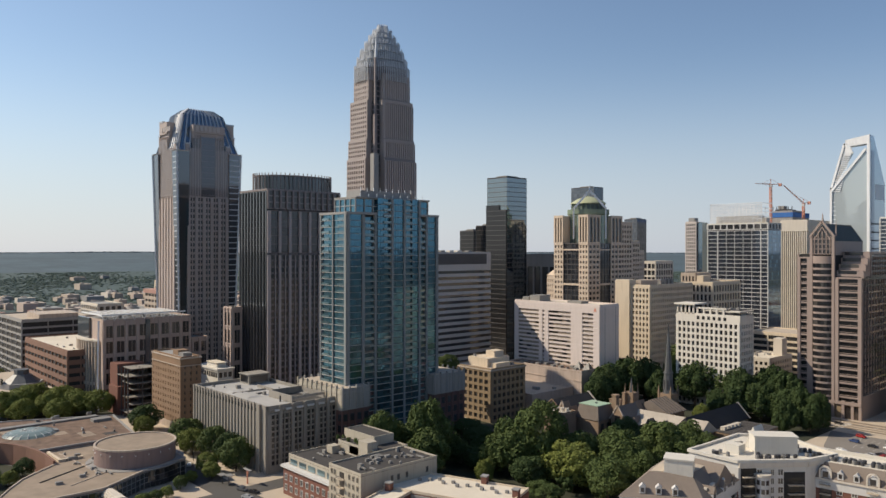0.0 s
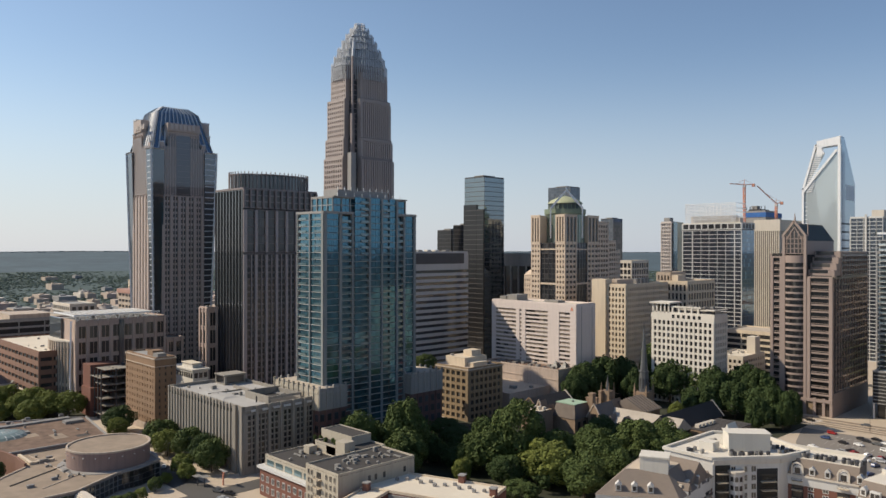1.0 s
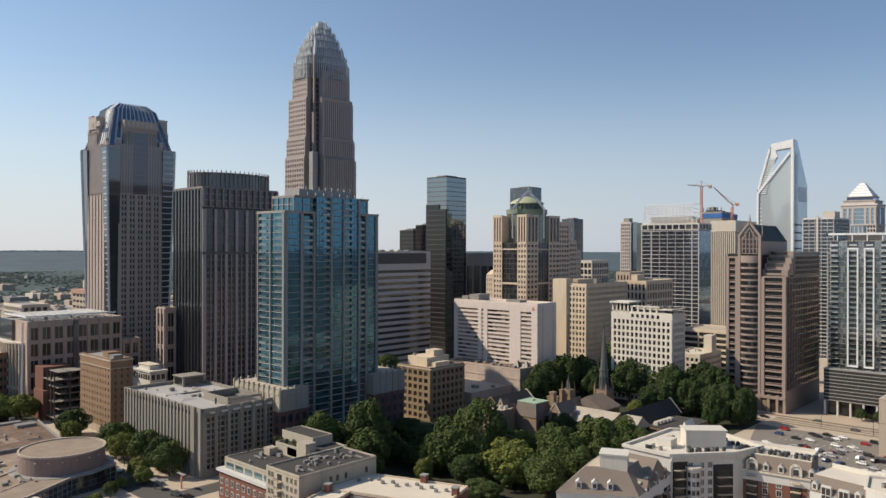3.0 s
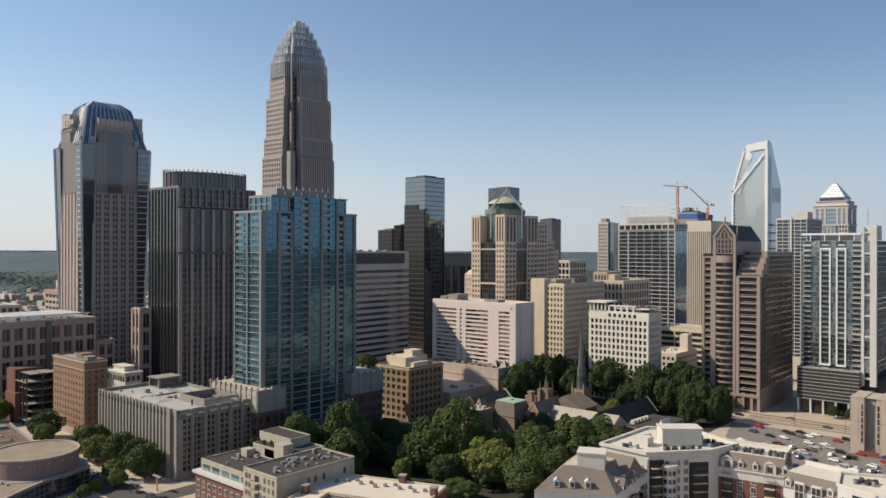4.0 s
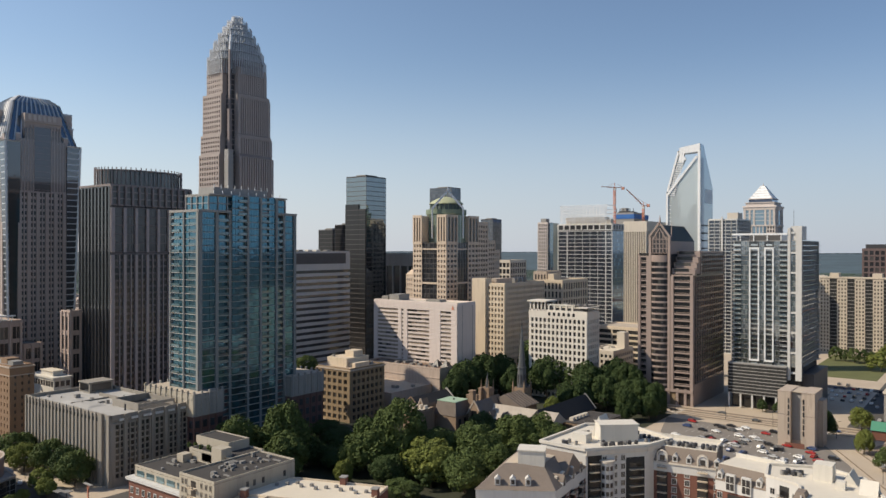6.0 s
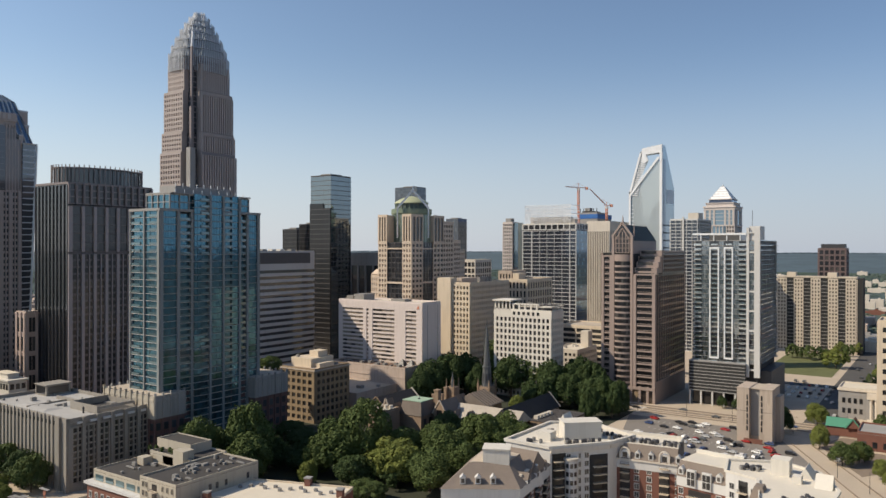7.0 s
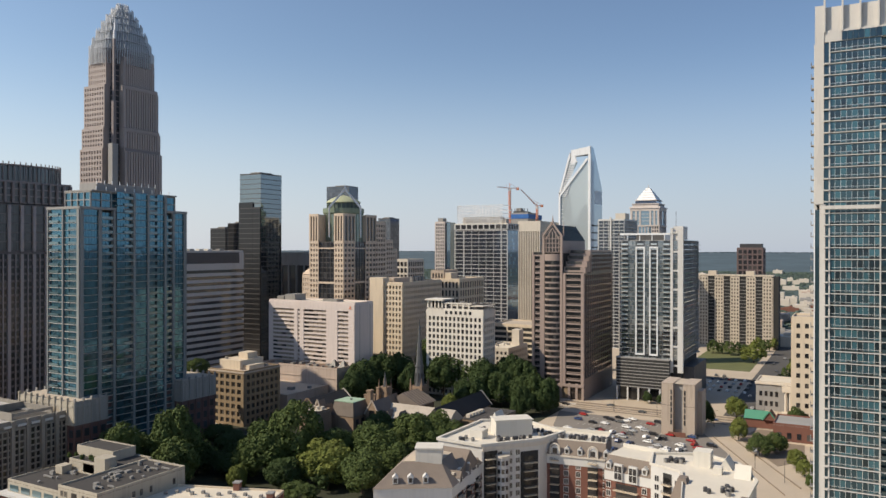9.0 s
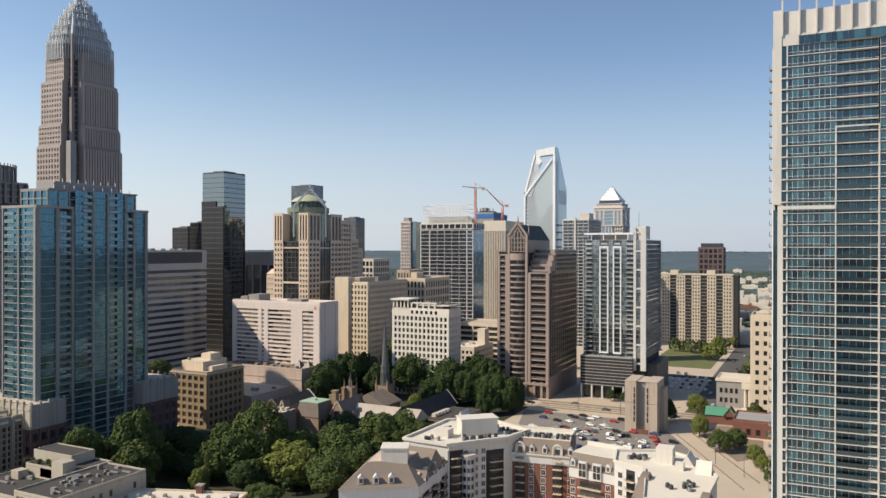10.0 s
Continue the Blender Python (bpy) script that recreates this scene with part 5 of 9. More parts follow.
# ---- the office towers further down the street ----
def banded_office():
    b = thing("banded_office", -403.5, 757, 0, "blue-grey glass office with thin white floor bands and roof lattice", "skyscraper")
    W, L, H = 66.0, 30.0, 127.0
    part("body", Shape().box(0.6, W - 0.6, 0.6, L - 0.6, 0, H - 0.3), CORE, b)
    m, _ = side(W, L, "s")
    facade(b, m, 12, 0, H - 8, 28, 1, WHITE, GLASS_NAVY, 0.7, 0.6, 0.5, 0.4, True, panes=4)
    facade(b, m, 46, 0, H - 8, 28, 5, WHITE, GLASS_NAVY, 0.25, 0.55, 0.0, 0.4, True, u0=12, panes=4)
    facade(b, m, 8, 0, H - 8, 28, 1, WHITE, GLASS_NAVY, 0.7, 0.6, 0.5, 0.4, True, u0=58, panes=3)
    for s in "ewn":
        m, wide = side(W, L, s)
        facade(b, m, wide, 0, H - 8, 28, 8, DARK_METAL, GLASS_BLUE, 0.15, 0.8, 0.0, 0.0, s == "e", back=0.05, band_mat=GLASS_TOWER)
    for s in "sewn":
        m, wide = side(W, L, s)
        facade(b, m, wide, H - 6.6, H - 1, 1, 9 if s in "sn" else 4, WHITE, GLASS_DARK, 1.0, 0.8, 0.6, 0.6, True)
    part("roof", Shape().box(0, W, 0, L, H - 0.2, H + 0.3), ROOF_WHITE, b)
    lat = Shape()
    z0, z1 = H + 0.3, H + 21
    for k in range(42):
        x = 2 + k * 1.36
        lat.box(x, x + 0.3, 2, 2.4, z0, z1)
        if k % 3 == 0:
            lat.box(x, x + 0.4, 26, 26.4, z0, z1 - 2)
    for k in range(11):
        z = z0 + 4 + k * 1.66
        lat.box(2, 59, 2, 2.3, z, z + 0.4)
    for z in (z0 + 6, z0 + 11, z0 + 15, z1 - 0.5):
        lat.box(2, 59, 26, 26.4, z, z + 0.5).box(2, 2.4, 2, 26, z, z + 0.5).box(58.5, 59, 2, 26, z, z + 0.5)
    part("roof_lattice", lat, STEEL_WHITE, b, "white steel screen on the roof")
    part("roof_plant", Shape().box(6, 52, 8, 22, z0, z0 + 8).box(54, 62, 4, 12, z0, z0 + 5), CREAM_WHITE, b)
    return b


banded_office()
c = simple_block("slim_residential", -435.7, -422.9, 768.5, 784.4, 129.7, "slim white residential tower with square windows", "apartment tower", PINK_STONE, GLASS_NAVY, 32, 5, 5, ROOF_GREY, pier=0.8, band=1.2, proud=0.5, split=False)
part("glass_wing", Shape().box(13.1, 19, 2, 15, 0, 129.7), GLASS_BLUE, c, "blue glass side wing")
part("roof_house", Shape().box(2, 9, 3, 11, 129.7, 135), GREY_CONCRETE, c)


def ribbed_tower():
    b = thing("ribbed_tower", -377, 879, 0, "cream tower with close upright ribs and plain top", "skyscraper")
    W, L, H = 29.3, 69.0, 133.0
    part("body", Shape().box(0.5, W - 0.5, 0.5, L - 0.5, 0, H), GLASS_DARK, b)
    for s in "sewn":
        m, wide = side(W, L, s)
        n = 13 if s in "sn" else 28
        rib = Shape().box(0, 1.2, -0.7, 0.5, 0, H - 12).mesh("rib", CREAM_WHITE)
        for i in range(n):
            part("rib", rib, None, b, at=m @ Matrix.Translation(((wide - 1.2) * i / (n - 1), 0, 0)))
        part("top_wall", Shape().box(-0.7, wide + 0.7, -0.75, 0.5, H - 12, H), CREAM_WHITE, b, at=m)
    roof_slab(b, 0, W, 0, L, H + 0.3, ROOF_GREY, CREAM_WHITE, 0.6)
    return b


ribbed_tower()


def tower_crane(x, y, z0, z1, tip, back, tilt, label):
    b = thing("tower_crane", x, y, 0, label, "crane")
    mast = Shape()
    n = round((z1 - z0) / 4)
    for i in range(n):
        a, c = z0 + (z1 - z0) * i / n, z0 + (z1 - z0) * (i + 1) / n
        mast.beam((-1.1, -1.1, a), (1.1, -1.1, c), 0.4).beam((1.1, 1.1, a), (-1.1, 1.1, c), 0.4)
    for i, j in ((-1, -1), (1, -1), (1, 1), (-1, 1)):
        mast.box(i * 1.1 - 0.3, i * 1.1 + 0.3, j * 1.1 - 0.3, j * 1.1 + 0.3, z0, z1)
    part("mast", mast, CRANE_RED, b)
    part("cab", Shape().box(-1.6, 1.6, -1.6, 1.6, z1 - 3, z1 - 0.5), WHITE, b)
    jib = Shape()
    t = Vector(tip)
    for k in (-0.7, 0.7):
        jib.beam((k, k, z1), (t.x + k * 0.3, t.y + k * 0.3, t.z), 0.45)
    jib.beam((0, 0, z1 + 1.4), (t.x, t.y, t.z + 0.5), 0.4)
    for i in range(9):
        f0, f1 = i / 9, (i + 1) / 9
        p, q = Vector((0, 0, z1)).lerp(t, f0), Vector((0, 0, z1 + 1.4)).lerp(t, f1)
        jib.beam(p, q, 0.25)
    part("jib", jib, CRANE_RED, b)
    bk = Vector(back)
    cj = Shape().beam((0, 0, z1 + 0.3), bk, 0.9)
    cj.box(bk.x - 1.6, bk.x + 1.6, bk.y - 1.6, bk.y + 1.6, bk.z - 3.0, bk.z + 0.6)
    cj.beam((0, 0, z1), (0, 0, z1 + tilt), 0.6).beam((0, 0, z1 + tilt), t * 0.6 + Vector((0, 0, z1)) * 0.4, 0.2).beam((0, 0, z1 + tilt), bk, 0.2)
    part("counter_jib", cj, CRANE_RED, b)
    return b


tower_crane(-419.7, 948.2, 0, 182, (-13, -14, 183.5), (8, 9, 183), 7, "orange tower crane with level jib over a rising tower")
tower_crane(-391.6, 978.8, 0, 158, (-17, -18, 181), (5, 5, 160), 6, "orange luffing crane with raised jib")
b = thing("tower_under_construction", -427, 967, 0, "concrete tower under construction wrapped in blue sheeting", "construction site")
part("body", Shape().box(0, 27, 0, 50, 0, 141), GREY_CONCRETE, b)
part("wrap", Shape().box(-0.5, 27.5, -0.5, 50.5, 141, 147), BLUE_WRAP, b, "blue safety sheeting")
for k in range(6):
    part("post", Shape().box(1 + k * 4.8, 1.8 + k * 4.8, 1, 1.8, 150, 155), DARK_METAL, b)
part("form_deck", Shape().box(1, 26, 1, 40, 147, 149.5), GREY_CONCRETE, b)
part("form_deck", Shape().box(3, 19, 4, 30, 149.5, 151.5), DARK_METAL, b)
part("core_wall", Shape().box(6, 13, 6, 16, 151.5, 156), GREY_CONCRETE, b)


# Granite tower with gable, rounded bay and stepped corner
def gabled_tower():
    b = thing("gabled_granite_tower", -193.2, 474.6, 0, "brown granite tower with pointed gable and rounded glass bay", "skyscraper")
    W, L, H = 36.4, 64.0, 97.5
    part("body", Shape().box(0.8, 21.5, 0.8, L - 0.8, 0, H - 0.3).box(21.5, W - 0.8, 0.8, L - 0.8, 0, 84).box(21.5, W - 0.8, 14, L - 0.8, 84, H - 0.3), CORE, b)
    m, _ = side(W, L, "s")
    n = 22
    facade(b, m, 7.4, 8, H - 3, n, 1, GABLE_GRANITE, GLASS_NEAR_BLACK, 1.3, 0.95, 0.7, 0.35, True, panes=4, end=1.7)
    facade(b, m, 14.6, 8, 82.5, 18, 1, GABLE_GRANITE, GLASS_NEAR_BLACK, 1.8, 0.95, 0.7, 0.35, True, u0=21.8, panes=5, end=2.0)
    rail = Shape().box(1.7, 6.2, -0.3, 0.4, 1.5, 1.75).mesh("window_rail", GABLE_GRANITE)
    rail_wide = Shape().box(23.8, 34.4, -0.3, 0.4, 1.5, 1.75).mesh("window_rail", GABLE_GRANITE)
    for j in range(22):
        part("window_rail", rail, None, b, at=m @ Matrix.Translation((0, 0, 8 + (H - 11) / 22 * j)))
        if j < 18:
            part("window_rail", rail_wide, None, b, at=m @ Matrix.Translation((0, 0, 8 + 74.5 / 18 * j)))
    # rounded bay
    cx, r = 14.4, 5.6
    h = (H - 8 - 6) / n
    gl, bd = Shape(), Shape()
    seg = 10
    for i in range(seg):
        a0, a1 = math.pi * (1 + i / seg), math.pi * (1 + (i + 1) / seg)
        p, q = (cx + r * math.cos(a0 + 0.02), 0.8 + r * 0.62 * math.sin(a0 + 0.02)), (cx + r * math.cos(a1 - 0.02), 0.8 + r * 0.62 * math.sin(a1 - 0.02))
        c = [(p[0], p[1]), (q[0], q[1]), (cx + (q[0] - cx) * 0.97, 0.8 + (q[1] - 0.8) * 0.97), (cx + (p[0] - cx) * 0.97, 0.8 + (p[1] - 0.8) * 0.97)]
        gl.prism(c, 1.2, h)
    arc = [(cx + (r + 0.25) * math.cos(math.pi * (1 + i / 14)), 0.8 + (r + 0.25) * 0.62 * math.sin(math.pi * (1 + i / 14))) for i in range(15)]
    bd.prism(arc, 0, 1.2)
    gl, bd = gl.mesh("bay_glazing", GLASS_DARK), bd.mesh("bay_band", GABLE_GRANITE)
    for j in range(n):
        part("bay_glazing", gl, None, b, at=Matrix.Translation((0, 0, 8 + h * j)), kind="stuff")
        part("bay_band", bd, None, b, at=Matrix.Translation((0, 0, 8 + h * j)))
    part("bay_drum", Shape().prism([(cx + (x - cx) * 0.9, 0.8 + (y - 0.8) * 0.9) for x, y in arc], 0, H - 2.5), CORE, b)
    part("bay_cap", Shape().prism(arc, H - 6, H - 1.5), GABLE_GRANITE, b)
    # gable with traceried window
    for x in (7.4, 20.0):
        part("gable_pier", Shape().box(x, x + 1.6, -0.9, 0.8, 0, 108), GABLE_GRANITE, b)
    part("gable_glass", Shape().prism([(9, -0.1), (20, -0.1), (20, 0.2), (9, 0.2)], 97, 108).prism([(9, -0.1), (20, -0.1), (20, 0.2), (9, 0.2)], 108, 115, [(14.4, -0.1), (14.6, -0.1), (14.6, 0.2), (14.4, 0.2)]), GLASS_DARK, b)
    tr = Shape()
    tr.beam((7.4, -0.5, 107.5), (14.5, -0.5, 117), 1.3).beam((21.6, -0.5, 107.5), (14.5, -0.5, 117), 1.3)
    tr.beam((10, -0.4, 106), (14.5, -0.4, 113.5), 0.6).beam((19, -0.4, 106), (14.5, -0.4, 113.5), 0.6)
    for x in (10, 12.2, 14.5, 16.8, 19):
        tr.box(x - 0.25, x + 0.25, -0.6, -0.1, 97, 108 if x in (10, 19) else 111)
    for z in (97, 100, 103, 106):
        tr.box(9, 20, -0.6, -0.1, z, z + 0.5)
    part("gable_tracery", tr, GABLE_GRANITE, b, "stone tracery in the gable", kind="stuff")
    part("finial", Shape().ring(14.5, 0.2, 0.8, 116.5, 122, 6, 0.1), GABLE_GRANITE, b)
    part("finial", Shape().ring(21.5, 2, 0.6, 108, 117, 6, 0.1), GABLE_GRANITE, b)
    # ridge roof behind the gable
    def gab(y0, y1, e0, e1, zr):
        return Shape().add([(e0, y0, 105), (e1, y0, 105), ((e0 + e1) / 2, y0, zr), (e0, y1, 105), (e1, y1, 105), ((e0 + e1) / 2, y1, zr)], [(0, 1, 2), (5, 4, 3), (0, 3, 4, 1), (1, 4, 5, 2), (2, 5, 3, 0)])
    part("ridge_roof", gab(0.9, 46, 7.2, 21.8, 115.5), RIDGE_GREEN, b, "dark green glass ridge roof")
    rib = Shape()
    for i in range(16):
        y = 2 + i * 2.9
        rib.beam((21.9, y, 105), (14.5, y, 115.7), 0.3)
    part("ridge_ribbing", rib, DARK_METAL, b, kind="stuff")
    part("ridge_base", Shape().box(7.3, 21.7, 0.9, 46, H - 1, 105), GABLE_GRANITE, b)
    # stepped terraces on the corner
    for k in range(4):
        z = 84 + k * 3.7
        part("terrace", Shape().box(22, W - 0.2, 1.5 + k * 3.4, 16, z, z + 3.6), GABLE_GRANITE, b)
        part("terrace_glass", Shape().box(23, W - 2, 1.4 + k * 3.4, 1.5 + k * 3.4, z + 1.4, z + 3.4), GLASS_DARK, b)
        part("terrace_edge", Shape().box(W - 3, W + 0.6, 0.8 + k * 3.4, 4.5 + k * 3.4, z - 1, z + 3.2), GABLE_GRANITE, b)
    m, _ = side(W, L, "e")
    facade(b, m, L, 14, 82, 17, 13, GABLE_GRANITE, GLASS_BRONZE, 0.5, 1.3, 0.25, 0.15, True, panes=2, end=1.5, band_mat=GLASS_BRONZE)
    facade(b, m, L - 14, 83.3, H - 2, 4, 11, GABLE_GRANITE, GLASS_BRONZE, 0.5, 1.3, 0.25, 0.15, True, panes=2, end=1.5, u0=14, band_mat=GLASS_BRONZE)
    part("east_base", Shape().box(0, L, -0.4, 0.79, 0, 13.9), GABLE_GRANITE, b, at=m)
    for s in "nw":
        m, wide = side(W, L, s)
        facade(b, m, wide, 8, H - 2, 22, 10, GABLE_GRANITE, GLASS_BRONZE, 0.8, 1.5, 0.3)
    roof_slab(b, 0.3, W - 0.3, 16, L - 0.3, H, ROOF_GREY, GABLE_GRANITE, 0.9)
    # entrance storeys
    m, _ = side(W, L, "s")
    for x in (0, 7.4, 20, 25.6, 30.8, 35):
        part("base_pier", Shape().box(x, x + 1.6, -1.1, 0.8, 0, 10.5), GABLE_GRANITE, b)
    part("base_band", Shape().box(-0.2, W + 0.2, -1.3, 0.8, 8.3, 10), GABLE_GRANITE, b)
    part("base_wall", Shape().box(0, W, -0.2, 0.7, 0, 8.2), BUFF_BRICK, b)
    part("entrance_glass", Shape().box(27.4, 30.6, -0.35, -0.2, 0, 7.5).box(32.5, 34.9, -0.35, -0.2, 0, 7.5), GLASS_BRONZE, b)
    part("small_gable", Shape().add([(-2, -2.5, 0), (6, -2.5, 0), (6, -2.5, 9), (2, -2.5, 14), (-2, -2.5, 9), (-2, 0, 0), (6, 0, 0), (6, 0, 9), (2, 0, 14), (-2, 0, 9)],
                                    [(0, 1, 2, 3, 4), (9, 8, 7, 6, 5), (0, 5, 6, 1), (1, 6, 7, 2), (2, 7, 8, 3), (3, 8, 9, 4), (4, 9, 5, 0)]), GABLE_GRANITE, b)
    return b


gabled_tower()


# Tower with a cut-away top and a white frame
def framed_tower():
    b = thing("framed_glass_tower", -344.5, 940, 0, "silver glass skyscraper with slanted top and white open frame", "skyscraper")
    W, L, LT = 42.0, 50.0, 13.0

    def far_y(z):
        return L - (L - LT) * max(0.0, min(1.0, (z - 178) / 52))

    cut = [(0, 0), (W - 1, 0), (W - 1, 205), (W - 5, 213), (0, 168)]
    n = len(cut)
    v = [(x, 0.4, z) for x, z in cut] + [(x, far_y(z) - 0.4, z) for x, z in cut]
    glass = Shape().add(v, [tuple(range(n)), tuple(reversed(range(n, 2 * n)))] + [(i, i + n, (i + 1) % n + n, (i + 1) % n) for i in range(n)])
    part("body", glass, GLASS_SILVER, b, "silver glass curtain wall")
    part("slant_beam", Shape().beam((W - 4, 0.2, 216), (0, 0.2, 168), 2.6), STEEL_WHITE, b, "white slanting beam")
    part("edge_beam", Shape().beam((0.3, 0.2, 0), (0.3, 0.2, 173), 2.4), STEEL_WHITE, b)
    part("edge_beam", Shape().beam((W - 1, 0.2, 0), (W - 1, 0.2, 222), 3.2), STEEL_WHITE, b)
    part("outer_beam", Shape().beam((0.3, 0.2, 171), (W - 27, 0.2, 224), 2.4), STEEL_WHITE, b)
    part("top_beam", Shape().beam((W - 27, 0.2, 224), (W - 18, 0.2, 212), 2.4), STEEL_WHITE, b)
    part("top_frame", Shape().add([(W - 26, -0.6, 220), (W, -0.6, 222), (W, -0.6, 232), (W - 26, -0.6, 228), (W - 26, LT, 220), (W, LT, 222), (W, LT, 231), (W - 26, LT, 227)],
                                  [(0, 1, 2, 3), (7, 6, 5, 4), (0, 4, 5, 1), (3, 2, 6, 7), (1, 5, 6, 2), (0, 3, 7, 4)]), STEEL_WHITE, b, "white box frame at the top")
    part("top_post", Shape().box(W - 26, W - 20, -0.6, 3, 210, 220.2), STEEL_WHITE, b)
    for i in range(22):
        t = (i + 0.7) / 22.8
        x, z = (W - 26) * t, 172 + 52 * t
        part("slat", Shape().box(x, x + 10 * (1 - t * 0.2), -0.3, 0.6, z - 5.7, z - 4.6), STEEL_WHITE, b)
    part("slat_backing", Shape().add([(0.5, 1.2, 169), (W - 18, 1.2, 211), (W - 26, 1.2, 223), (0.5, 1.2, 172), (0.5, 1.6, 169), (W - 18, 1.6, 211), (W - 26, 1.6, 223), (0.5, 1.6, 172)],
                                     [(0, 1, 2, 3), (7, 6, 5, 4), (0, 4, 5, 1), (1, 5, 6, 2), (2, 6, 7, 3), (3, 7, 4, 0)]), GLASS_SILVER, b)
    for i in range(30):
        part("floor_line", Shape().box(2, 2 + 7 - i * 0.15, 0.1, 0.36, 10 + i * 5, 10.9 + i * 5), STEEL_WHITE, b)
    m, _ = side(W, L, "e")
    z1 = 178
    sl = Shape().add([(W, 0, 0), (W, L, 0), (W, L, z1), (W, LT, 230), (W, 0, 231), (W + 0.3, 0, 0), (W + 0.3, L, 0), (W + 0.3, L, z1), (W + 0.3, LT, 230), (W + 0.3, 0, 231)],
                     [(5, 6, 7, 8, 9), (4, 3, 2, 1, 0), (1, 2, 7, 6), (2, 3, 8, 7), (3, 4, 9, 8)])
    part("tapered_side", sl, GLASS_CONDO, b, "blue-grey glass side")
    for k in range(14):
        z = 4 + k * 9.6
        part("side_band", Shape().box(1, L - 1, -0.5, -0.31, z, z + 1.6), DARK_METAL, b, at=m)
    part("side_panel", Shape().box(L * 0.35, L * 0.95, -0.5, -0.32, 158, 176), STEEL_WHITE, b, "pale panel on the side", at=m)
    part("side_recess", Shape().box(L * 0.1, L * 0.28, -0.5, -0.32, 30, 214), GLASS_TOWER, b, at=m)
    return b


framed_tower()

c = simple_block("white_grid_residential", -229, -202.5, 738, 786, 128, "white-banded blue glass residential tower", "apartment tower", WHITE, GLASS_NAVY, 38, 5, 9, ROOF_GREY, pier=0.3, band=0.6, proud=0.6)
part("roof_house", Shape().box(15, 25, 8, 24, 128, 135), CREAM_WHITE, c)
part("edge_frame", Shape().box(12, 13.6, -1.3, 0, 0, 131), WHITE, c)


def pyramid_tower():
    b = thing("pyramid_tower", -231, 868, 0, "pale pinkish stone tower with glazed loggia and white stepped pyramid top", "skyscraper")
    W, L, H = 33.0, 34.0, 146.0
    part("body", Shape().box(0.6, W - 0.6, 0.6, L - 0.6, 0, H), CORE, b)
    top = H - 21
    for s in "sewn":
        m, wide = side(W, L, s)
        facade(b, m, wide * 0.28, 0, top, 31, 3, PINK_STONE, GLASS_TOWER, 1.0, 1.3, 0.4)
        facade(b, m, wide * 0.28, 0, top, 31, 3, PINK_STONE, GLASS_TOWER, 1.0, 1.3, 0.4, u0=wide * 0.72)
        part("mid_glass", Shape().box(wide * 0.28, wide * 0.72, 0.2, 0.5, 0, top), GLASS_BLUE, b, at=m)
        for k in range(3):
            part("mid_pier", Shape().box(wide * (0.38 + 0.11 * k), wide * (0.38 + 0.11 * k) + 1.0, -0.3, 0.3, 0, top), PINK_STONE, b, at=m)
        # tall glazed loggia under the cornice
        part("loggia_ledge", Shape().box(-0.6, wide + 0.6, -0.9, 0.3, top, top + 1.6), PINK_STONE, b, at=m)
        part("loggia_glass", Shape().box(1.0, wide - 1.0, 0.1, 0.5, top + 1.6, H - 3), GLASS_BLUE, b, at=m)
        for k in range(6):
            u = wide * (0.005, 0.16, 0.30, 0.66, 0.80, 0.93)[k]
            part("loggia_pier", Shape().box(u, u + 2.0, -0.5, 0.3, top + 1.6, H - 3), PINK_STONE, b, at=m)
        for k in range(3):
            part("loggia_rail", Shape().box(1.0, wide - 1.0, -0.1, 0.15, top + 6 + 4 * k, top + 6.5 + 4 * k), PINK_STONE, b, at=m)
        part("loggia_beam", Shape().box(-0.2, wide + 0.2, -0.6, 0.3, H - 3, H), PINK_STONE, b, at=m)
    def sq(i):
        return [(i, i), (W - i, i), (W - i, L - i), (i, L - i)]
    part("cornice", Shape().prism(sq(-1.4), H, H + 1.6, sq(-0.8)), PINK_STONE, b)
    part("attic", Shape().prism(sq(1.6), H + 1.6, H + 4.6), PINK_STONE, b)
    part("attic_cornice", Shape().prism(sq(0.9), H + 4.6, H + 5.6), PINK_STONE, b)
    part("upper_attic", Shape().prism(sq(4.0), H + 5.6, H + 9.0, sq(4.6)), GLASS_TOWER, b)
    part("attic_cornice", Shape().prism(sq(3.6), H + 9.0, H + 9.9), PINK_STONE, b)
    tiers = ((4.9, 6.1), (6.9, 8.1), (8.9, 10.1), (10.9, 12.1), (12.8, 14.2))
    for k, (i0, i1) in enumerate(tiers):
        z = H + 9.9 + 2.95 * k
        part("pyramid_tier", Shape().prism(sq(i0), z, z + 2.6, sq(i1)), STEEL_WHITE, b, "white stepped pyramid tier")
        part("tier_ledge", Shape().prism(sq(i1 + 0.5), z + 2.6, z + 2.95), GREY_CONCRETE, b)
    for cx, cy in ((5, 5), (W - 5, 5), (W - 5, L - 5), (5, L - 5)):
        part("hip_rib", Shape().beam((cx, cy, H + 9.9), (W / 2 + (cx - W / 2) * 0.15, L / 2 + (cy - L / 2) * 0.15, H + 24.4), 0.7), WHITE, b)
    part("spike", Shape().ring(W / 2, L / 2, 0.9, H + 24.4, H + 28, 6, 0.1), WHITE, b)
    return b


pyramid_tower()


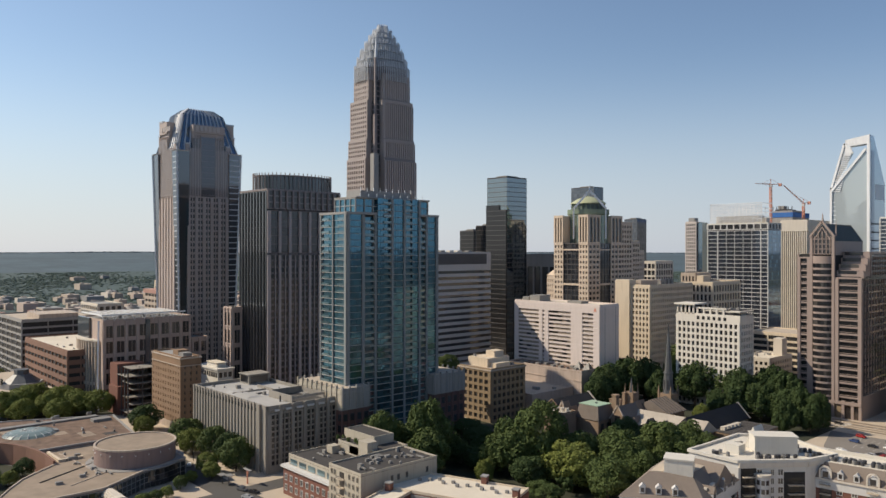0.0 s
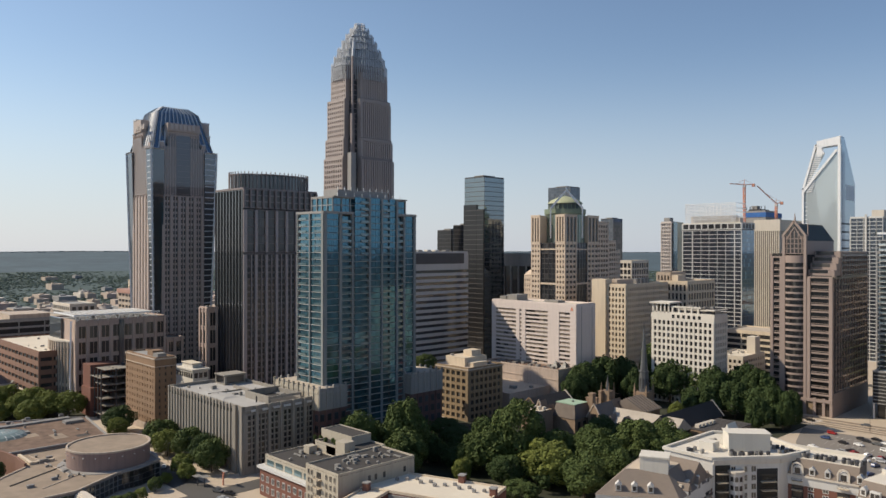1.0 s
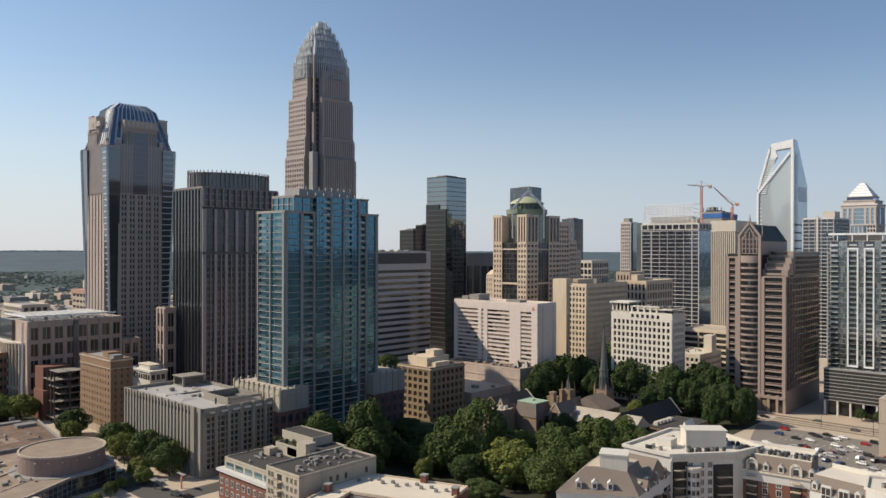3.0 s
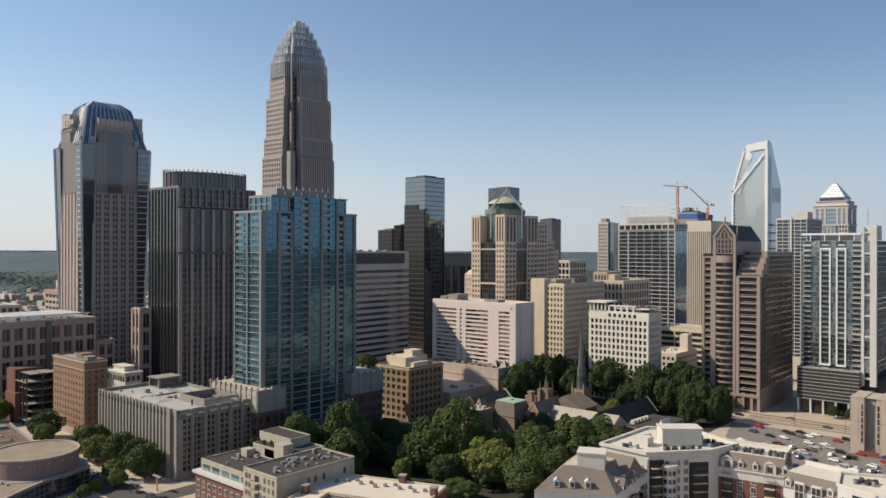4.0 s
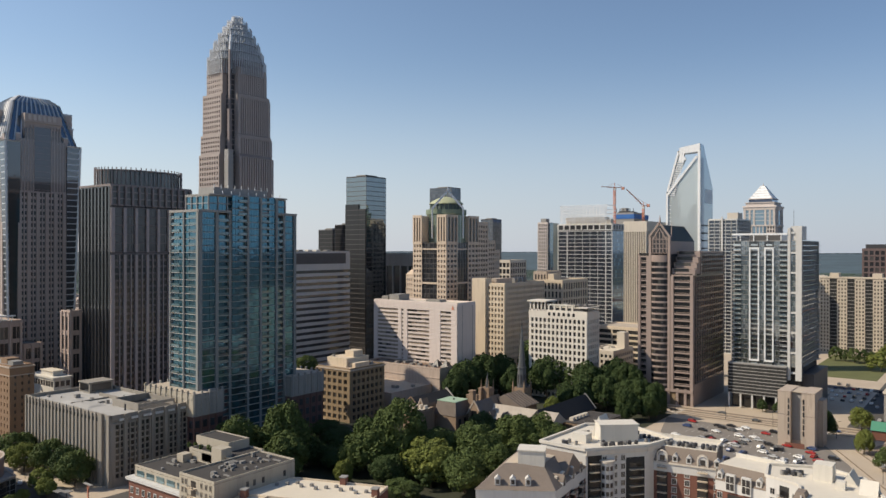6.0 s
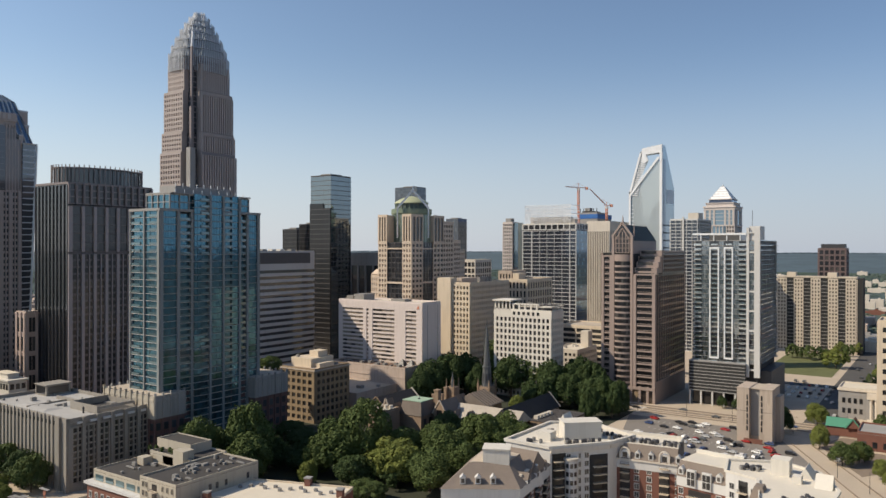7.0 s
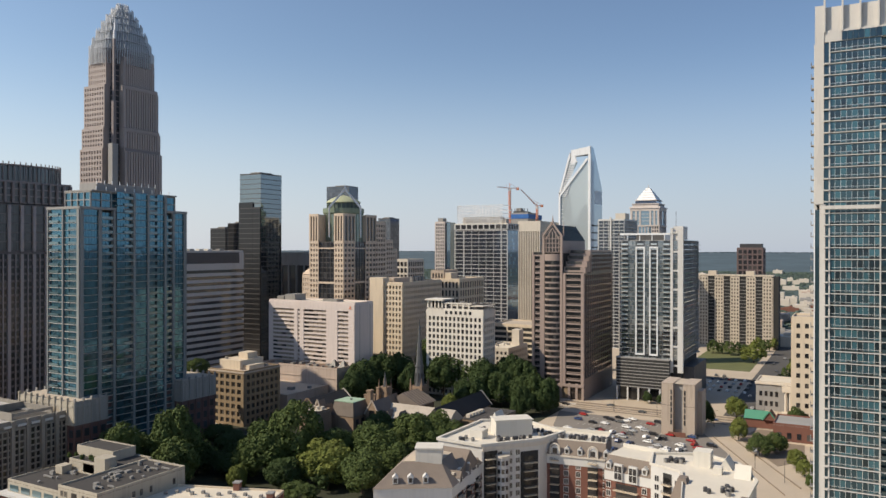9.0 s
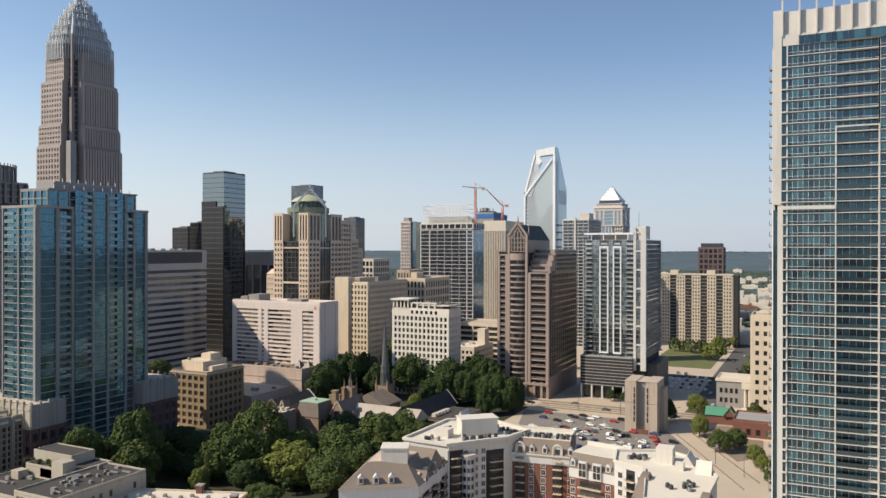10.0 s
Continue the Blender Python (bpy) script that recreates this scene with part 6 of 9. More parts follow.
# Glass apartment tower with long white window frames
def framed_condo():
    b = thing("framed_condo", -137.3, 493, 0, "grey glass apartment tower with white frames and stacked balconies", "apartment tower")
    W, L, H, zp = 40.0, 52.0, 105.0, 28.0
    n = 25
    h = (H - zp) / n
    part("body", Shape().box(1.4, W - 1, 1.4, L - 1, 0, H - 0.3), CORE, b)
    m, _ = side(W, L, "s")
    layout = [(0, 4.6, "balcony"), (4.6, 9.5, "glass"), (9.5, 15.5, "slot"), (15.5, 18.5, "glass"), (18.5, 24.0, "slot"), (24.0, 27.6, "glass"), (27.6, 32.0, "balcony"), (32.0, 33.6, "white"), (33.6, 36.6, "glass"), (36.6, 40.0, "white")]
    for a, c, what in layout:
        if what == "white":
            part("white_fin", Shape().box(a, c, -0.8, 1.3, zp - 8, H + 8), WHITE, b, "white wall running up the tower")
            continue
        back = 1.0 if what == "balcony" else 0.5 if what == "slot" else 0.05
        cnt = max(2, round((c - a) / 1.3))
        row = Shape()
        for k in range(cnt):
            row.box(a + (c - a) * k / cnt + 0.05, a + (c - a) * (k + 1) / cnt - 0.05, back, back + 0.1, 0.25, h)
        part("glazing", stack_rows(row, [zp + h * j for j in range(n)]), GLASS_CONDO if what == "glass" else GLASS_NOTCH, b, kind="stuff")
        if what != "balcony":
            part("floor_seam", stack_rows(Shape().box(a, c, -0.06, 1.2, -0.05, 0.2), [zp + h * j for j in range(n)]), EQUIP, b, kind="stuff")
        edge = Shape().box(a, c, -0.9, 1.2, -0.05, 0.22).mesh("floor_edge", WHITE)
        rail = Shape().box(a, c, -0.85, -0.78, 0.25, 1.3).mesh("balcony_rail", GLASS_PALE) if what == "balcony" else Shape().box(a + 0.9, c - 0.9, -0.1, -0.04, 0.25, 1.2).mesh("balcony_rail", GLASS_PALE) if what == "slot" else None
        for j in range(n):
            at = Matrix.Translation((0, 0, zp + h * j))
            if what == "balcony":
                part("floor_edge", edge, None, b, at=at)
            if rail:
                part("balcony_rail", rail, None, b, at=at)
        if what == "slot":
            f = Shape().box(a, a + 0.8, -0.6, 0.5, zp + 3, H - 5).box(c - 0.8, c, -0.6, 0.5, zp + 3, H - 5).box(a, c, -0.6, 0.5, zp + 2, zp + 3).box(a, c, -0.6, 0.5, H - 5, H - 4)
            part("white_frame", f, STEEL_WHITE, b, "tall white frame round a balcony stack")
    for k in range(8):
        part("fin_bar", Shape().box(33.6, 36.6, -0.6, 0.04, zp - 4 + k * 12.2, zp - 2.9 + k * 12.2), WHITE, b, "white bar between the fins")
    for s in "ewn":
        m, wide = side(W, L, s)
        facade(b, m, wide, zp, H, n, 14, GREY_CONCRETE, GLASS_PALE, 0.25, 0.45, 0.1, 0.05, s == "e", band_mat=GLASS_PALE, panes=2)
    # balconies on the far corner
    for j in range(0, n):
        part("end_balcony", Shape().box(W + 0.1, W + 1.6, L - 9, L - 2, zp + h * j, zp + h * j + 0.3), GREY_CONCRETE, b)
    # podium
    part("podium_body", Shape().box(-2.5, 32, -3, L, 9, zp - 0.2), CORE, b)
    for s in "sewn":
        m, wide = side(34.5, L + 3, s)
        m = Matrix.Translation((-2.5, -3, 0)) @ m
        facade(b, m, wide, 9, zp - 0.5, 9, 9, DARK_METAL, GLASS_CONDO, 0.1, 0.5, 0.02, 0.16, s in "se", panes=2, band_mat=GREY_CONCRETE)
    part("podium_roof", Shape().box(-2.6, 32.1, -3.1, L, zp - 0.2, zp + 0.3), GREY_CONCRETE, b)
    for x in (-2, 5, 12, 19, 26, 31):
        part("column", Shape().box(x - 0.5, x + 0.5, -2.8, -1.8, 0, 9), WHITE, b)
    part("lobby_glass", Shape().box(-1, 31, 1, 1.2, 0, 9), GLASS_DARK, b)
    part("dark_wing", Shape().box(32.2, W + 6, 4, L - 4, 0, 24), DARK_METAL, b, "dark podium wing")
    # roof frame
    part("roof", Shape().box(0, W, 0, L, H - 0.2, H + 0.3), ROOF_GREY, b)
    fr = Shape().box(-2, 32, -1.2, 0, H + 3.6, H + 4.8).box(-2, -1, -1.2, 20, H + 3.6, H + 4.8)
    for x in (4, 12, 20, 28):
        fr.box(x, x + 0.5, -0.9, -0.4, H, H + 3.6)
    part("roof_frame", fr, STEEL_WHITE, b, "white roof trellis")
    part("roof_house", Shape().box(8, 27, 6, 30, H + 0.3, H + 4.6), GLASS_DARK, b)
    part("stair_tower", Shape().box(33.6, 39.8, 0.5, 14, H, H + 9), WHITE, b)
    part("mast", Shape().box(34, 34.2, 6, 6.2, H + 9, H + 19), DARK_METAL, b)
    return b


framed_condo()

# Glimpses between the towers
c = simple_block("blue_condo", -179, -168, 637, 662, 97, "slim blue glass apartment block behind the condo", "apartment tower", GREY_CONCRETE, GLASS_BLUE, 28, 4, 7, pier=0.3, band=0.8, proud=0.3)
c = simple_block("beige_small_office", -336, -316, 602, 652, 71, "small beige office block behind the gridded slab", "office building", CREAM, GLASS_DARK, 9, 5, 10, ROOF_TAN, pier=1.6, band=2.2, proud=0.3, split=False)
part("roof_house", Shape().box(3, 9, 4, 16, 71, 77), CREAM, c)
c = simple_block("brown_small_office", -352, -338, 613, 640, 78, "brown office block behind the gridded slab", "office building", TAN_CONCRETE, GLASS_DARK, 12, 4, 6, ROOF_GREY, pier=1.5, band=2.0, proud=0.3, split=False)
c = simple_block("pale_low_office", -400, -382, 620, 650, 88, "pale office block with flat roof", "office building", CREAM_WHITE, GLASS_DARK, 14, 4, 7, ROOF_TAN, pier=1.0, band=1.8, proud=0.3, split=False)
c = simple_block("overhang_office", -433, -398, 495, 520, 95, "grey office with deep roof overhang and tall columns", "office building", GREY_CONCRETE, GLASS_DARK, 3, 4, 3, ROOF_TAN, pier=1.6, band=2.0, proud=0.6, split=True, top_blank=8)
# deck levels are closed with dark fill in place of shade
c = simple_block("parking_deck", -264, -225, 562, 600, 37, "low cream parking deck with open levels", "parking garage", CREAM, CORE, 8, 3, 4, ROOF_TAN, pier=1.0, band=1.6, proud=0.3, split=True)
c = simple_block("white_low_office", -243, -222, 500, 535, 26, "low white office with punched windows", "office building", CREAM_WHITE, GLASS_DARK, 6, 6, 9, ROOF_WHITE, pier=1.4, band=1.8, proud=0.3, split=True)
part("stair_house", Shape().box(13, 19, 24, 32, 26, 38), CREAM_WHITE, c)
roof_clutter(c, 2, 12, 3, 32, 26, 9, 39)
# shade between these parapets is the same dark fill
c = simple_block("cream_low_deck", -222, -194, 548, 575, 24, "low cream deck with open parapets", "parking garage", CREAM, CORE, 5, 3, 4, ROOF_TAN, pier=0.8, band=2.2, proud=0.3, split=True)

# Windowless tan tower beside the car park
def tan_tower():
    b = thing("tan_tower", -92, 409, 0, "windowless tan concrete block with two narrow slots", "concrete building")
    W, L, H = 17.2, 20.0, 27.5
    s = Shape().box(0, 6.0, 0, L, 0, H).box(11.2, W, 0, L, 0, H).box(6.0, 11.2, 3.4, L, 0, H - 0.4)
    part("body", s, TAN_CONCRETE, b)
    part("recess_panel", Shape().box(6.05, 11.15, 3.2, 3.4, 3, H - 0.6), GREY_CONCRETE, b, "grey recessed panel")
    for x in (4.7, 11.7):
        for k in range(6):
            part("slot_window", Shape().box(x, x + 0.8, -0.12, 0.06, 6 + k * 3.2, 8.5 + k * 3.2), GLASS_DARK, b)
    part("coping", Shape().box(-0.15, 6.1, -0.15, L, H, H + 0.5).box(11.1, W + 0.15, -0.15, L, H, H + 0.5), TAN_CONCRETE, b)
    part("roof", Shape().box(0.6, W - 0.6, 2, L - 0.6, H - 0.1, H + 0.15), ROOF_TAN, b)
    part("low_step", Shape().box(W, W + 2.5, 8, L - 2, 0, H - 4), TAN_CONCRETE, b)
    part("base_wall", Shape().box(4, 13, -2.5, -2.1, 0, 2.6), BRICK, b)
    part("joint", Shape().box(-0.02, 0, 0, 0.1, 0, H).box(0, 5.4, -0.03, 0, 16, 16.15).box(11.8, W, -0.03, 0, 16, 16.15), DARK_METAL, b)
    return b


tan_tower()

# Far apartment slab, brown block, street-side buildings
c = thing("far_apartments", -142, 800, 0, "long beige apartment block with stacked balconies", "apartment building")
part("body", Shape().box(0.5, 74.5, 0.5, 20, 0, 72), CORE, c)
m = pose(0, 0, 0)
for k in range(5):
    facade(c, m, 8.6, 0, 70, 20, 3, APT_TAN, GLASS_DARK, 1.3, 1.6, 0.5, split=False, u0=k * 15, end=1.0)
    if k < 4:
        # balcony stacks are backed with the shade-dark fill
        facade(c, m, 6.4, 0, 68, 20, 2, GREY_CONCRETE, CORE, 0.3, 0.5, -0.6, 0.2, split=False, u0=k * 15 + 8.6, end=0.3, back=0.9)
for s in "ewn":
    m, wide = side(69.4, 20.5, s)
    part("wall", Shape().box(0, wide, -0.4, 0.49, 0, 71), APT_TAN, c, at=m)
part("roof", Shape().box(-0.2, 69.6, -0.2, 20.7, 72, 73.2), APT_TAN, c)
part("roof_house", Shape().box(8, 16, 4, 14, 73, 77).box(44, 52, 4, 14, 73, 77), APT_TAN, c)
c = simple_block("brown_granite_office", -140, -108, 1060, 1085, 100, "dark brown office block with square roof frames", "office building", PLUM_GRANITE, GLASS_DARK, 14, 5, 4, ROOF_DARK, pier=1.8, band=2.0, proud=0.5, split=False)
part("roof_house", Shape().box(3, 30, 3, 22, 100, 106), DARK_METAL, c)
c = simple_block("tan_office", -33, -4, 474, 500, 60, "tan office block with square dark windows", "office building", CREAM, GLASS_DARK, 10, 6, 6, ROOF_TAN, pier=2.4, band=3.0, proud=0.3, split=True)
c = thing("columned_hall", -55, 500, 0, "pale stone hall with a row of columns", "civic building")
part("body", Shape().box(0, 40, 0.6, 24, 0, 17), GREY_CONCRETE, c)
for k in range(4):
    for z in (3, 9):
        part("window", Shape().box(2 + k * 3, 3.6 + k * 3, 0.45, 0.65, z, z + 3), GLASS_DARK, c)
for k in range(9):
    part("column", Shape().ring(17 + k * 2.6, -1.2, 0.7, 0, 12.5, 12), CREAM_WHITE, c)
part("entablature", Shape().box(15, 40, -2.3, 0.6, 12.5, 16), CREAM_WHITE, c)
part("cornice", Shape().box(-0.6, 40.6, -0.1, 24.6, 16.2, 17.3), CREAM_WHITE, c)
roof_slab(c, 0, 40, 0.6, 24, 17.4, ROOF_WHITE, CREAM_WHITE, 0.7)
part("steps", Shape().box(15, 40, -4, -2.3, 0, 0.5).box(15, 40, -3.2, -2.3, 0.5, 1.0), CREAM_WHITE, c)
c = thing("green_roof_house", -55, 450, 0, "small red brick house with green metal gable roof", "house")
part("wall", Shape().box(0, 16, 0, 9, 0, 5), BRICK, c)
def gable_roof(x0, x1, y0, y1, z, zr, along="x"):
    if along == "x":
        v = [(x0, y0, z), (x0, y1, z), (x0, (y0 + y1) / 2, zr), (x1, y0, z), (x1, y1, z), (x1, (y0 + y1) / 2, zr)]
    else:
        v = [(x0, y0, z), (x1, y0, z), ((x0 + x1) / 2, y0, zr), (x0, y1, z), (x1, y1, z), ((x0 + x1) / 2, y1, zr)]
    return Shape().add(v, [(0, 1, 2), (5, 4, 3), (0, 3, 4, 1), (1, 4, 5, 2), (2, 5, 3, 0)])
part("roof", gable_roof(-0.6, 12, -0.7, 9.7, 5, 9, "x"), GREEN_ROOF, c)
part("gable_wall", gable_roof(9.3, 16, -1.4, 9, 5, 9.6, "y"), BRICK, c)
part("gable_cap", Shape().beam((9.0, -1.5, 4.9), (12.6, -1.5, 9.9), 0.6).beam((16.4, -1.5, 4.9), (12.7, -1.5, 9.9), 0.6), GREEN_ROOF, c)
c = thing("brick_workshop", -38, 421, 0, "low red brick building with grey flat roof", "commercial building")
part("body", Shape().box(0, 44, 0, 24, 0, 9), BRICK, c)
for k in range(9):
    part("window", Shape().box(2 + k * 4.6, 4 + k * 4.6, -0.12, 0.05, 2.5, 5.5), GLASS_DARK, c)
part("base", Shape().box(-0.1, 44.1, -0.15, 0, 0, 1), CREAM, c)
roof_slab(c, 0, 44, 0, 24, 9.4, ROOF_GREY, BRICK, 0.7)
# ---- the glass tower at the edge of the view ----
def edge_tower():
    b = thing("blue_condo_tower", -10.3, 228.7, 0, "tall blue-green glass apartment tower with pale grey fins and balconies", "apartment tower")
    W, L, H = 58.0, 34.0, 158.0
    h = 3.12
    part("body", Shape().box(1.0, W - 0.5, 2.2, L - 0.5, 0, 156), CORE, b)
    n = 50
    # columns of windows along the wide side
    layout = [(3.6, 15.6, "glass", 9), (15.6, 25.6, "balcony", 6), (26.0, 40.0, "glass", 9), (40.0, 50.0, "balcony", 6), (50.0, 58.0, "glass", 5)]
    for a, c, what, cnt in layout:
        back = 0.1 if what == "glass" else 1.5
        row = Shape()
        for k in range(cnt):
            x0, x1 = a + (c - a) * k / cnt + 0.05, a + (c - a) * (k + 1) / cnt - 0.05
            row.box(x0, x1, back, back + 0.08, 1.0, h - 0.3)
            row.box(x0, x1, back, back + 0.08, 0.42, 0.92)
        edge = Shape().box(a, c, -0.14, 2.2, -0.04, 0.17).mesh("floor_edge", WHITE)
        bars = Shape()
        for k in range(cnt + 1):
            x = a + (c - a) * k / cnt
            bars.box(x - 0.04, x + 0.04, back - 0.1, back, 0.22, h - 0.1)
        bars.box(a, c, back - 0.06, back, 0.92, 1.0)
        levels = [0.3 + h * j for j in range(n) if 0.3 + h * j <= 155]
        part("glazing", stack_rows(row, levels), GLASS_VUE, b, kind="stuff")
        part("mullion_grid", stack_rows(bars, levels), WHITE, b, kind="stuff")
        rail = None
        if what == "balcony":
            rail = Shape().box(a + 0.3, c - 2.2, -0.1, -0.05, 0.35, 1.35).box(a + 0.3, c - 2.2, -0.14, 0.0, 1.35, 1.42).mesh("balcony_rail", RAIL_DARK)
        for j in range(n):
            z = 0.3 + h * j
            if z > 155:
                continue
            at = Matrix.Translation((0, 0, z))
            part("floor_edge", edge, None, b, at=at)
            if rail and j < 43:
                part("balcony_rail", rail, None, b, at=at)
    # pale grey corner wall with stub balconies
    part("corner_wall", Shape().box(0, 2.2, -0.5, 3, 112, 166).box(1.2, 2.6, -0.3, 3, 0, 112), VUE_WHITE, b, "pale grey wall at the corner")
    part("corner_glass", Shape().box(2.25, 3.5, 0.3, 0.5, 0, 156), GLASS_VUE, b)
    part("corner_strip", Shape().box(0.1, 1.1, -0.1, 3, 0, 110.5), GLASS_VUE, b)
    part("corner_edge", Shape().box(-0.15, 0.1, -0.35, 3, 0, 110.8), STEEL_WHITE, b)
    stub = Shape().box(-1.0, 0.2, 0.4, 3.0, -0.15, 0.15).box(-1.0, -0.92, 0.4, 3.0, 0.15, 1.2).mesh("stub_balcony", GREY_CONCRETE)
    wedge = Shape().prism([(2.2, -0.9), (3.4, -0.9), (3.4, 0.3), (2.2, 0.3)], -0.15, 0.2).mesh("corner_balcony", VUE_WHITE)
    for j in range(n - 1):
        part("stub_balcony", stub, None, b, at=Matrix.Translation((0, 0, 0.3 + h * j)))
        part("corner_balcony", wedge, None, b, at=Matrix.Translation((0, 0, 0.3 + h * j)))
    for x in (3.4, 15.4, 25.6, 40.0, 50.0, 57.6):
        part("white_mullion", Shape().box(x, x + 0.35, -0.35, 0.4, 0, 156 if x < 15 or x > 26 else 133), VUE_WHITE, b)
    part("planter_terrace", Shape().box(2.4, 15.6, -0.9, 0.2, 110.6, 111.6), VUE_WHITE, b)
    part("frame_head", Shape().box(15.4, 26.0, -0.3, 1.8, 132.6, 133.0), VUE_WHITE, b)
    for s in "ewn":
        m, wide = side(W, L, s)
        facade(b, m, wide, 0, 155, 50, 10, VUE_WHITE, GLASS_VUE, 0.5, 0.7, 0.2, panes=2)
    # top: pale grey panels between fins
    part("parapet_wall", Shape().box(2.2, W, 0.4, 1.2, 159, 165.6), VUE_WHITE, b, "tall pale grey parapet")
    part("parapet_foot", Shape().box(2.2, W, -0.3, 1.2, 156, 159.1), VUE_WHITE, b)
    head = Shape()
    for k in range(38):
        head.box(6.5 + k * 1.34, 6.5 + k * 1.34 + 1.24, -0.45, -0.3, 156.1, 158.4)
    part("top_glazing", head, GLASS_VUE, b, kind="stuff")
    part("top_ledge", Shape().box(6.3, W, -0.6, -0.2, 158.4, 158.8), VUE_WHITE, b)
    fin = Shape().box(-0.2, 0.25, -0.75, 0.6, 158.6, 168.6).mesh("parapet_fin", VUE_WHITE)
    for x in (2.3, 6.6, 10.8, 15.0, 19.2, 23.4, 27.6, 31.8, 36, 40.2, 44.4, 48.6, 52.8, 57):
        part("parapet_fin", fin, None, b, at=Matrix.Translation((x, 0, 0)))
    part("roof", Shape().box(1, W - 0.6, 1.2, L - 0.6, 156, 159), ROOF_GREY, b)
    return b


edge_tower()


# ---- the brick and white apartment court ----
def window_unit(parent, m, x, z, w=1.6, h=1.9, trim=WHITE):
    """A window in a white frame, with sill and middle bar."""
    f = Shape().box(x - w / 2 - 0.15, x + w / 2 + 0.15, -0.16, 0.02, z - 0.2, z).box(x - w / 2 - 0.15, x + w / 2 + 0.15, -0.16, 0.02, z + h, z + h + 0.2)
    f.box(x - w / 2 - 0.15, x - w / 2, -0.14, 0.02, z, z + h).box(x + w / 2, x + w / 2 + 0.15, -0.14, 0.02, z, z + h).box(x - 0.05, x + 0.05, -0.13, 0.0, z, z + h)
    wn = part("window", f, trim, parent, at=m)
    part("pane", Shape().box(x - w / 2, x + w / 2, -0.08, -0.02, z, z + h), GLASS_DARK, wn)
    return wn


def balcony_unit(parent, m, x, z, w=3.4):
    s = Shape().box(x - w / 2, x + w / 2, -1.5, 0, z - 0.2, z + 0.05)
    bal = part("balcony", s, CREAM, parent, at=m)
    r = Shape().box(x - w / 2, x + w / 2, -1.5, -1.44, z + 1.0, z + 1.08)
    k = 0
    while k * 0.3 < w:
        r.box(x - w / 2 + k * 0.3, x - w / 2 + k * 0.3 + 0.05, -1.49, -1.45, z + 0.05, z + 1.0)
        k += 1
    part("railing", r, DARK_METAL, bal)
    part("balcony_door", Shape().box(x - w / 2 + 0.4, x + w / 2 - 0.4, -0.06, 0.01, z + 0.05, z + 2.3), GLASS_DARK, bal)
    return bal


def dormer(parent, m, x, z, arched=False):
    """A small gabled or arched dormer standing in a mansard."""
    w = 1.5 if arched else 0.9
    s = Shape().box(x - w, x + w, -0.1, 2.2, z, z + 2.0)
    if arched:
        s.prism([(x - w, -0.1), (x + w, -0.1), (x + w, 2.2), (x - w, 2.2)], z + 2.0, z + 2.8, [(x - w * 0.8, -0.1), (x + w * 0.8, -0.1), (x + w * 0.8, 2.2), (x - w * 0.8, 2.2)])
        s.prism([(x - w * 0.8, -0.1), (x + w * 0.8, -0.1), (x + w * 0.8, 2.2), (x - w * 0.8, 2.2)], z + 2.8, z + 3.3, [(x - w * 0.3, -0.1), (x + w * 0.3, -0.1), (x + w * 0.3, 2.2), (x - w * 0.3, 2.2)])
    else:
        s.prism([(x - w - 0.15, -0.25), (x + w + 0.15, -0.25), (x + w + 0.15, 2.2), (x - w - 0.15, 2.2)], z + 2.0, z + 3.0, [(x - 0.05, -0.25), (x + 0.05, -0.25), (x + 0.05, 2.2), (x - 0.05, 2.2)])
    d = part("dormer", s, WHITE, parent, at=m)
    part("pane", Shape().box(x - w * 0.6, x + w * 0.6, -0.16, -0.09, z + 0.4, z + (2.4 if arched else 1.8)), GLASS_DARK, d)
    return d


def ac_unit(x, y, z, k=0):
    s = Shape().ring(0, 0, 0.7, 0.0, 1.25, 10).ring(0, 0, 0.66, 1.25, 1.38, 10, 0.52)
    u = thing("condenser_unit", x, y, z, "round grey air-conditioning condenser on a flat roof", "air conditioner", "roof condensers")
    part("casing", s, DARK_METAL if k % 3 else EQUIP, u)
    part("fan_guard", Shape().ring(0, 0, 0.5, 1.39, 1.44, 10), DARK_METAL, u)
    return u


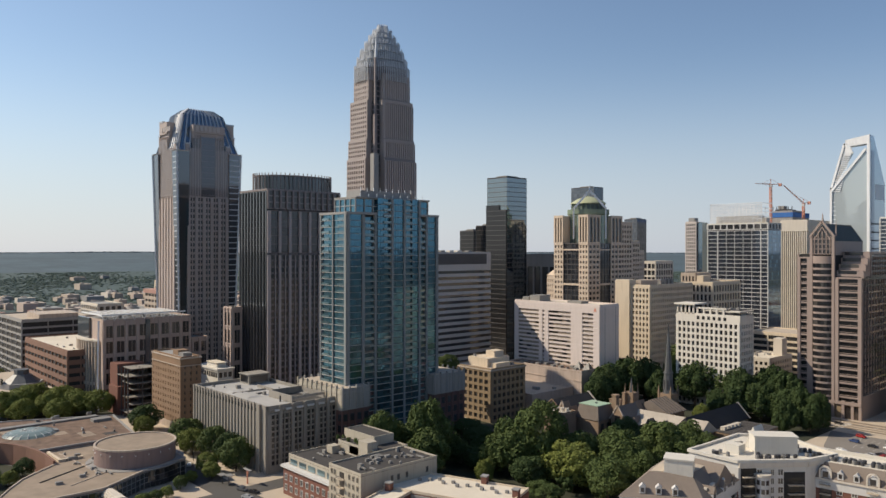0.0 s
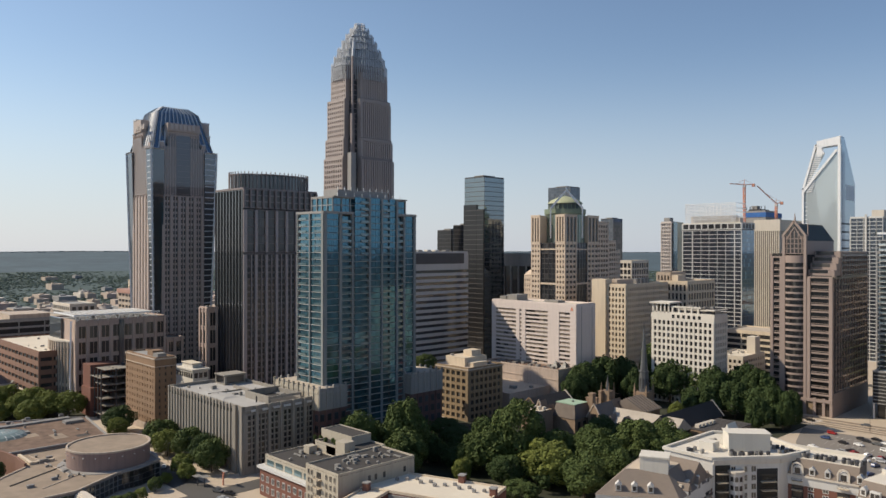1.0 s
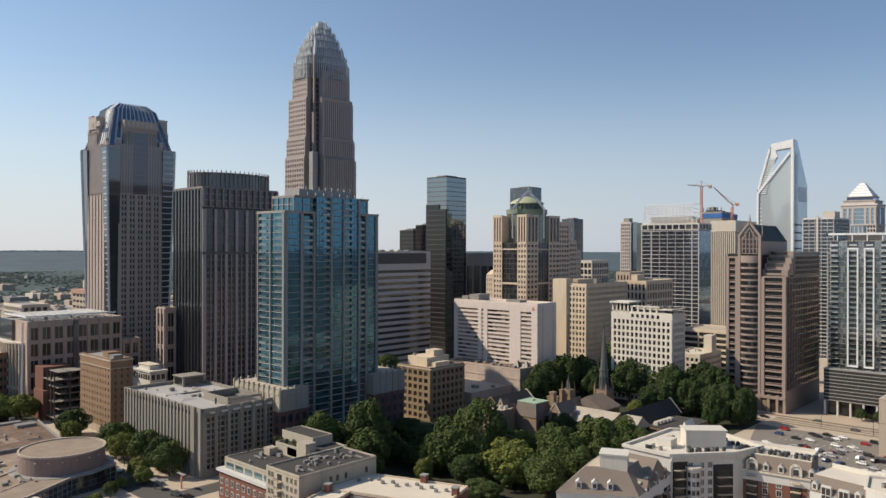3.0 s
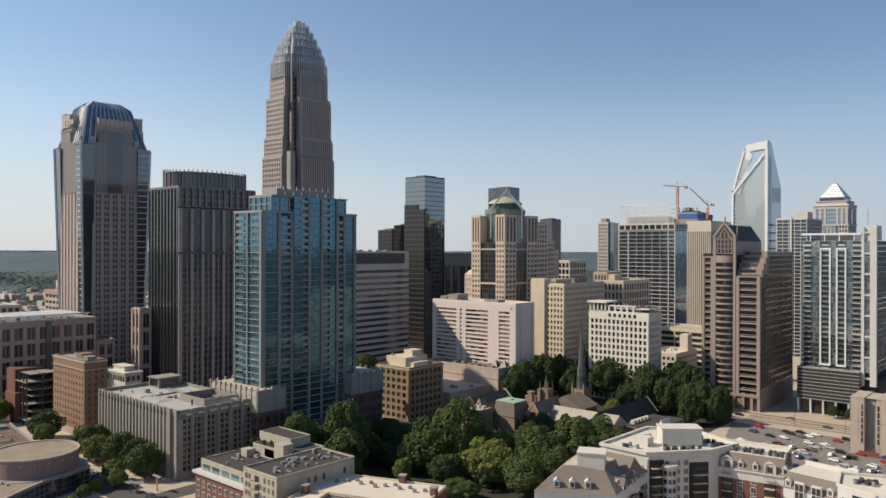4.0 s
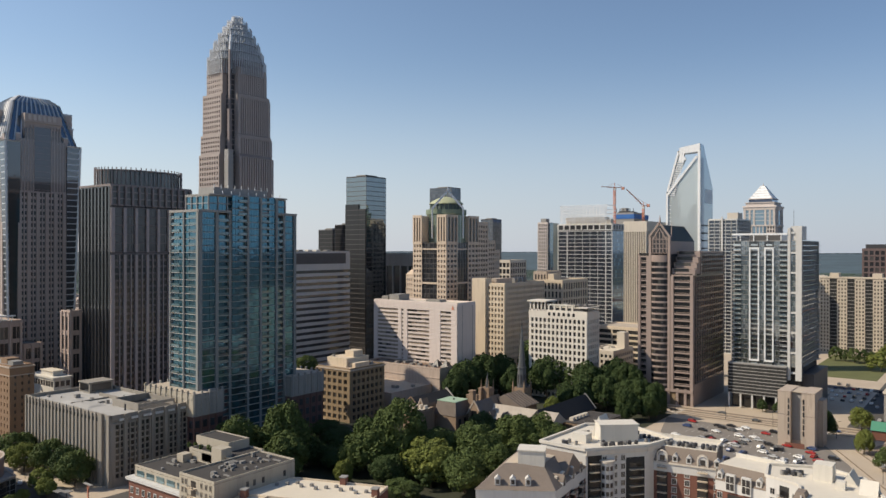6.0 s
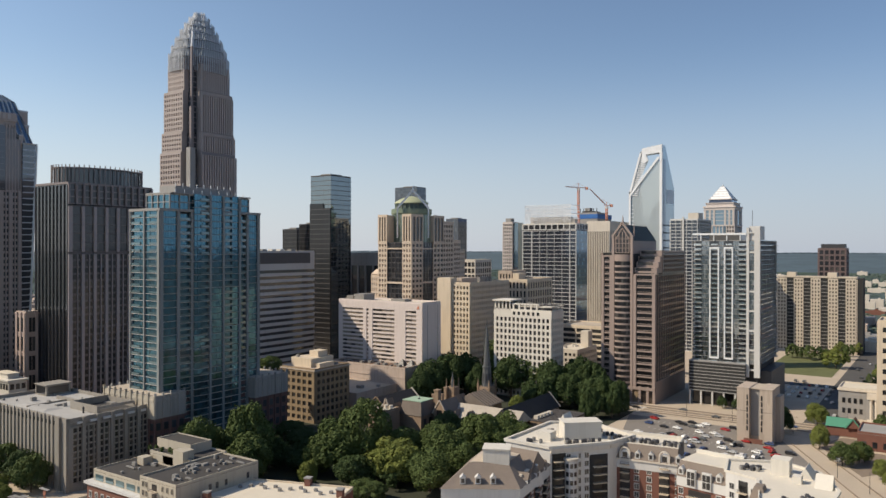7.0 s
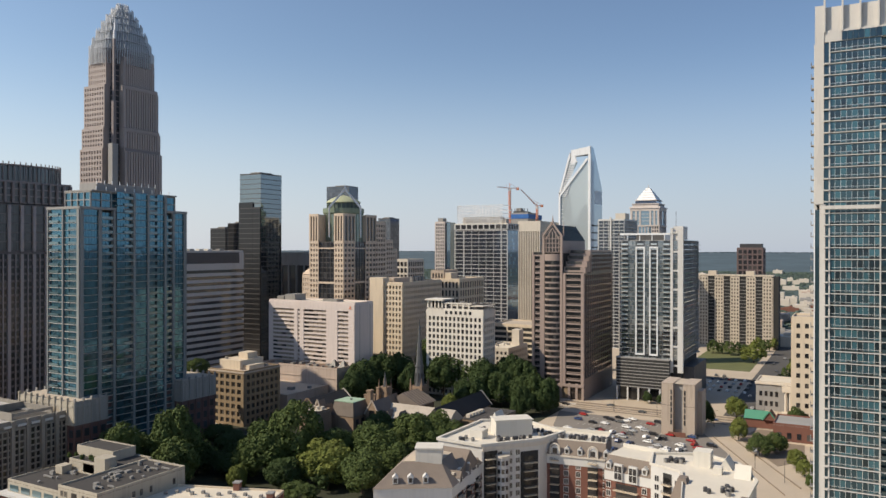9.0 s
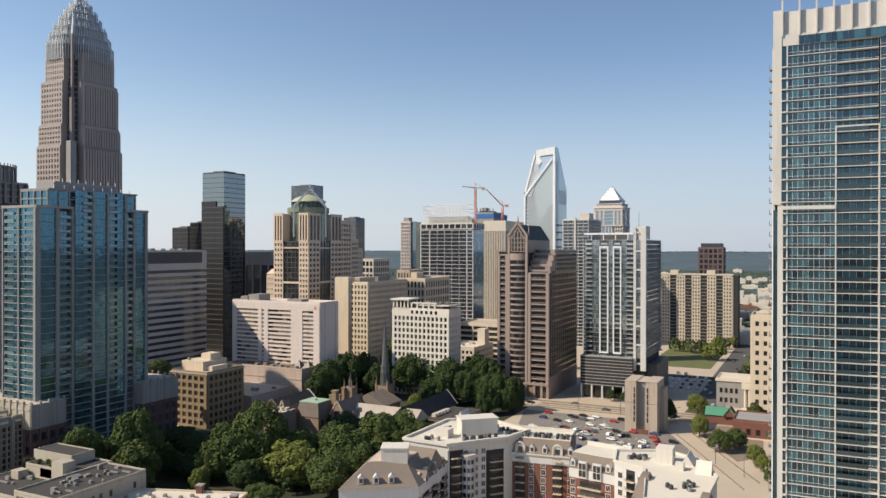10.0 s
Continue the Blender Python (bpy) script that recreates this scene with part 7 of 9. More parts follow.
def court_building():
    b = thing("court_apartments", 0, 0, 0, "red brick and white apartment building with mansard roofs round a court", "apartment building")
    FH = 3.05
    # brick wing
    p, q = (-106.9, 270.5), (-82.4, 273.9)
    m, wide = along(p, q)
    D = 17.0
    part("brick_wing", Shape().box(0, wide, 0, D, 0, 17.6), BRICK, b, at=m)
    part("white_storey", Shape().box(-0.1, wide + 0.1, -0.15, D, 17.6, 20.8), WHITE, b, at=m)
    part("cornice", Shape().box(-0.3, wide + 0.3, -0.6, 0, 20.6, 21.2), CREAM_WHITE, b, at=m)
    part("mansard", Shape().prism([(0, -0.3), (wide, -0.3), (wide, D), (0, D)], 21.2, 26.2, [(0, 3.0), (wide, 3.0), (wide, D), (0, D)]), SHINGLE, b, "brown shingle mansard", at=m)
    part("flat_roof", Shape().box(0, wide, 3.1, D, 25.9, 26.3), COURT_ROOF, b, at=m)
    part("back_parapet", Shape().box(0, wide, D - 0.4, D, 26.3, 27.6).box(wide - 0.4, wide, 3.2, D - 0.4, 26.3, 27.6), COURT_WHITE, b, at=m)
    stacks = [5.9, 20.3]
    for k in range(7):
        z = 0.8 + FH * k
        for x in (1.7, 10.2, 14.8, 25.0):
            window_unit(b, m, x, z + 0.4 if k < 6 else z + 0.1)
        for x in stacks:
            balcony_unit(b, m, x, z)
    for x in stacks[:2]:
        # flat dark panel on the wall paints the shade behind balconies
        part("shade_panel", Shape().box(x - 1.9, x + 1.9, -0.05, 0, 0, 20), CORE, b, at=m)
        dormer(b, m, x, 21.2, True)
        ring = Shape()
        line = [(math.cos(math.pi * i / 12), math.sin(math.pi * i / 12)) for i in range(13)]
        path = [(1.0, -1.37)] + line + [(-1.0, -1.37)]
        pts = [(x + q * c, y, 23.6 + (q * d if d > 0 else 1.75 * d)) for y in (-0.5, 0.0) for q in (1.5, 2.0) for c, d in path]
        n = len(path)
        for i in range(n - 1):
            ring.f += [(i, i + 1, n + i + 1, n + i), (2 * n + i, 3 * n + i, 3 * n + i + 1, 2 * n + i + 1), (n + i, n + i + 1, 3 * n + i + 1, 3 * n + i), (i + 1, i, 2 * n + i, 2 * n + i + 1)]
        ring.v = pts
        part("arch_surround", ring, CREAM_WHITE, b, "white arch round a tall dormer", at=m)
    for x in (1.8, 10.5, 15.4, 25.2):
        dormer(b, m, x, 21.6)
    # second brick wing, nearer, with tall bay windows
    p2, q2 = (-80.4, 267.2), (-63.1, 264.3)
    m2, wide2 = along(p2, q2)
    part("brick_wing", Shape().box(0, wide2, 0, 16, 0, 16), BRICK, b, at=m2)
    part("white_storey", Shape().box(-0.1, wide2 + 0.1, -0.15, 16, 16, 19.4), WHITE, b, at=m2)
    part("mansard", Shape().prism([(-0.2, -0.3), (wide2, -0.3), (wide2, 16), (-0.2, 16)], 19.4, 24.2, [(-0.2, 3.2), (wide2, 3.2), (wide2, 16), (-0.2, 16)]), SHINGLE, b, "brown shingle mansard", at=m2)
    part("flat_roof", Shape().box(0, wide2, 3.3, 16, 24.0, 24.4), COURT_ROOF, b, at=m2)
    part("back_parapet", Shape().box(0, wide2, 15.6, 16, 24.4, 25.8), COURT_WHITE, b, at=m2)
    for x in (5.6, 11.2):
        part("bay_window", Shape().box(x - 1.6, x + 1.6, -0.9, 0.2, 16.4, 22.4), WHITE, b, at=m2)
        part("bay_glass", Shape().box(x - 1.35, x + 1.35, -1.0, -0.88, 17, 21.8), GLASS_DARK, b, at=m2)
        part("bay_mullion", Shape().box(x - 0.07, x + 0.07, -1.06, -1.0, 17, 21.8).box(x - 1.35, x + 1.35, -1.06, -1.0, 19.3, 19.5), WHITE, b, at=m2)
    for x in (1.5, 15.2):
        dormer(b, m2, x, 20.0)
    for k in range(5):
        z = 0.8 + FH * k
        for x in (1.5, 15.2):
            window_unit(b, m2, x, z + 0.4)
        balcony_unit(b, m2, 8.4, z, 9.0)
    # white end block by the street
    end = [(-62.8, 263.2), (-51.8, 259), (-49.2, 248.5), (-45.4, 227.1), (-28.8, 235.4), (-28.3, 260.1), (-35.9, 278.1), (-48.8, 284.9), (-65.4, 277.5)]
    part("white_block", Shape().prism(end, 0, 24.4), WHITE, b)
    mid = (sum(v[0] for v in end) / len(end), sum(v[1] for v in end) / len(end))
    part("white_roof", Shape().prism([(mid[0] + (x - mid[0]) * 0.97, mid[1] + (y - mid[1]) * 0.97) for x, y in end], 24.4, 24.6), COURT_ROOF, b)
    rim = Shape().upstand(end, 24.45, 25.35, 0.9)
    part("parapet", rim, COURT_WHITE, b)
    part("roof_house", Shape().box(-49.5, -43.8, 268.1, 274.1, 24.5, 30.0), COURT_WHITE, b)
    part("roof_house", Shape().box(-42, -39.3, 262.4, 265.4, 24.6, 27.0), COURT_WHITE, b)
    part("corner_gable", gable_roof(-41.5, -36.8, 269.2, 277.2, 24.6, 28.2, "y"), COURT_WHITE, b)
    part("corner_gable", gable_roof(-35.3, -30.2, 260.6, 267.6, 24.6, 28.6, "x"), COURT_WHITE, b)
    for c in (end[2], end[4]):
        part("corner_mansard", Shape().prism([(c[0] - 3.6, c[1] - 4), (c[0] + 3.6, c[1] - 4), (c[0] + 3.6, c[1] + 5), (c[0] - 3.6, c[1] + 5)], 19, 26.2, [(c[0] - 1.2, c[1] - 1.5), (c[0] + 1.2, c[1] - 1.5), (c[0] + 1.2, c[1] + 2.5), (c[0] - 1.2, c[1] + 2.5)]), SHINGLE, b, "brown shingle slope")
    m3, w3 = along(end[0], end[1])
    for k in range(7):
        window_unit(b, m3, 2.4, 1.2 + FH * k)
        window_unit(b, m3, 10.0, 1.2 + FH * k, 1.0)
        balcony_unit(b, m3, 6.6, 0.9 + FH * k, 3.4)
    # painted balcony shade: a dark panel, the wall is not cut
    part("shade_panel", Shape().box(4.9, 8.3, -0.06, 0.01, 0, 23), CORE, b, at=m3)
    # white corner block with round bay
    corner = [(-139.5, 248.5), (-120.5, 247.5), (-114.0, 256.0), (-105.4, 266.4), (-101.2, 281.5), (-124.5, 293.5), (-138.2, 283.5)]
    part("white_block", Shape().prism(corner, 0, 26.8), WHITE, b)
    cen = (-122.5, 268.5)
    part("white_roof", Shape().prism([(cen[0] + (x - cen[0]) * 0.96, cen[1] + (y - cen[1]) * 0.96) for x, y in corner], 26.8, 27.0), COURT_ROOF, b)
    rim = Shape().upstand(corner, 26.85, 27.95, 1.1)
    part("parapet", rim, COURT_WHITE, b)
    cornice = Shape()
    for i in (1, 2, 3):
        cornice.beam((*corner[i], 26.2), (*corner[i + 1], 26.2), 1.6)
    part("cornice", cornice, CREAM_WHITE, b)
    part("roof_house", Shape().prism([(-121.5, 262), (-110.5, 271.5), (-115.5, 277.5), (-126.5, 268)], 26.9, 33.2), COURT_WHITE, b, "white plastered stair house")
    part("roof_house_coping", Shape().prism([(-121.6, 261.6), (-110.0, 271.6), (-115.4, 278), (-127.0, 268)], 33.2, 33.6), COURT_WHITE, b)
    part("roof_gable", gable_roof(-129, -122, 269, 276, 27, 35, "y"), COURT_WHITE, b)
    part("roof_house", Shape().box(-130.5, -125, 257, 262, 26.9, 30.2), COURT_WHITE, b)
    mA, wA = along(corner[1], corner[2])
    mB, wB = along(corner[2], corner[3])
    for k in range(8):
        z = 0.9 + FH * k
        window_unit(b, mA, 7.5, z + 0.3)
        balcony_unit(b, mA, 3.4, z, 4.2)
        window_unit(b, mB, 4.2, z + 0.3)
        window_unit(b, mB, 1.4, z + 0.3, 1.0)
        if k < 7:
            balcony_unit(b, mB, 9.4, z, 5.4)
    # dark panels put balcony shade onto the two corner walls
    part("shade_panel", Shape().box(0.8, 6.4, -0.06, 0.01, 0, 25), CORE, b, at=mA)
    part("shade_panel", Shape().box(5.4, 12.9, -0.06, 0.01, 0, 23.5), CORE, b, at=mB)
    bx, by = -115.0, 253.6
    part("round_bay", Shape().ring(bx, by, 2.3, 0, 22.6, 16), WHITE, b)
    part("round_bay_cap", Shape().ring(bx, by, 2.8, 22.6, 23.4, 16), CREAM_WHITE, b)
    pane = Shape().box(-0.55, 0.55, -0.1, 0.1, 0, 1.6).mesh("bay_pane", GLASS_DARK)
    for k in range(7):
        for ang in (-100, -60, -20):
            r = radians(ang)
            part("bay_pane", pane, None, b, at=pose(bx + 2.28 * math.cos(r), by + 2.28 * math.sin(r), 1.6 + FH * k, 0, 0, ang + 90))
    # left wing with shingle mansards
    wing = [(-138, 203), (-116.5, 217), (-120.5, 247.3), (-139.5, 248.3), (-148, 238.5)]
    wc = (-132.5, 231.5)
    part("wing_wall", Shape().prism(wing, 0, 21), BRICK, b)
    part("white_storey", Shape().prism([(wc[0] + (x - wc[0]) * 1.008, wc[1] + (y - wc[1]) * 1.008) for x, y in wing], 17.5, 21.3), WHITE, b)
    part("mansard", Shape().prism([(wc[0] + (x - wc[0]) * 1.03, wc[1] + (y - wc[1]) * 1.03) for x, y in wing], 21.3, 27.2, [(wc[0] + (x - wc[0]) * 0.5, wc[1] + (y - wc[1]) * 0.56) for x, y in wing]), SHINGLE, b, "brown shingle mansard")
    part("wing_roof", Shape().prism([(wc[0] + (x - wc[0]) * 0.49, wc[1] + (y - wc[1]) * 0.55) for x, y in wing], 27.2, 27.4), ROOF_TAN, b)
    part("roof_house", Shape().prism([(-131.5, 218.5), (-123.5, 222.5), (-126.5, 229), (-134.5, 225)], 24, 31.5), COURT_WHITE, b, "white plastered stair house")
    part("roof_house_coping", Shape().prism([(-131.6, 218.1), (-123.1, 222.3), (-126.4, 229.4), (-134.9, 225.2)], 31.5, 31.9), COURT_WHITE, b)
    part("cross_roof", gable_roof(-133, -119.5, 228, 244, 21.5, 28.8, "x"), SHINGLE, b, "brown shingle cross roof")
    part("cross_gable", gable_roof(-119.7, -118.6, 229, 239, 17, 25.0, "x"), WHITE, b)
    mw, ww = along(wing[0], wing[1])
    mm = Matrix.Translation((0.0, 0.0, 0)) @ mw
    for x in (7, 12, 17):
        dormer(b, mm @ Matrix.Translation((0, 1.0, 0)), x, 22.4)
    for k in range(6):
        for x in (3, 8, 13, 18, 23):
            window_unit(b, mw, x, 1.2 + FH * k)
    mw, ww = along(wing[1], wing[2])
    for k in range(6):
        for x in (3, 12, 21, 28):
            window_unit(b, mw, x, 1.2 + FH * k)
        for x in (7.5, 16.5, 25):
            balcony_unit(b, mw, x, 0.9 + FH * k, 4.0)
    for x in (7.5, 16.5, 25):
        # balcony shade laid on the wing wall as a dark panel
        part("shade_panel", Shape().box(x - 2.3, x + 2.3, -0.06, 0.01, 0, 20.5), CORE, b, at=mw)
        part("gable_dormer", gable_roof(x - 1.6, x + 1.6, -0.6, 4.0, 22.4, 24.6, "y"), SHINGLE, b, "small shingled gable dormer", at=mw)
        part("dormer_front", Shape().box(x - 1.4, x + 1.4, -0.45, 3.5, 20.6, 22.4), WHITE, b, at=mw)
        part("dormer_pane", Shape().box(x - 0.8, x + 0.8, -0.52, -0.44, 20.9, 22.2), GLASS_DARK, b, at=mw)
    for x in (6, 11, 24):
        part("skylight_box", Shape().box(x, x + 2.6, 1.6, 2.6, 23.3, 24.0), CREAM_WHITE, b, at=mw)
    return b


court_building()
mR, _ = along((-106.9, 270.5), (-82.4, 273.9))
rng = random.Random(4)


def cluster(cx, cy, z, count, sx, sy):
    for i in range(count):
        ac_unit(cx + rng.uniform(-sx, sx), cy + rng.uniform(-sy, sy), z, i)


for i in range(30):
    v = mR @ Vector((2.2 + i // 10 * 8.6 + (i % 5) * 1.35 + rng.uniform(-0.3, 0.3), 5.2 + (i // 5 % 2) * 2.2 + rng.uniform(-0.3, 0.3), 26.3))
    ac_unit(v.x, v.y, v.z, i)
# rows of condensers on the corner block and the end block
for x0, y0, x1, y1, z, count in ((-119.0, 256.5, -109.5, 267.5, 27.0, 9), (-108.5, 272.0, -104.5, 277.5, 27.0, 6), (-133.0, 266.0, -130.0, 272.0, 27.0, 4), (-60.0, 268.5, -53.0, 272.5, 24.6, 5)):
    for i in range(count):
        t = (i + 0.5) / count
        ac_unit(x0 + (x1 - x0) * t + rng.uniform(-0.5, 0.5), y0 + (y1 - y0) * t + rng.uniform(-0.6, 0.6), z, i)
cluster(-113, 279, 27.0, 9, 4, 3)
cluster(-129, 253, 27.0, 5, 3, 2)
cluster(-118, 259.5, 27.0, 6, 3, 1.5)
cluster(-56.6, 271.1, 24.6, 9, 3, 1.6)
cluster(-37.6, 245.2, 24.6, 12, 4, 4)

# ---- low blocks under the camera ----
shrub = Shape()
shrub_rng = random.Random(8)
for i in range(90):
    a, z, q = shrub_rng.uniform(0, 6.3), shrub_rng.uniform(-0.8, 0.9), shrub_rng.uniform(0.2, 1.0)
    x, y = q * math.cos(a) * (1 - abs(z) * 0.5), q * math.sin(a) * (1 - abs(z) * 0.5)
    shrub.beam((x - 0.15, y, z), (x + 0.15, y + shrub_rng.uniform(-0.2, 0.2), z + shrub_rng.uniform(-0.1, 0.2)), 0.22)
SMALL_SHRUB = shrub.mesh("planter_shrub", LEAVES[0])


def loft_building():
    b = thing("loft_building", -270, 159, 0, "cream loft building on red brick storeys with dark felt roofs", "apartment building", turn=0)
    # brick front part
    part("brick_storey", Shape().box(0, 36, 0, 18, 0, 11), BRICK, b)
    part("cornice", Shape().box(-0.9, 36.2, -0.9, 18, 11, 12), WHITE, b)
    part("top_storey", Shape().box(1.6, 36, 1.6, 20, 12, 15.6), LOFT_CREAM, b)
    for k in range(5):
        part("green_window", Shape().box(3 + k * 6.6, 8 + k * 6.6, 1.48, 1.62, 12.4, 14.6), GLASS_RAIL, b, "green-tinted window strip")
    roof_slab(b, 1.6, 36, 1.6, 20, 16, ROOF_DARK, LOFT_CREAM, 0.5, 0.35)
    m = pose(0, 0, 0)
    for k in range(9):
        for z in (2.0, 6.2):
            window_unit(b, m, 2.2 + k * 3.9, z, 1.6, 2.2)
    # white wing with balconies
    part("white_wing", Shape().box(18, 56, 20, 34, 0, 19.6).box(36, 56, -2, 20, 0, 19.6), LOFT_CREAM, b)
    roof_slab(b, 36, 56, -2, 34, 20, ROOF_DARK, LOFT_CREAM, 0.6, 0.35)
    roof_slab(b, 10, 36, 20, 36, 20, ROOF_DARK, LOFT_CREAM, 0.6, 0.35, name="back_roof")
    part("back_wing", Shape().box(10, 36, 20, 36, 0, 19.6), LOFT_CREAM, b)
    part("stair_house", Shape().box(27, 33, 18, 23, 16, 23.6), LOFT_CREAM, b)
    part("stair_house", Shape().box(9, 13, 15, 19, 16, 19), LOFT_CREAM, b)
    part("penthouse", Shape().box(6, 27, 26, 36, 19, 23), LOFT_CREAM, b)
    roof_slab(b, 6, 27, 26, 36, 23.3, ROOF_DARK, LOFT_CREAM, 0.4, 0.3, name="penthouse_roof")
    m = pose(36, -2, 0)
    for k in range(6):
        for x in (2, 4, 13, 15.5, 18):
            window_unit(b, m, x, 1.6 + k * 3.1, 1.1, 1.8, LOFT_CREAM)
        balcony_unit(b, m, 8.3, 1.0 + k * 3.1, 3.6)
    m = pose(56, -2, 0, 0, 0, 90)
    for x in (14, 17, 21, 31):
        window_unit(b, m, x, 15.5, 0.8, 1.7, DARK_METAL)
    for x, y in ((42, 10), (44, 12), (46, 9), (47.5, 11), (45, 14), (43, 20), (46, 21), (48, 24), (44, 26), (50, 15), (40, 14)):
        part("roof_unit", Shape().box(x, x + 1.0, y, y + 1.0, 20, 20.9), EQUIP, b)
    roof_clutter(b, 38, 54, 0, 32, 20, 14, 35)
    roof_clutter(b, 3, 34, 3, 17, 16, 8, 36)
    for x, y in ((7, 22), (9, 23.5), (14, 22.5), (17, 24), (20, 23)):
        part("planter_shrub", SMALL_SHRUB, None, b, "green potted shrub", at=Matrix.Translation((x, y, 20.7)))
    for x in (39, 40.2, 41.4):
        part("roof_duct", Shape().box(x, x + 0.9, 15, 19, 20, 20.7), EQUIP, b)
    return b


loft_building()


def cream_roof_building():
    b = thing("cream_roof_block", -213, 163, 0, "low brick block with bright cream flat roof and brick chimneys", "apartment building", turn=20)
    part("body", Shape().box(0, 48, 4, 26, 0, 13.4), BRICK, b)
    part("front_wing", Shape().box(2, 12, -12, 4, 0, 13.4).box(30, 48, -12, 4, 0, 13.4), BRICK, b)
    roof_slab(b, 0, 48, 4, 26, 14, ROOF_WHITE, CREAM, 0.6, 0.5)
    roof_slab(b, 2, 12, -12, 4, 13.9, ROOF_WHITE, CREAM, 0.6, 0.5, name="wing_roof")
    roof_slab(b, 30, 48, -12, 4, 13.9, ROOF_WHITE, CREAM, 0.6, 0.5, name="wing_roof")
    part("court_wall", Shape().box(12.1, 29.9, 3.6, 4, 0, 13.2), GREY_CONCRETE, b)
    for x, y in ((3, 1), (30, 24), (46, 15)):
        part("chimney", Shape().box(x, x + 2.2, y, y + 2.2, 13.5, 16.6), BRICK, b)
        part("chimney_cap", Shape().box(x - 0.2, x + 2.4, y - 0.2, y + 2.4, 16.6, 17), GREY_CONCRETE, b)
    for i in range(12):
        part("roof_unit", Shape().box(8 + i * 3.1, 9.1 + i * 3.1, 16 + (i * 7) % 5, 17.1 + (i * 7) % 5, 14, 15), EQUIP, b)
    m = pose(12, 4, 0)
    for k in range(4):
        window_unit(b, m, 3 + k * 4, 9.0, 1.8, 2.0)
    return b


cream_roof_building()


# ---- the brown-roofed arts centre with its drum ----
def arts_centre():
    b = thing("arts_centre", 0, 0, 0, "low arts centre with brown roof terrace and round brick drum", "museum")
    arc = [(-402, 75.5), (-397, 83.7), (-389, 88.4), (-380, 91.5), (-371, 93.3)]
    far = [(-480, 40), (-403, 40)] + arc + [(-371, 136.5), (-423, 143.5), (-445, 95)]
    part("terrace_block", Shape().prism(far, 0, 8.8), DRUM_WALL, b)
    part("terrace_roof", Shape().prism([(x * 0.996 - 1.7, 95 + (y - 95) * 0.985) for x, y in far], 8.8, 9.0), ROOF_BROWN, b, "stained brown flat roof")
    rim = Shape().upstand(far, 8.70, 9.50, 0.8)
    part("parapet", rim, GREY_CONCRETE, b)
    part("roof_strip", Shape().box(-428, -424, 76, 136, 9.0, 9.9).box(-418, -412, 130, 139, 9.0, 10.4).box(-408, -404, 104, 111, 9, 10.0), EQUIP, b)
    dome = Shape()
    for k, (r0, z0, r1, z1) in enumerate(((12, 9.0, 10.5, 10.0), (10.5, 10.0, 7, 10.9), (7, 10.9, 2, 11.4))):
        dome.ring(-408, 99, r0, z0, z1, 20, r1)
    part("glass_canopy", dome, SKYLIGHT_GREEN, b, "pale green faceted skylight")
    bars = Shape()
    for k in range(20):
        q = 2 * math.pi * k / 20
        bars.beam((-408 + 12 * math.cos(q), 99 + 12 * math.sin(q), 9.2), (-408 + 10.5 * math.cos(q), 99 + 10.5 * math.sin(q), 10.1), 0.25)
        bars.beam((-408 + 10.5 * math.cos(q), 99 + 10.5 * math.sin(q), 10.1), (-408 + 2 * math.cos(q), 99 + 2 * math.sin(q), 11.45), 0.25)
    part("canopy_ribbing", bars, WHITE, b, kind="stuff")
    # curved red wall of the sunken court
    edge = arc + [(-361, 94.4), (-347.5, 94.2)]
    wall = Shape().prism(edge + [(x + 0.2, y - 1.0) for x, y in reversed(edge)], 0, 9.6)
    wall.f = [tuple(reversed(f)) for f in wall.f]
    part("court_wall", wall, COURT_BRICK, b, "curved red brick court wall")
    for k in range(7):
        x, y = -440 + k * 9.0, 70 + k * 9.3
        part("roof_patch", Shape().box(x, x + 5 + k % 3 * 3, y, y + 6, 9.0, 9.02), ROOF_DARK if k % 3 == 0 else ROOF_ARTS, b, "repaired roofing patch")
    roof_clutter(b, -438, -376, 98, 134, 9.0, 14, 33)
    # near wing
    near = [(-371, 93.3), (-361, 94.4), (-347.5, 94.2), (-339, 84.1), (-332.7, 77.7), (-322.1, 70.6), (-309.6, 63.5), (-300, 50), (-300, 98), (-313.0, 118.5), (-319.5, 139), (-349, 141), (-371, 131)]
    part("near_block", Shape().prism(near, 0, 7.6), DRUM_WALL, b)
    part("near_roof", Shape().prism([(-335 + (x + 335) * 0.985, 100 + (y - 100) * 0.985) for x, y in near], 7.6, 7.8), ROOF_ARTS, b)
    rim = Shape().upstand(near, 7.55, 8.25, 0.7)
    part("parapet", rim, TAN_CONCRETE, b)
    for x, y, s in ((-352, 100, 2.4), (-346, 108, 1.6), (-318, 86, 1.6), (-322, 96, 1.4), (-356, 104, 1.5)):
        part("roof_unit", Shape().box(x, x + s, y, y + s * 1.6, 7.8, 8.9), EQUIP, b)
    part("roof_upstand", Shape().box(-368, -350, 96, 97.2, 7.8, 8.9), CREAM, b)
    part("roof_upstand", Shape().box(-351, -349.8, 97.2, 106, 7.8, 8.9), CREAM, b)
    part("roof_seam", Shape().beam((-366, 100, 7.85), (-322, 104, 7.85), 0.5), TAN_CONCRETE, b)
    part("roof_seam", Shape().beam((-352, 128, 7.85), (-324, 82, 7.85), 0.5), ROOF_DARK, b)
    part("roof_seam", Shape().beam((-340, 138, 7.85), (-312, 90, 7.85), 0.4), TAN_CONCRETE, b)
    roof_clutter(b, -364, -318, 98, 112, 7.8, 16, 34)
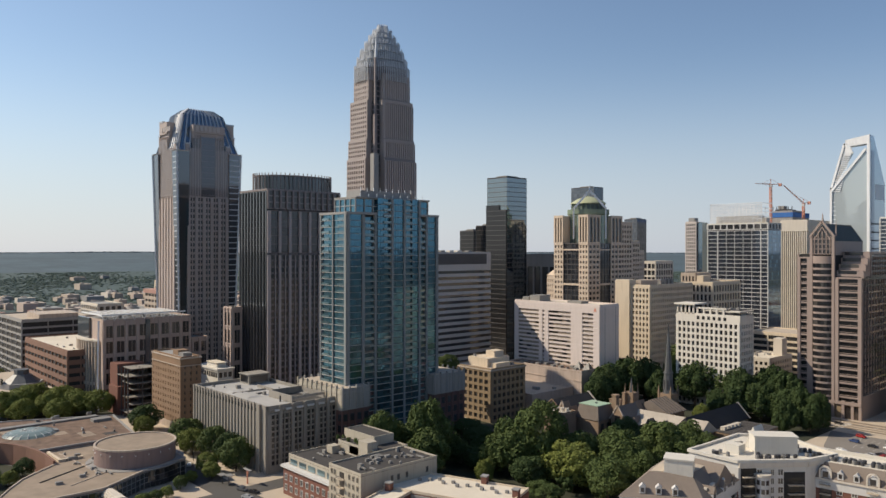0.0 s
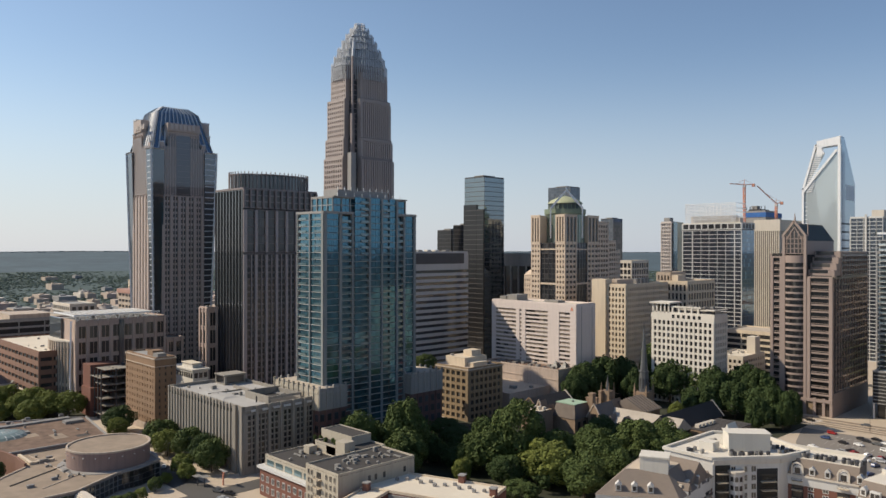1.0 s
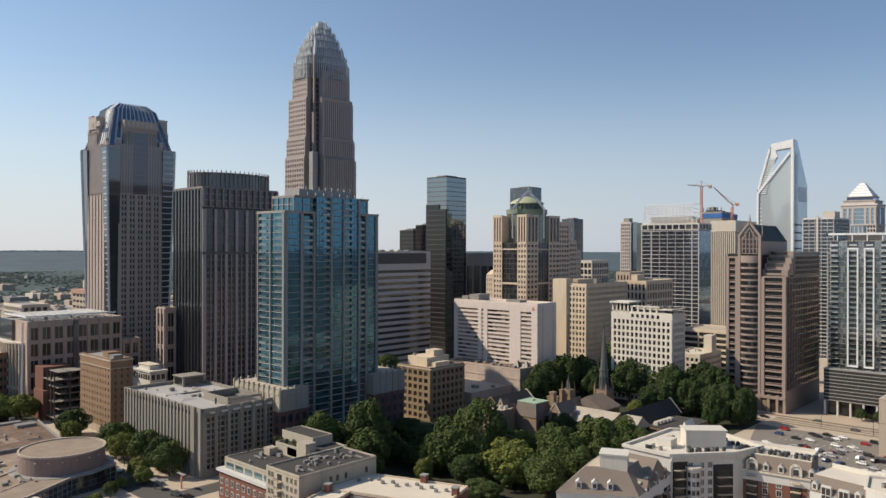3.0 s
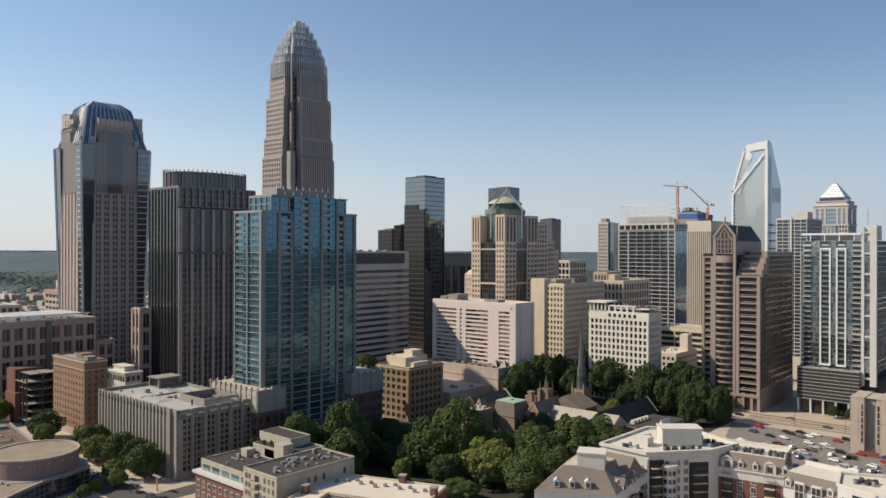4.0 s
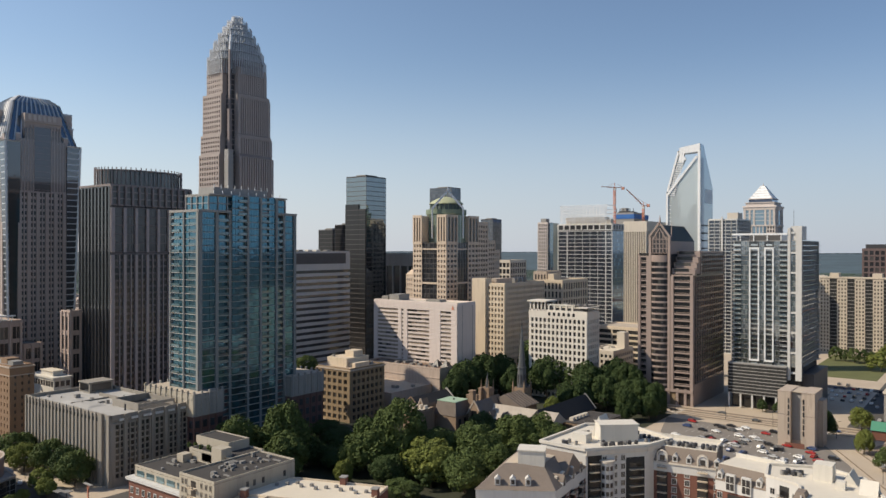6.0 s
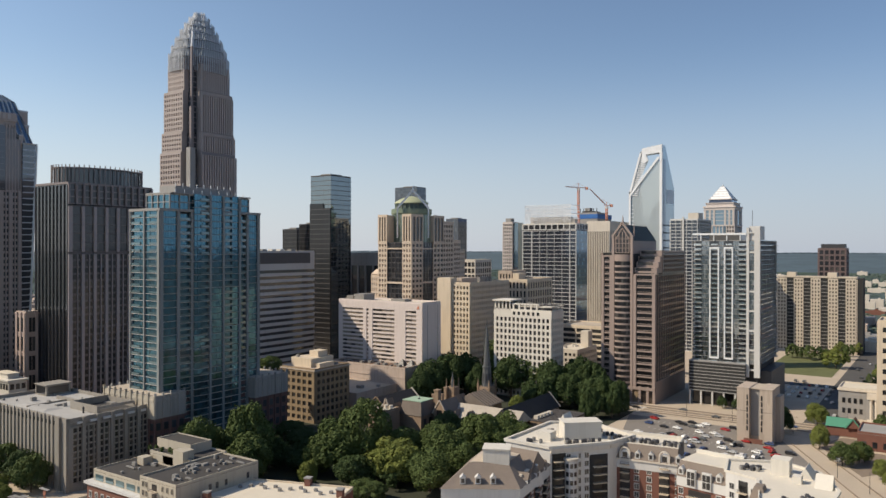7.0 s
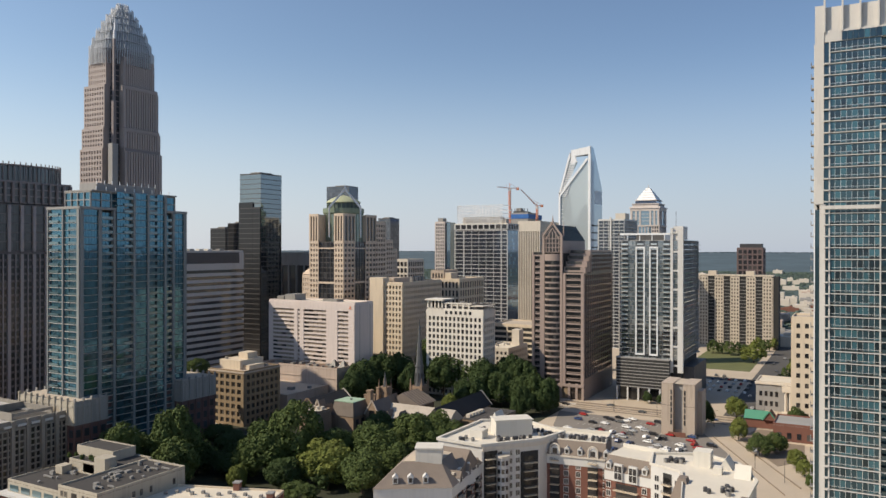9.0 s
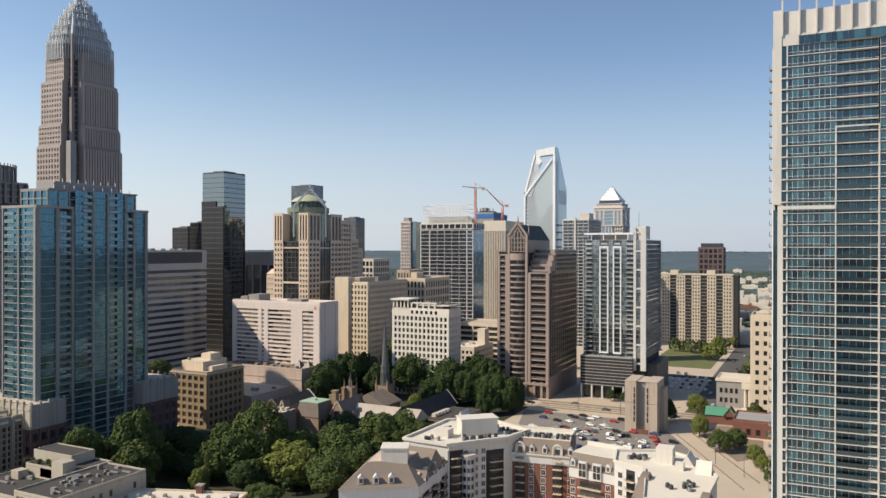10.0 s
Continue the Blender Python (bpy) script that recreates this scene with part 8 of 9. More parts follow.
    # glazed street front
    front = [(-309.6, 63.5), (-300, 50), (-300, 98), (-313.0, 118.5), (-319.5, 139)]
    for p, q in zip(front[1:], front[2:]):
        m, wide = along(p, q)
        n = max(2, round(wide / 2.6))
        panes, bars = Shape(), Shape()
        for i in range(n):
            for z0, z1 in ((0.5, 2.5), (2.7, 4.7), (4.9, 6.9)):
                panes.box(wide * i / n + 0.1, wide * (i + 1) / n - 0.1, -0.12, 0.02, z0, z1)
        for i in range(n + 1):
            bars.box(wide * i / n - 0.09, wide * i / n + 0.09, -0.35, 0.0, 0, 7.1)
        for z in (2.5, 4.7, 6.9):
            bars.box(0, wide, -0.3, 0.0, z, z + 0.2)
        part("front_glazing", panes, GLASS_NOTCH, b, at=m, kind="stuff")
        part("front_grid", bars, GREY_CONCRETE, b, "grey window grid", at=m, kind="stuff")
    # curved glass front
    cx, cy, R = -333.0, 122.5, 19.5
    gl, mu = Shape(), Shape()
    for i in range(26):
        a0, a1 = radians(-75 + i * 6 + 0.25), radians(-75 + (i + 1) * 6 - 0.25)
        for z0, z1 in ((0.4, 2.5), (2.7, 4.8), (5.0, 7.2)):
            gl.prism([(cx + R * math.cos(a0), cy + R * math.sin(a0)), (cx + (R + 0.1) * math.cos(a0), cy + (R + 0.1) * math.sin(a0)), (cx + (R + 0.1) * math.cos(a1), cy + (R + 0.1) * math.sin(a1)), (cx + R * math.cos(a1), cy + R * math.sin(a1))], z0, z1)
    part("curved_glazing", gl, GLASS_DARK, b, kind="stuff")
    part("curved_wall", Shape().ring(cx, cy, R - 0.15, 0, 7.4, 48), GREY_CONCRETE, b)
    part("curved_roof", Shape().ring(cx, cy, R + 0.5, 7.4, 8.0, 48), GREY_CONCRETE, b)
    part("drum", Shape().ring(cx, cy, 16.6, 7.8, 15.2, 56), DRUM_WALL, b, "round mauve brick drum")
    part("drum_roof", Shape().ring(cx, cy, 16.0, 15.2, 15.35, 56), ROOF_ARTS, b)
    rim = Shape().upstand([(cx + 16.4 * math.cos(2 * math.pi * i / 56), cy + 16.4 * math.sin(2 * math.pi * i / 56)) for i in range(56)], 15.15, 15.85, 0.7)
    part("drum_coping", rim, TAN_CONCRETE, b)
    lamp = Shape().box(-0.2, 0.2, -0.2, 0.2, 13.2, 13.6).mesh("wall_lamp", WHITE)
    for i in range(9):
        a = radians(-110 + i * 18)
        part("wall_lamp", lamp, None, b, at=Matrix.Translation((cx + 16.7 * math.cos(a), cy + 16.7 * math.sin(a), 0)))
    tube = Shape()
    for i in range(10):
        a0, a1 = math.pi * i / 10, math.pi * (i + 1) / 10
        tube.prism([(-300 + 0, 100 - 2.6 * math.cos(a0)), (-286, 100 - 2.6 * math.cos(a0)), (-286, 100 - 2.6 * math.cos(a1)), (-300, 100 - 2.6 * math.cos(a1))], 5.0, 5.2 + 2.4 * math.sin((a0 + a1) / 2))
    part("entrance_vault", tube, CREAM_WHITE, b, "white barrel vault over the entrance")
    return b


arts_centre()

# red steel sculpture and shade sails by the street
c = thing("red_sculpture", -291, 154, 0, "red painted steel sculpture with forked arms", "sculpture")
part("fork", Shape().beam((0, 0, 0), (0, 0, 3.5), 0.5).beam((0, 0, 3.2), (-1.6, 0.4, 6), 0.45).beam((0, 0, 3.2), (1.6, -0.4, 6), 0.45), CRANE_RED, c)
part("top_plate", Shape().box(-3, 3, -0.6, 0.6, 6, 6.3), GREY_CONCRETE, c)
c = thing("solar_sail", -298, 146, 0, "grey angled solar panels on dark posts", "solar panel")
part("post", Shape().beam((0, 0, 0), (0, 0, 4), 0.35).beam((4, 1, 0), (4, 1, 4.4), 0.35), DARK_METAL, c)
part("panel", Shape().prism([(-2, -1.5), (2, -1.5), (2, 1.5), (-2, 1.5)], 4, 4.2).prism([(2.6, -0.5), (6.4, -0.5), (6.4, 2.5), (2.6, 2.5)], 4.5, 4.7), EQUIP, c)

# ---- the church in the trees ----
def church():
    b = thing("stone_church", 0, 0, 0, "brown sandstone church with slate roofs, pale nave roof and lead spire", "church")
    # tower and spire
    part("tower", Shape().box(-240.5, -232.5, 393.5, 401.5, 0, 15), BROWNSTONE, b)
    for x in (-240.9, -233.1):
        for y in (393.1, 400.9):
            part("buttress", Shape().box(x, x + 1.0, y, y + 1.0, 0, 16.5), BROWNSTONE, b)
            part("pinnacle", Shape().ring(x + 0.5, y + 0.5, 0.7, 16.5, 20, 6, 0.05), BROWNSTONE, b)
    part("belfry", Shape().ring(-236.5, 397.5, 3.2, 15, 27, 8, 2.5), LEAD, b, "grey lead-clad belfry stage")
    for k in range(8):
        a = math.pi / 8 + k * math.pi / 4
        part("louvre", Shape().box(-0.5, 0.5, -0.1, 0.1, 17, 23), DARK_METAL, b, at=pose(-236.5 + 2.75 * math.cos(a), 397.5 + 2.75 * math.sin(a), 0, 0, 0, math.degrees(a) + 90))
    part("belfry_ledge", Shape().ring(-236.5, 397.5, 3.0, 26.6, 27.4, 8), LEAD, b)
    part("spire", Shape().ring(-236.5, 397.5, 2.3, 27.4, 56, 8, 0.06), LEAD, b, "tall grey lead spire")
    # hall with copper-topped mansard
    part("hall", Shape().box(-254, -239.5, 332.5, 346.5, 0, 7.8), BROWNSTONE, b)
    part("hall_mansard", Shape().prism([(-254.4, 332.1), (-239.1, 332.1), (-239.1, 346.9), (-254.4, 346.9)], 7.8, 15.2, [(-252.9, 333.6), (-240.6, 333.6), (-240.6, 345.4), (-252.9, 345.4)]), OLD_SLATE, b, "brown slate mansard")
    part("hall_deck", Shape().box(-253.1, -240.4, 333.4, 345.6, 15.2, 15.6), PALE_COPPER, b, "green copper deck")
    part("deck_vent", Shape().box(-246.5, -245.5, 339, 340, 15.6, 16.2), LEAD, b)
    for y in (335, 340):
        part("hall_window", Shape().box(-239.5, -239.3, y, y + 2.2, 2.0, 6.0), GLASS_DARK, b)
    part("hall_gable", gable_roof(-262, -254.2, 330, 338, 5, 13, "y"), BROWNSTONE, b)
    part("gable_coping", Shape().beam((-262.2, 329.8, 5), (-258.1, 329.8, 13.3), 0.6).beam((-254.0, 329.8, 5), (-258.1, 329.8, 13.3), 0.6), TAN_CONCRETE, b)
    part("gable_base", Shape().box(-262, -254.1, 330.1, 338, 0, 5.1), BROWNSTONE, b)
    part("hall_wing", Shape().box(-264, -251, 317, 328, 0, 11.5), BROWNSTONE, b)
    roof_slab(b, -264, -251, 317, 328, 12, ROOF_WHITE, BROWNSTONE, 0.6, 0.4, name="wing_roof")
    for k in range(4):
        part("roof_unit", Shape().ring(-262 + k * 2.9, 321.5 + k * 0.6, 1.1, 12, 14, 12), CREAM_WHITE, b)
    for x, y, h in ((-250, 370, 16.5), (-247.5, 362, 14), (-256, 366, 12.5)):
        part("chimney", Shape().box(x, x + 1.8, y, y + 1.8, 0, h), BROWNSTONE, b)
        part("chimney_cap", Shape().box(x - 0.2, x + 2.0, y - 0.2, y + 2.0, h, h + 0.6), BROWNSTONE, b)
    part("small_tower", Shape().box(-250, -244, 372, 378, 0, 17), BROWNSTONE, b)
    for x, y in ((-249.6, 372.4), (-244.4, 372.4), (-244.4, 377.6), (-249.6, 377.6)):
        part("pinnacle", Shape().ring(x, y, 0.5, 17, 22, 6, 0.1), BROWNSTONE, b)
    part("fleche", Shape().ring(-247, 375, 1.2, 17, 26, 8, 0.05), LEAD, b)
    # old slate roof by the tower
    part("aisle", Shape().box(-247, -224, 378, 394, 0, 7.5), BROWNSTONE, b)
    part("aisle_roof", gable_roof(-248, -223, 376, 395, 7.5, 14, "y"), OLD_SLATE, b, "worn brown slate roof")
    for k in range(6):
        part("roof_batten", Shape().beam((-223.4, 378 + k * 2.9, 7.9), (-235.3, 378 + k * 2.9, 14.2), 0.45), OLD_SLATE, b)
    part("dormer_gable", gable_roof(-246, -238, 370, 380, 6, 13, "y"), BROWNSTONE, b)
    part("front_gable", gable_roof(-262, -254.2, 325, 331, 7, 16.5, "y"), BROWNSTONE, b)
    part("gable_coping", Shape().beam((-262.2, 324.9, 7), (-258.1, 324.9, 17), 0.7).beam((-254.0, 324.9, 7), (-258.1, 324.9, 17), 0.7), TAN_CONCRETE, b)
    part("lancet_window", Shape().box(-259.2, -257.0, 324.7, 325.1, 4, 10), GLASS_DARK, b)
    part("stair_stack", Shape().box(-238.8, -236.2, 344, 347, 0, 20), BROWNSTONE, b)
    part("stack_cap", Shape().box(-239.1, -235.9, 343.7, 347.3, 20, 20.8), BROWNSTONE, b)
    part("transept", Shape().box(-238, -229, 342, 352, 0, 8), BROWNSTONE, b)
    part("transept_roof", gable_roof(-238.4, -228.6, 341.6, 358, 8, 15.5, "y"), OLD_SLATE, b)
    part("gable_coping", Shape().beam((-238.6, 341.5, 8), (-233.5, 341.5, 16), 0.7).beam((-228.4, 341.5, 8), (-233.5, 341.5, 16), 0.7), TAN_CONCRETE, b)
    part("transept_gable", gable_roof(-238, -229, 341.4, 342, 8, 15.3, "y"), BROWNSTONE, b)
    part("rose_window", Shape().box(-235, -232, 341.1, 341.5, 5, 10.5), GLASS_DARK, b)
    for k in range(4):
        part("aisle_dormer", gable_roof(-229 + k * 8.5, -225.6 + k * 8.5, 347.4, 353, 7, 10.2, "y"), OLD_SLATE, b)
    # long pale roof
    part("nave", Shape().box(-240, -192, 350, 366, 0, 6), BROWNSTONE, b, at=pose(0, 0, 0))
    part("nave_roof", gable_roof(-241, -190, 348.5, 367.5, 6, 12.2, "x"), PALE_ROOF, b, "long pale weathered roof")
    part("west_gable", gable_roof(-241.6, -240.8, 348.2, 367.8, 5.5, 13.2, "x"), BROWNSTONE, b)
    part("nave_dormer", gable_roof(-232, -229, 346.5, 352, 5, 9, "y"), BROWNSTONE, b)
    for k in range(5):
        part("lancet_window", Shape().box(-236 + k * 9, -234.6 + k * 9, 349.8, 350.1, 1.5, 4.8), GLASS_DARK, b)
        part("buttress", Shape().box(-232 + k * 9, -231.2 + k * 9, 348.8, 350, 0, 5), BROWNSTONE, b)
    return b


church()
c = thing("black_roof_hall", -207, 352, 0, "church hall with long black slate roof", "church hall")
part("wall", Shape().box(0.7, 13.3, 0.5, 57.5, 0, 5.5), BROWNSTONE, c)
part("roof", gable_roof(0, 14, 0, 58, 5.5, 13.2, "y"), SLATE, c, "long black slate roof")
part("gable_edge", Shape().beam((14.2, 58, 5.5), (7, 58, 13.5), 0.6).beam((-0.2, 58, 5.5), (7, 58, 13.5), 0.6), GREY_CONCRETE, c)
part("flat_wing", Shape().box(14.2, 33, 17, 50, 0, 5), BROWNSTONE, c)
part("flat_wing_roof", Shape().box(14.3, 33.2, 16.8, 50.2, 5, 5.4), LOUVRE_DARK, c)
for k in range(12):
    part("roof_seam", Shape().box(14.6, 33, 18 + k * 2.6, 18.3 + k * 2.6, 5.4, 5.6), ROOF_DARK, c)
for k in range(5):
    part("roof_unit", Shape().box(16 + k * 0.2, 18.4 + k * 0.2, 20 + k * 3.6, 22.6 + k * 3.6, 5.4, 7.2), CREAM_WHITE, c)

c = thing("dark_roof_annex", -277, 331, 0, "low stone hall with long dark slate roof", "hall")
part("wall", Shape().box(0.6, 13.4, 0.6, 33.4, 0, 9), BROWNSTONE, c)
part("roof", gable_roof(0, 14, 0, 34, 9, 15.2, "y"), ROOF_DARK, c, "long dark slate roof")
part("gable_edge", Shape().beam((-0.2, 34, 9), (7, 34, 15.6), 0.6).beam((14.2, 34, 9), (7, 34, 15.6), 0.6), CREAM_WHITE, c)
part("gable_edge", Shape().beam((-0.2, 0, 9), (7, 0, 15.6), 0.6).beam((14.2, 0, 9), (7, 0, 15.6), 0.6), BROWNSTONE, c)

# ---- blocks at the foot of the flared tower ----
def paired_windows(parent, m, wide, z0, z1, rows, bays, u0=0.0):
    """Tall paired windows in slightly sunk bays between broad stone piers."""
    bw = wide / bays
    h = (z1 - z0) / rows
    pier = Shape().box(-0.75, 0.75, -0.55, 0.2, 0, z1 + 0.4).mesh("pier", PODIUM_STONE)
    cap = Shape().box(-1.3, 1.3, -0.75, 0.2, z1 + 0.4, z1 + 1.2).mesh("pier_cap", PODIUM_STONE)
    for i in range(bays + 1):
        at = m @ Matrix.Translation((u0 + min(max(i * bw, 1.0), wide - 1.0), 0, 0))
        part("pier", pier, None, parent, at=at)
        part("pier_cap", cap, None, parent, at=at)
    pane = Shape().box(-bw * 0.145, bw * 0.145, -0.12, 0.05, h * 0.10, h * 0.84).mesh("window", GLASS_DARK)
    sill = Shape().box(-bw * 0.36, bw * 0.36, -0.32, 0.05, h * 0.02, h * 0.08).mesh("window_sill", PODIUM_STONE)
    for r in range(rows):
        for i in range(bays):
            at = m @ Matrix.Translation((u0 + (i + 0.5) * bw, 0, z0 + r * h))
            part("window_sill", sill, None, parent, at=at)
            for k in (-1, 1):
                at2 = at @ Matrix.Translation((k * bw * 0.17, 0, 0))
                part("window", pane, None, parent, at=at2)


c = thing("granite_podium_block", -529.2, 158.8, 0, "pink-brown stone block with tall paired windows and a canopied roof", "office building")
PW, PL, PH = 43.2, 56.8, 54.6
part("body", Shape().box(0, PW, 0, PL, 0, PH - 0.2), PODIUM_STONE, c)
paired_windows(c, side(PW, PL, "e")[0], PL, 4, PH - 1.5, 5, 8)
roof_slab(c, 0, PW, 0, PL, PH, ROOF_GREY, PODIUM_STONE, 1.0)
slat = Shape().box(6, 44.0, 0, 2.3, PH + 3.6, PH + 3.9).mesh("canopy_slat", WHITE)
for k in range(13):
    part("canopy_slat", slat, None, c, at=Matrix.Translation((0, -0.4 + k * 4.0, 0)))
part("canopy_edge", Shape().box(5.8, 44.4, -1.2, -0.8, PH + 3.4, PH + 4.3).box(24, 24.4, -0.8, 52.2, PH + 3.2, PH + 3.6).box(44.0, 44.4, -0.8, 52.2, PH + 3.4, PH + 4.3), STEEL_WHITE, c)
for k in range(9):
    part("canopy_truss", Shape().beam((43, 0.5 + k * 6.2, PH), (40, 0.5 + k * 6, PH + 3.7), 0.35).beam((43, 0.5 + k * 6.2, PH), (44.0, 3 + k * 6, PH + 3.7), 0.35), STEEL_WHITE, c)
roof_clutter(c, 3, 36, 3, 50, PH, 14, 37)
part("dark_corner", Shape().box(-1, 21, -1.6, -0.1, 42.5, 55.5), GLASS_NOTCH, c, "dark glass corner box")
part("corner_mast", Shape().beam((41.0, -2.4, 20), (40.2, -1.6, 55), 0.8).beam((43.0, -2.6, 0), (41.0, -2.4, 20), 0.9), STEEL_WHITE, c, "white slanting corner mast")
bow = [(-5 + 43 * i / 14, 1.0 - 6.0 * math.sin(math.pi * (0.08 + 0.84 * i / 14))) for i in range(15)]
part("bowed_wing", Shape().prism(bow + [(38, 4), (-5, 30)], 0, 41.5), TAN_CONCRETE, c, "bowed ribbed wall")
for x, y in bow:
    part("wing_rib", Shape().box(x - 0.5, x + 0.5, y - 0.6, y + 0.5, 0, 42), TAN_CONCRETE, c)
part("wing_cornice", Shape().prism([(x, y - 0.6) for x, y in bow] + [(38.4, 4), (-5.5, 30)], 41.5, 42.5), CREAM_WHITE, c)
for (xa, ya), (xb, yb) in zip(bow, bow[1:]):
    m = along((xa, ya), (xb, yb))[0]
    part("bow_window", Shape().box(0.9, 2.2, -0.1, 0.2, 3, 14), GLASS_DARK, c, at=m)
    part("bow_window", Shape().box(0.9, 2.2, -0.1, 0.2, 16, 38), GLASS_TOWER, c, at=m)
part("glass_strip", Shape().box(PW + 0.3, PW + 0.9, 26, 29, 0, PH), GLASS_TOWER, c)
c = thing("granite_side_block", -514, 216.2, 0, "low pink-brown stone wing with tall paired windows", "office building")
part("body", Shape().box(0, 27, 0, 12, 0, 39.2), PODIUM_STONE, c)
paired_windows(c, side(27, 12, "e")[0], 12, 3, 38.6, 4, 2)
roof_slab(c, 0, 27, 0, 12, 39.4, ROOF_GREY, PODIUM_STONE, 1.0)
c = thing("granite_end_block", -464, 228.4, 0, "narrow pink-brown stone block with paired windows", "office building")
part("body", Shape().box(0, 11, 0, 7.4, 0, 60.8), PODIUM_STONE, c)
paired_windows(c, side(11, 7.4, "e")[0], 7.4, 3, 60, 5, 1)
paired_windows(c, side(11, 7.4, "s")[0], 11, 3, 60, 5, 2)
roof_slab(c, 0, 11, 0, 7.4, 61, ROOF_GREY, PODIUM_STONE, 1.0)
roof_clutter(c, 1, 8, 1, 5, 61, 3, 41)
b = thing("open_frame_building", -480, 159, 0, "red brick building with open concrete floors", "construction site")
part("brick_part", Shape().box(0, 12.6, 2, 18, 0, 30), BRICK, b)
part("brick_part", Shape().box(2, 17, 0.6, 8, 0, 17), BRICK, b)
for k in range(7):
    part("floor_slab", Shape().box(12.2, 30 - (k * 5) % 4, 2 + (k * 3) % 5, 20, 3 + k * 4.2, 3.4 + k * 4.2), GARAGE_CONCRETE, b)
# columns and back wall coloured dark to stand for interior shade
for x in (13, 18.5, 24, 29):
    for y in (2.5, 11, 19):
        part("column", Shape().box(x - 0.3, x + 0.3, y - 0.3, y + 0.3, 0, 29), DARK_METAL, b)
part("back_wall", Shape().box(12.2, 30, 20, 20.4, 0, 30), DARK_METAL, b)
c = thing("low_cream_shop", -462, 209.1, 0, "low cream building with flat pale roof", "commercial building")
part("body", Shape().box(0, 29, 0, 10, 0, 25), COURT_WHITE, c)
part("roof", Shape().box(-0.8, 29.8, -0.8, 10.8, 25, 26), COURT_WHITE, c)
pane = Shape().box(0, 2.2, -0.1, 0, 20.5, 23.6).mesh("window", GLASS_DARK)
for k in range(9):
    part("window", pane, None, c, at=Matrix.Translation((1.2 + k * 3.1, 0, 0)))
for k in range(3):
    part("window", pane, None, c, at=pose(29, 0.8 + k * 3.1, 0, 0, 0, 90))
part("roof_house", Shape().box(10, 24, 2, 8, 26, 28.5), COURT_WHITE, c)
part("roof_house_lid", Shape().box(9.5, 24.5, 1.5, 8.5, 28.5, 29), ROOF_WHITE, c)

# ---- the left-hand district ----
# garage openings here are filled near-black for the shade inside
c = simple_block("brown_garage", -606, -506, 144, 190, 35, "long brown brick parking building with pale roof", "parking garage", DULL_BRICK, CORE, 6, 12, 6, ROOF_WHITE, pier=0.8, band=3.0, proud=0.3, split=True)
part("stair_house", Shape().box(68, 82, 20, 32, 35, 42), CREAM, c)
part("roof_unit", Shape().box(90, 95, 24, 30, 35, 38), EQUIP, c)
roof_clutter(c, 5, 95, 4, 42, 35, 10, 38)
c = simple_block("grey_garage", -700, -625, 146, 200, 46, "grey parking building with open decks", "parking garage", GREY_CONCRETE, CORE, 9, 5, 3, ROOF_TAN, pier=0.6, band=1.5, proud=0.3, split=True)
part("roof_shed", Shape().box(40, 74, 12, 40, 46, 50), TAN_CONCRETE, c)
c = simple_block("white_frame_block", -682, -640, 205, 225, 54, "white framed apartment block with dark windows", "apartment building", CREAM_WHITE, GLASS_DARK, 12, 8, 4, ROOF_GREY, pier=1.4, band=1.4, proud=0.4, split=False)
c = simple_block("brown_deck_office", -690, -600, 262, 300, 62, "wide tan office with brown top band", "office building", TAN_CONCRETE, GLASS_DARK, 12, 12, 5, ROOF_TAN, pier=2.0, band=2.6, proud=0.3, split=False)
part("top_band", Shape().box(-1, 91, -1, 39, 60, 63.5), CLAY_TILE, c)
c = simple_block("long_factory", -840, -730, 330, 372, 64, "long pale factory with roof stacks", "industrial building", CREAM, GLASS_DARK, 5, 16, 6, ROOF_TAN, pier=3.0, band=6.0, proud=0.3)
for k in range(4):
    part("stack", Shape().ring(8 + k * 17, 8, 1.8, 64, 74, 12), CREAM_WHITE, c)
c = thing("domed_hall", -560, 112, 0, "low cream hall with grey domed lantern", "hall")
part("body", Shape().box(-60, 30, 0, 30, 0, 9), CREAM, c)
part("roof", Shape().box(-60.4, 30.4, -0.4, 30.4, 9, 9.6), ROOF_TAN, c)
part("lantern_base", Shape().ring(12, 16, 13, 9.6, 13, 8), GREY_CONCRETE, c)
part("lantern", Shape().ring(12, 16, 11.5, 13, 18, 8, 5).ring(12, 16, 4.5, 18, 21, 8), LEAD, c)
part("lantern_window", Shape().box(10, 15, 3.5, 4.6, 12.5, 16), GLASS_DARK, c)
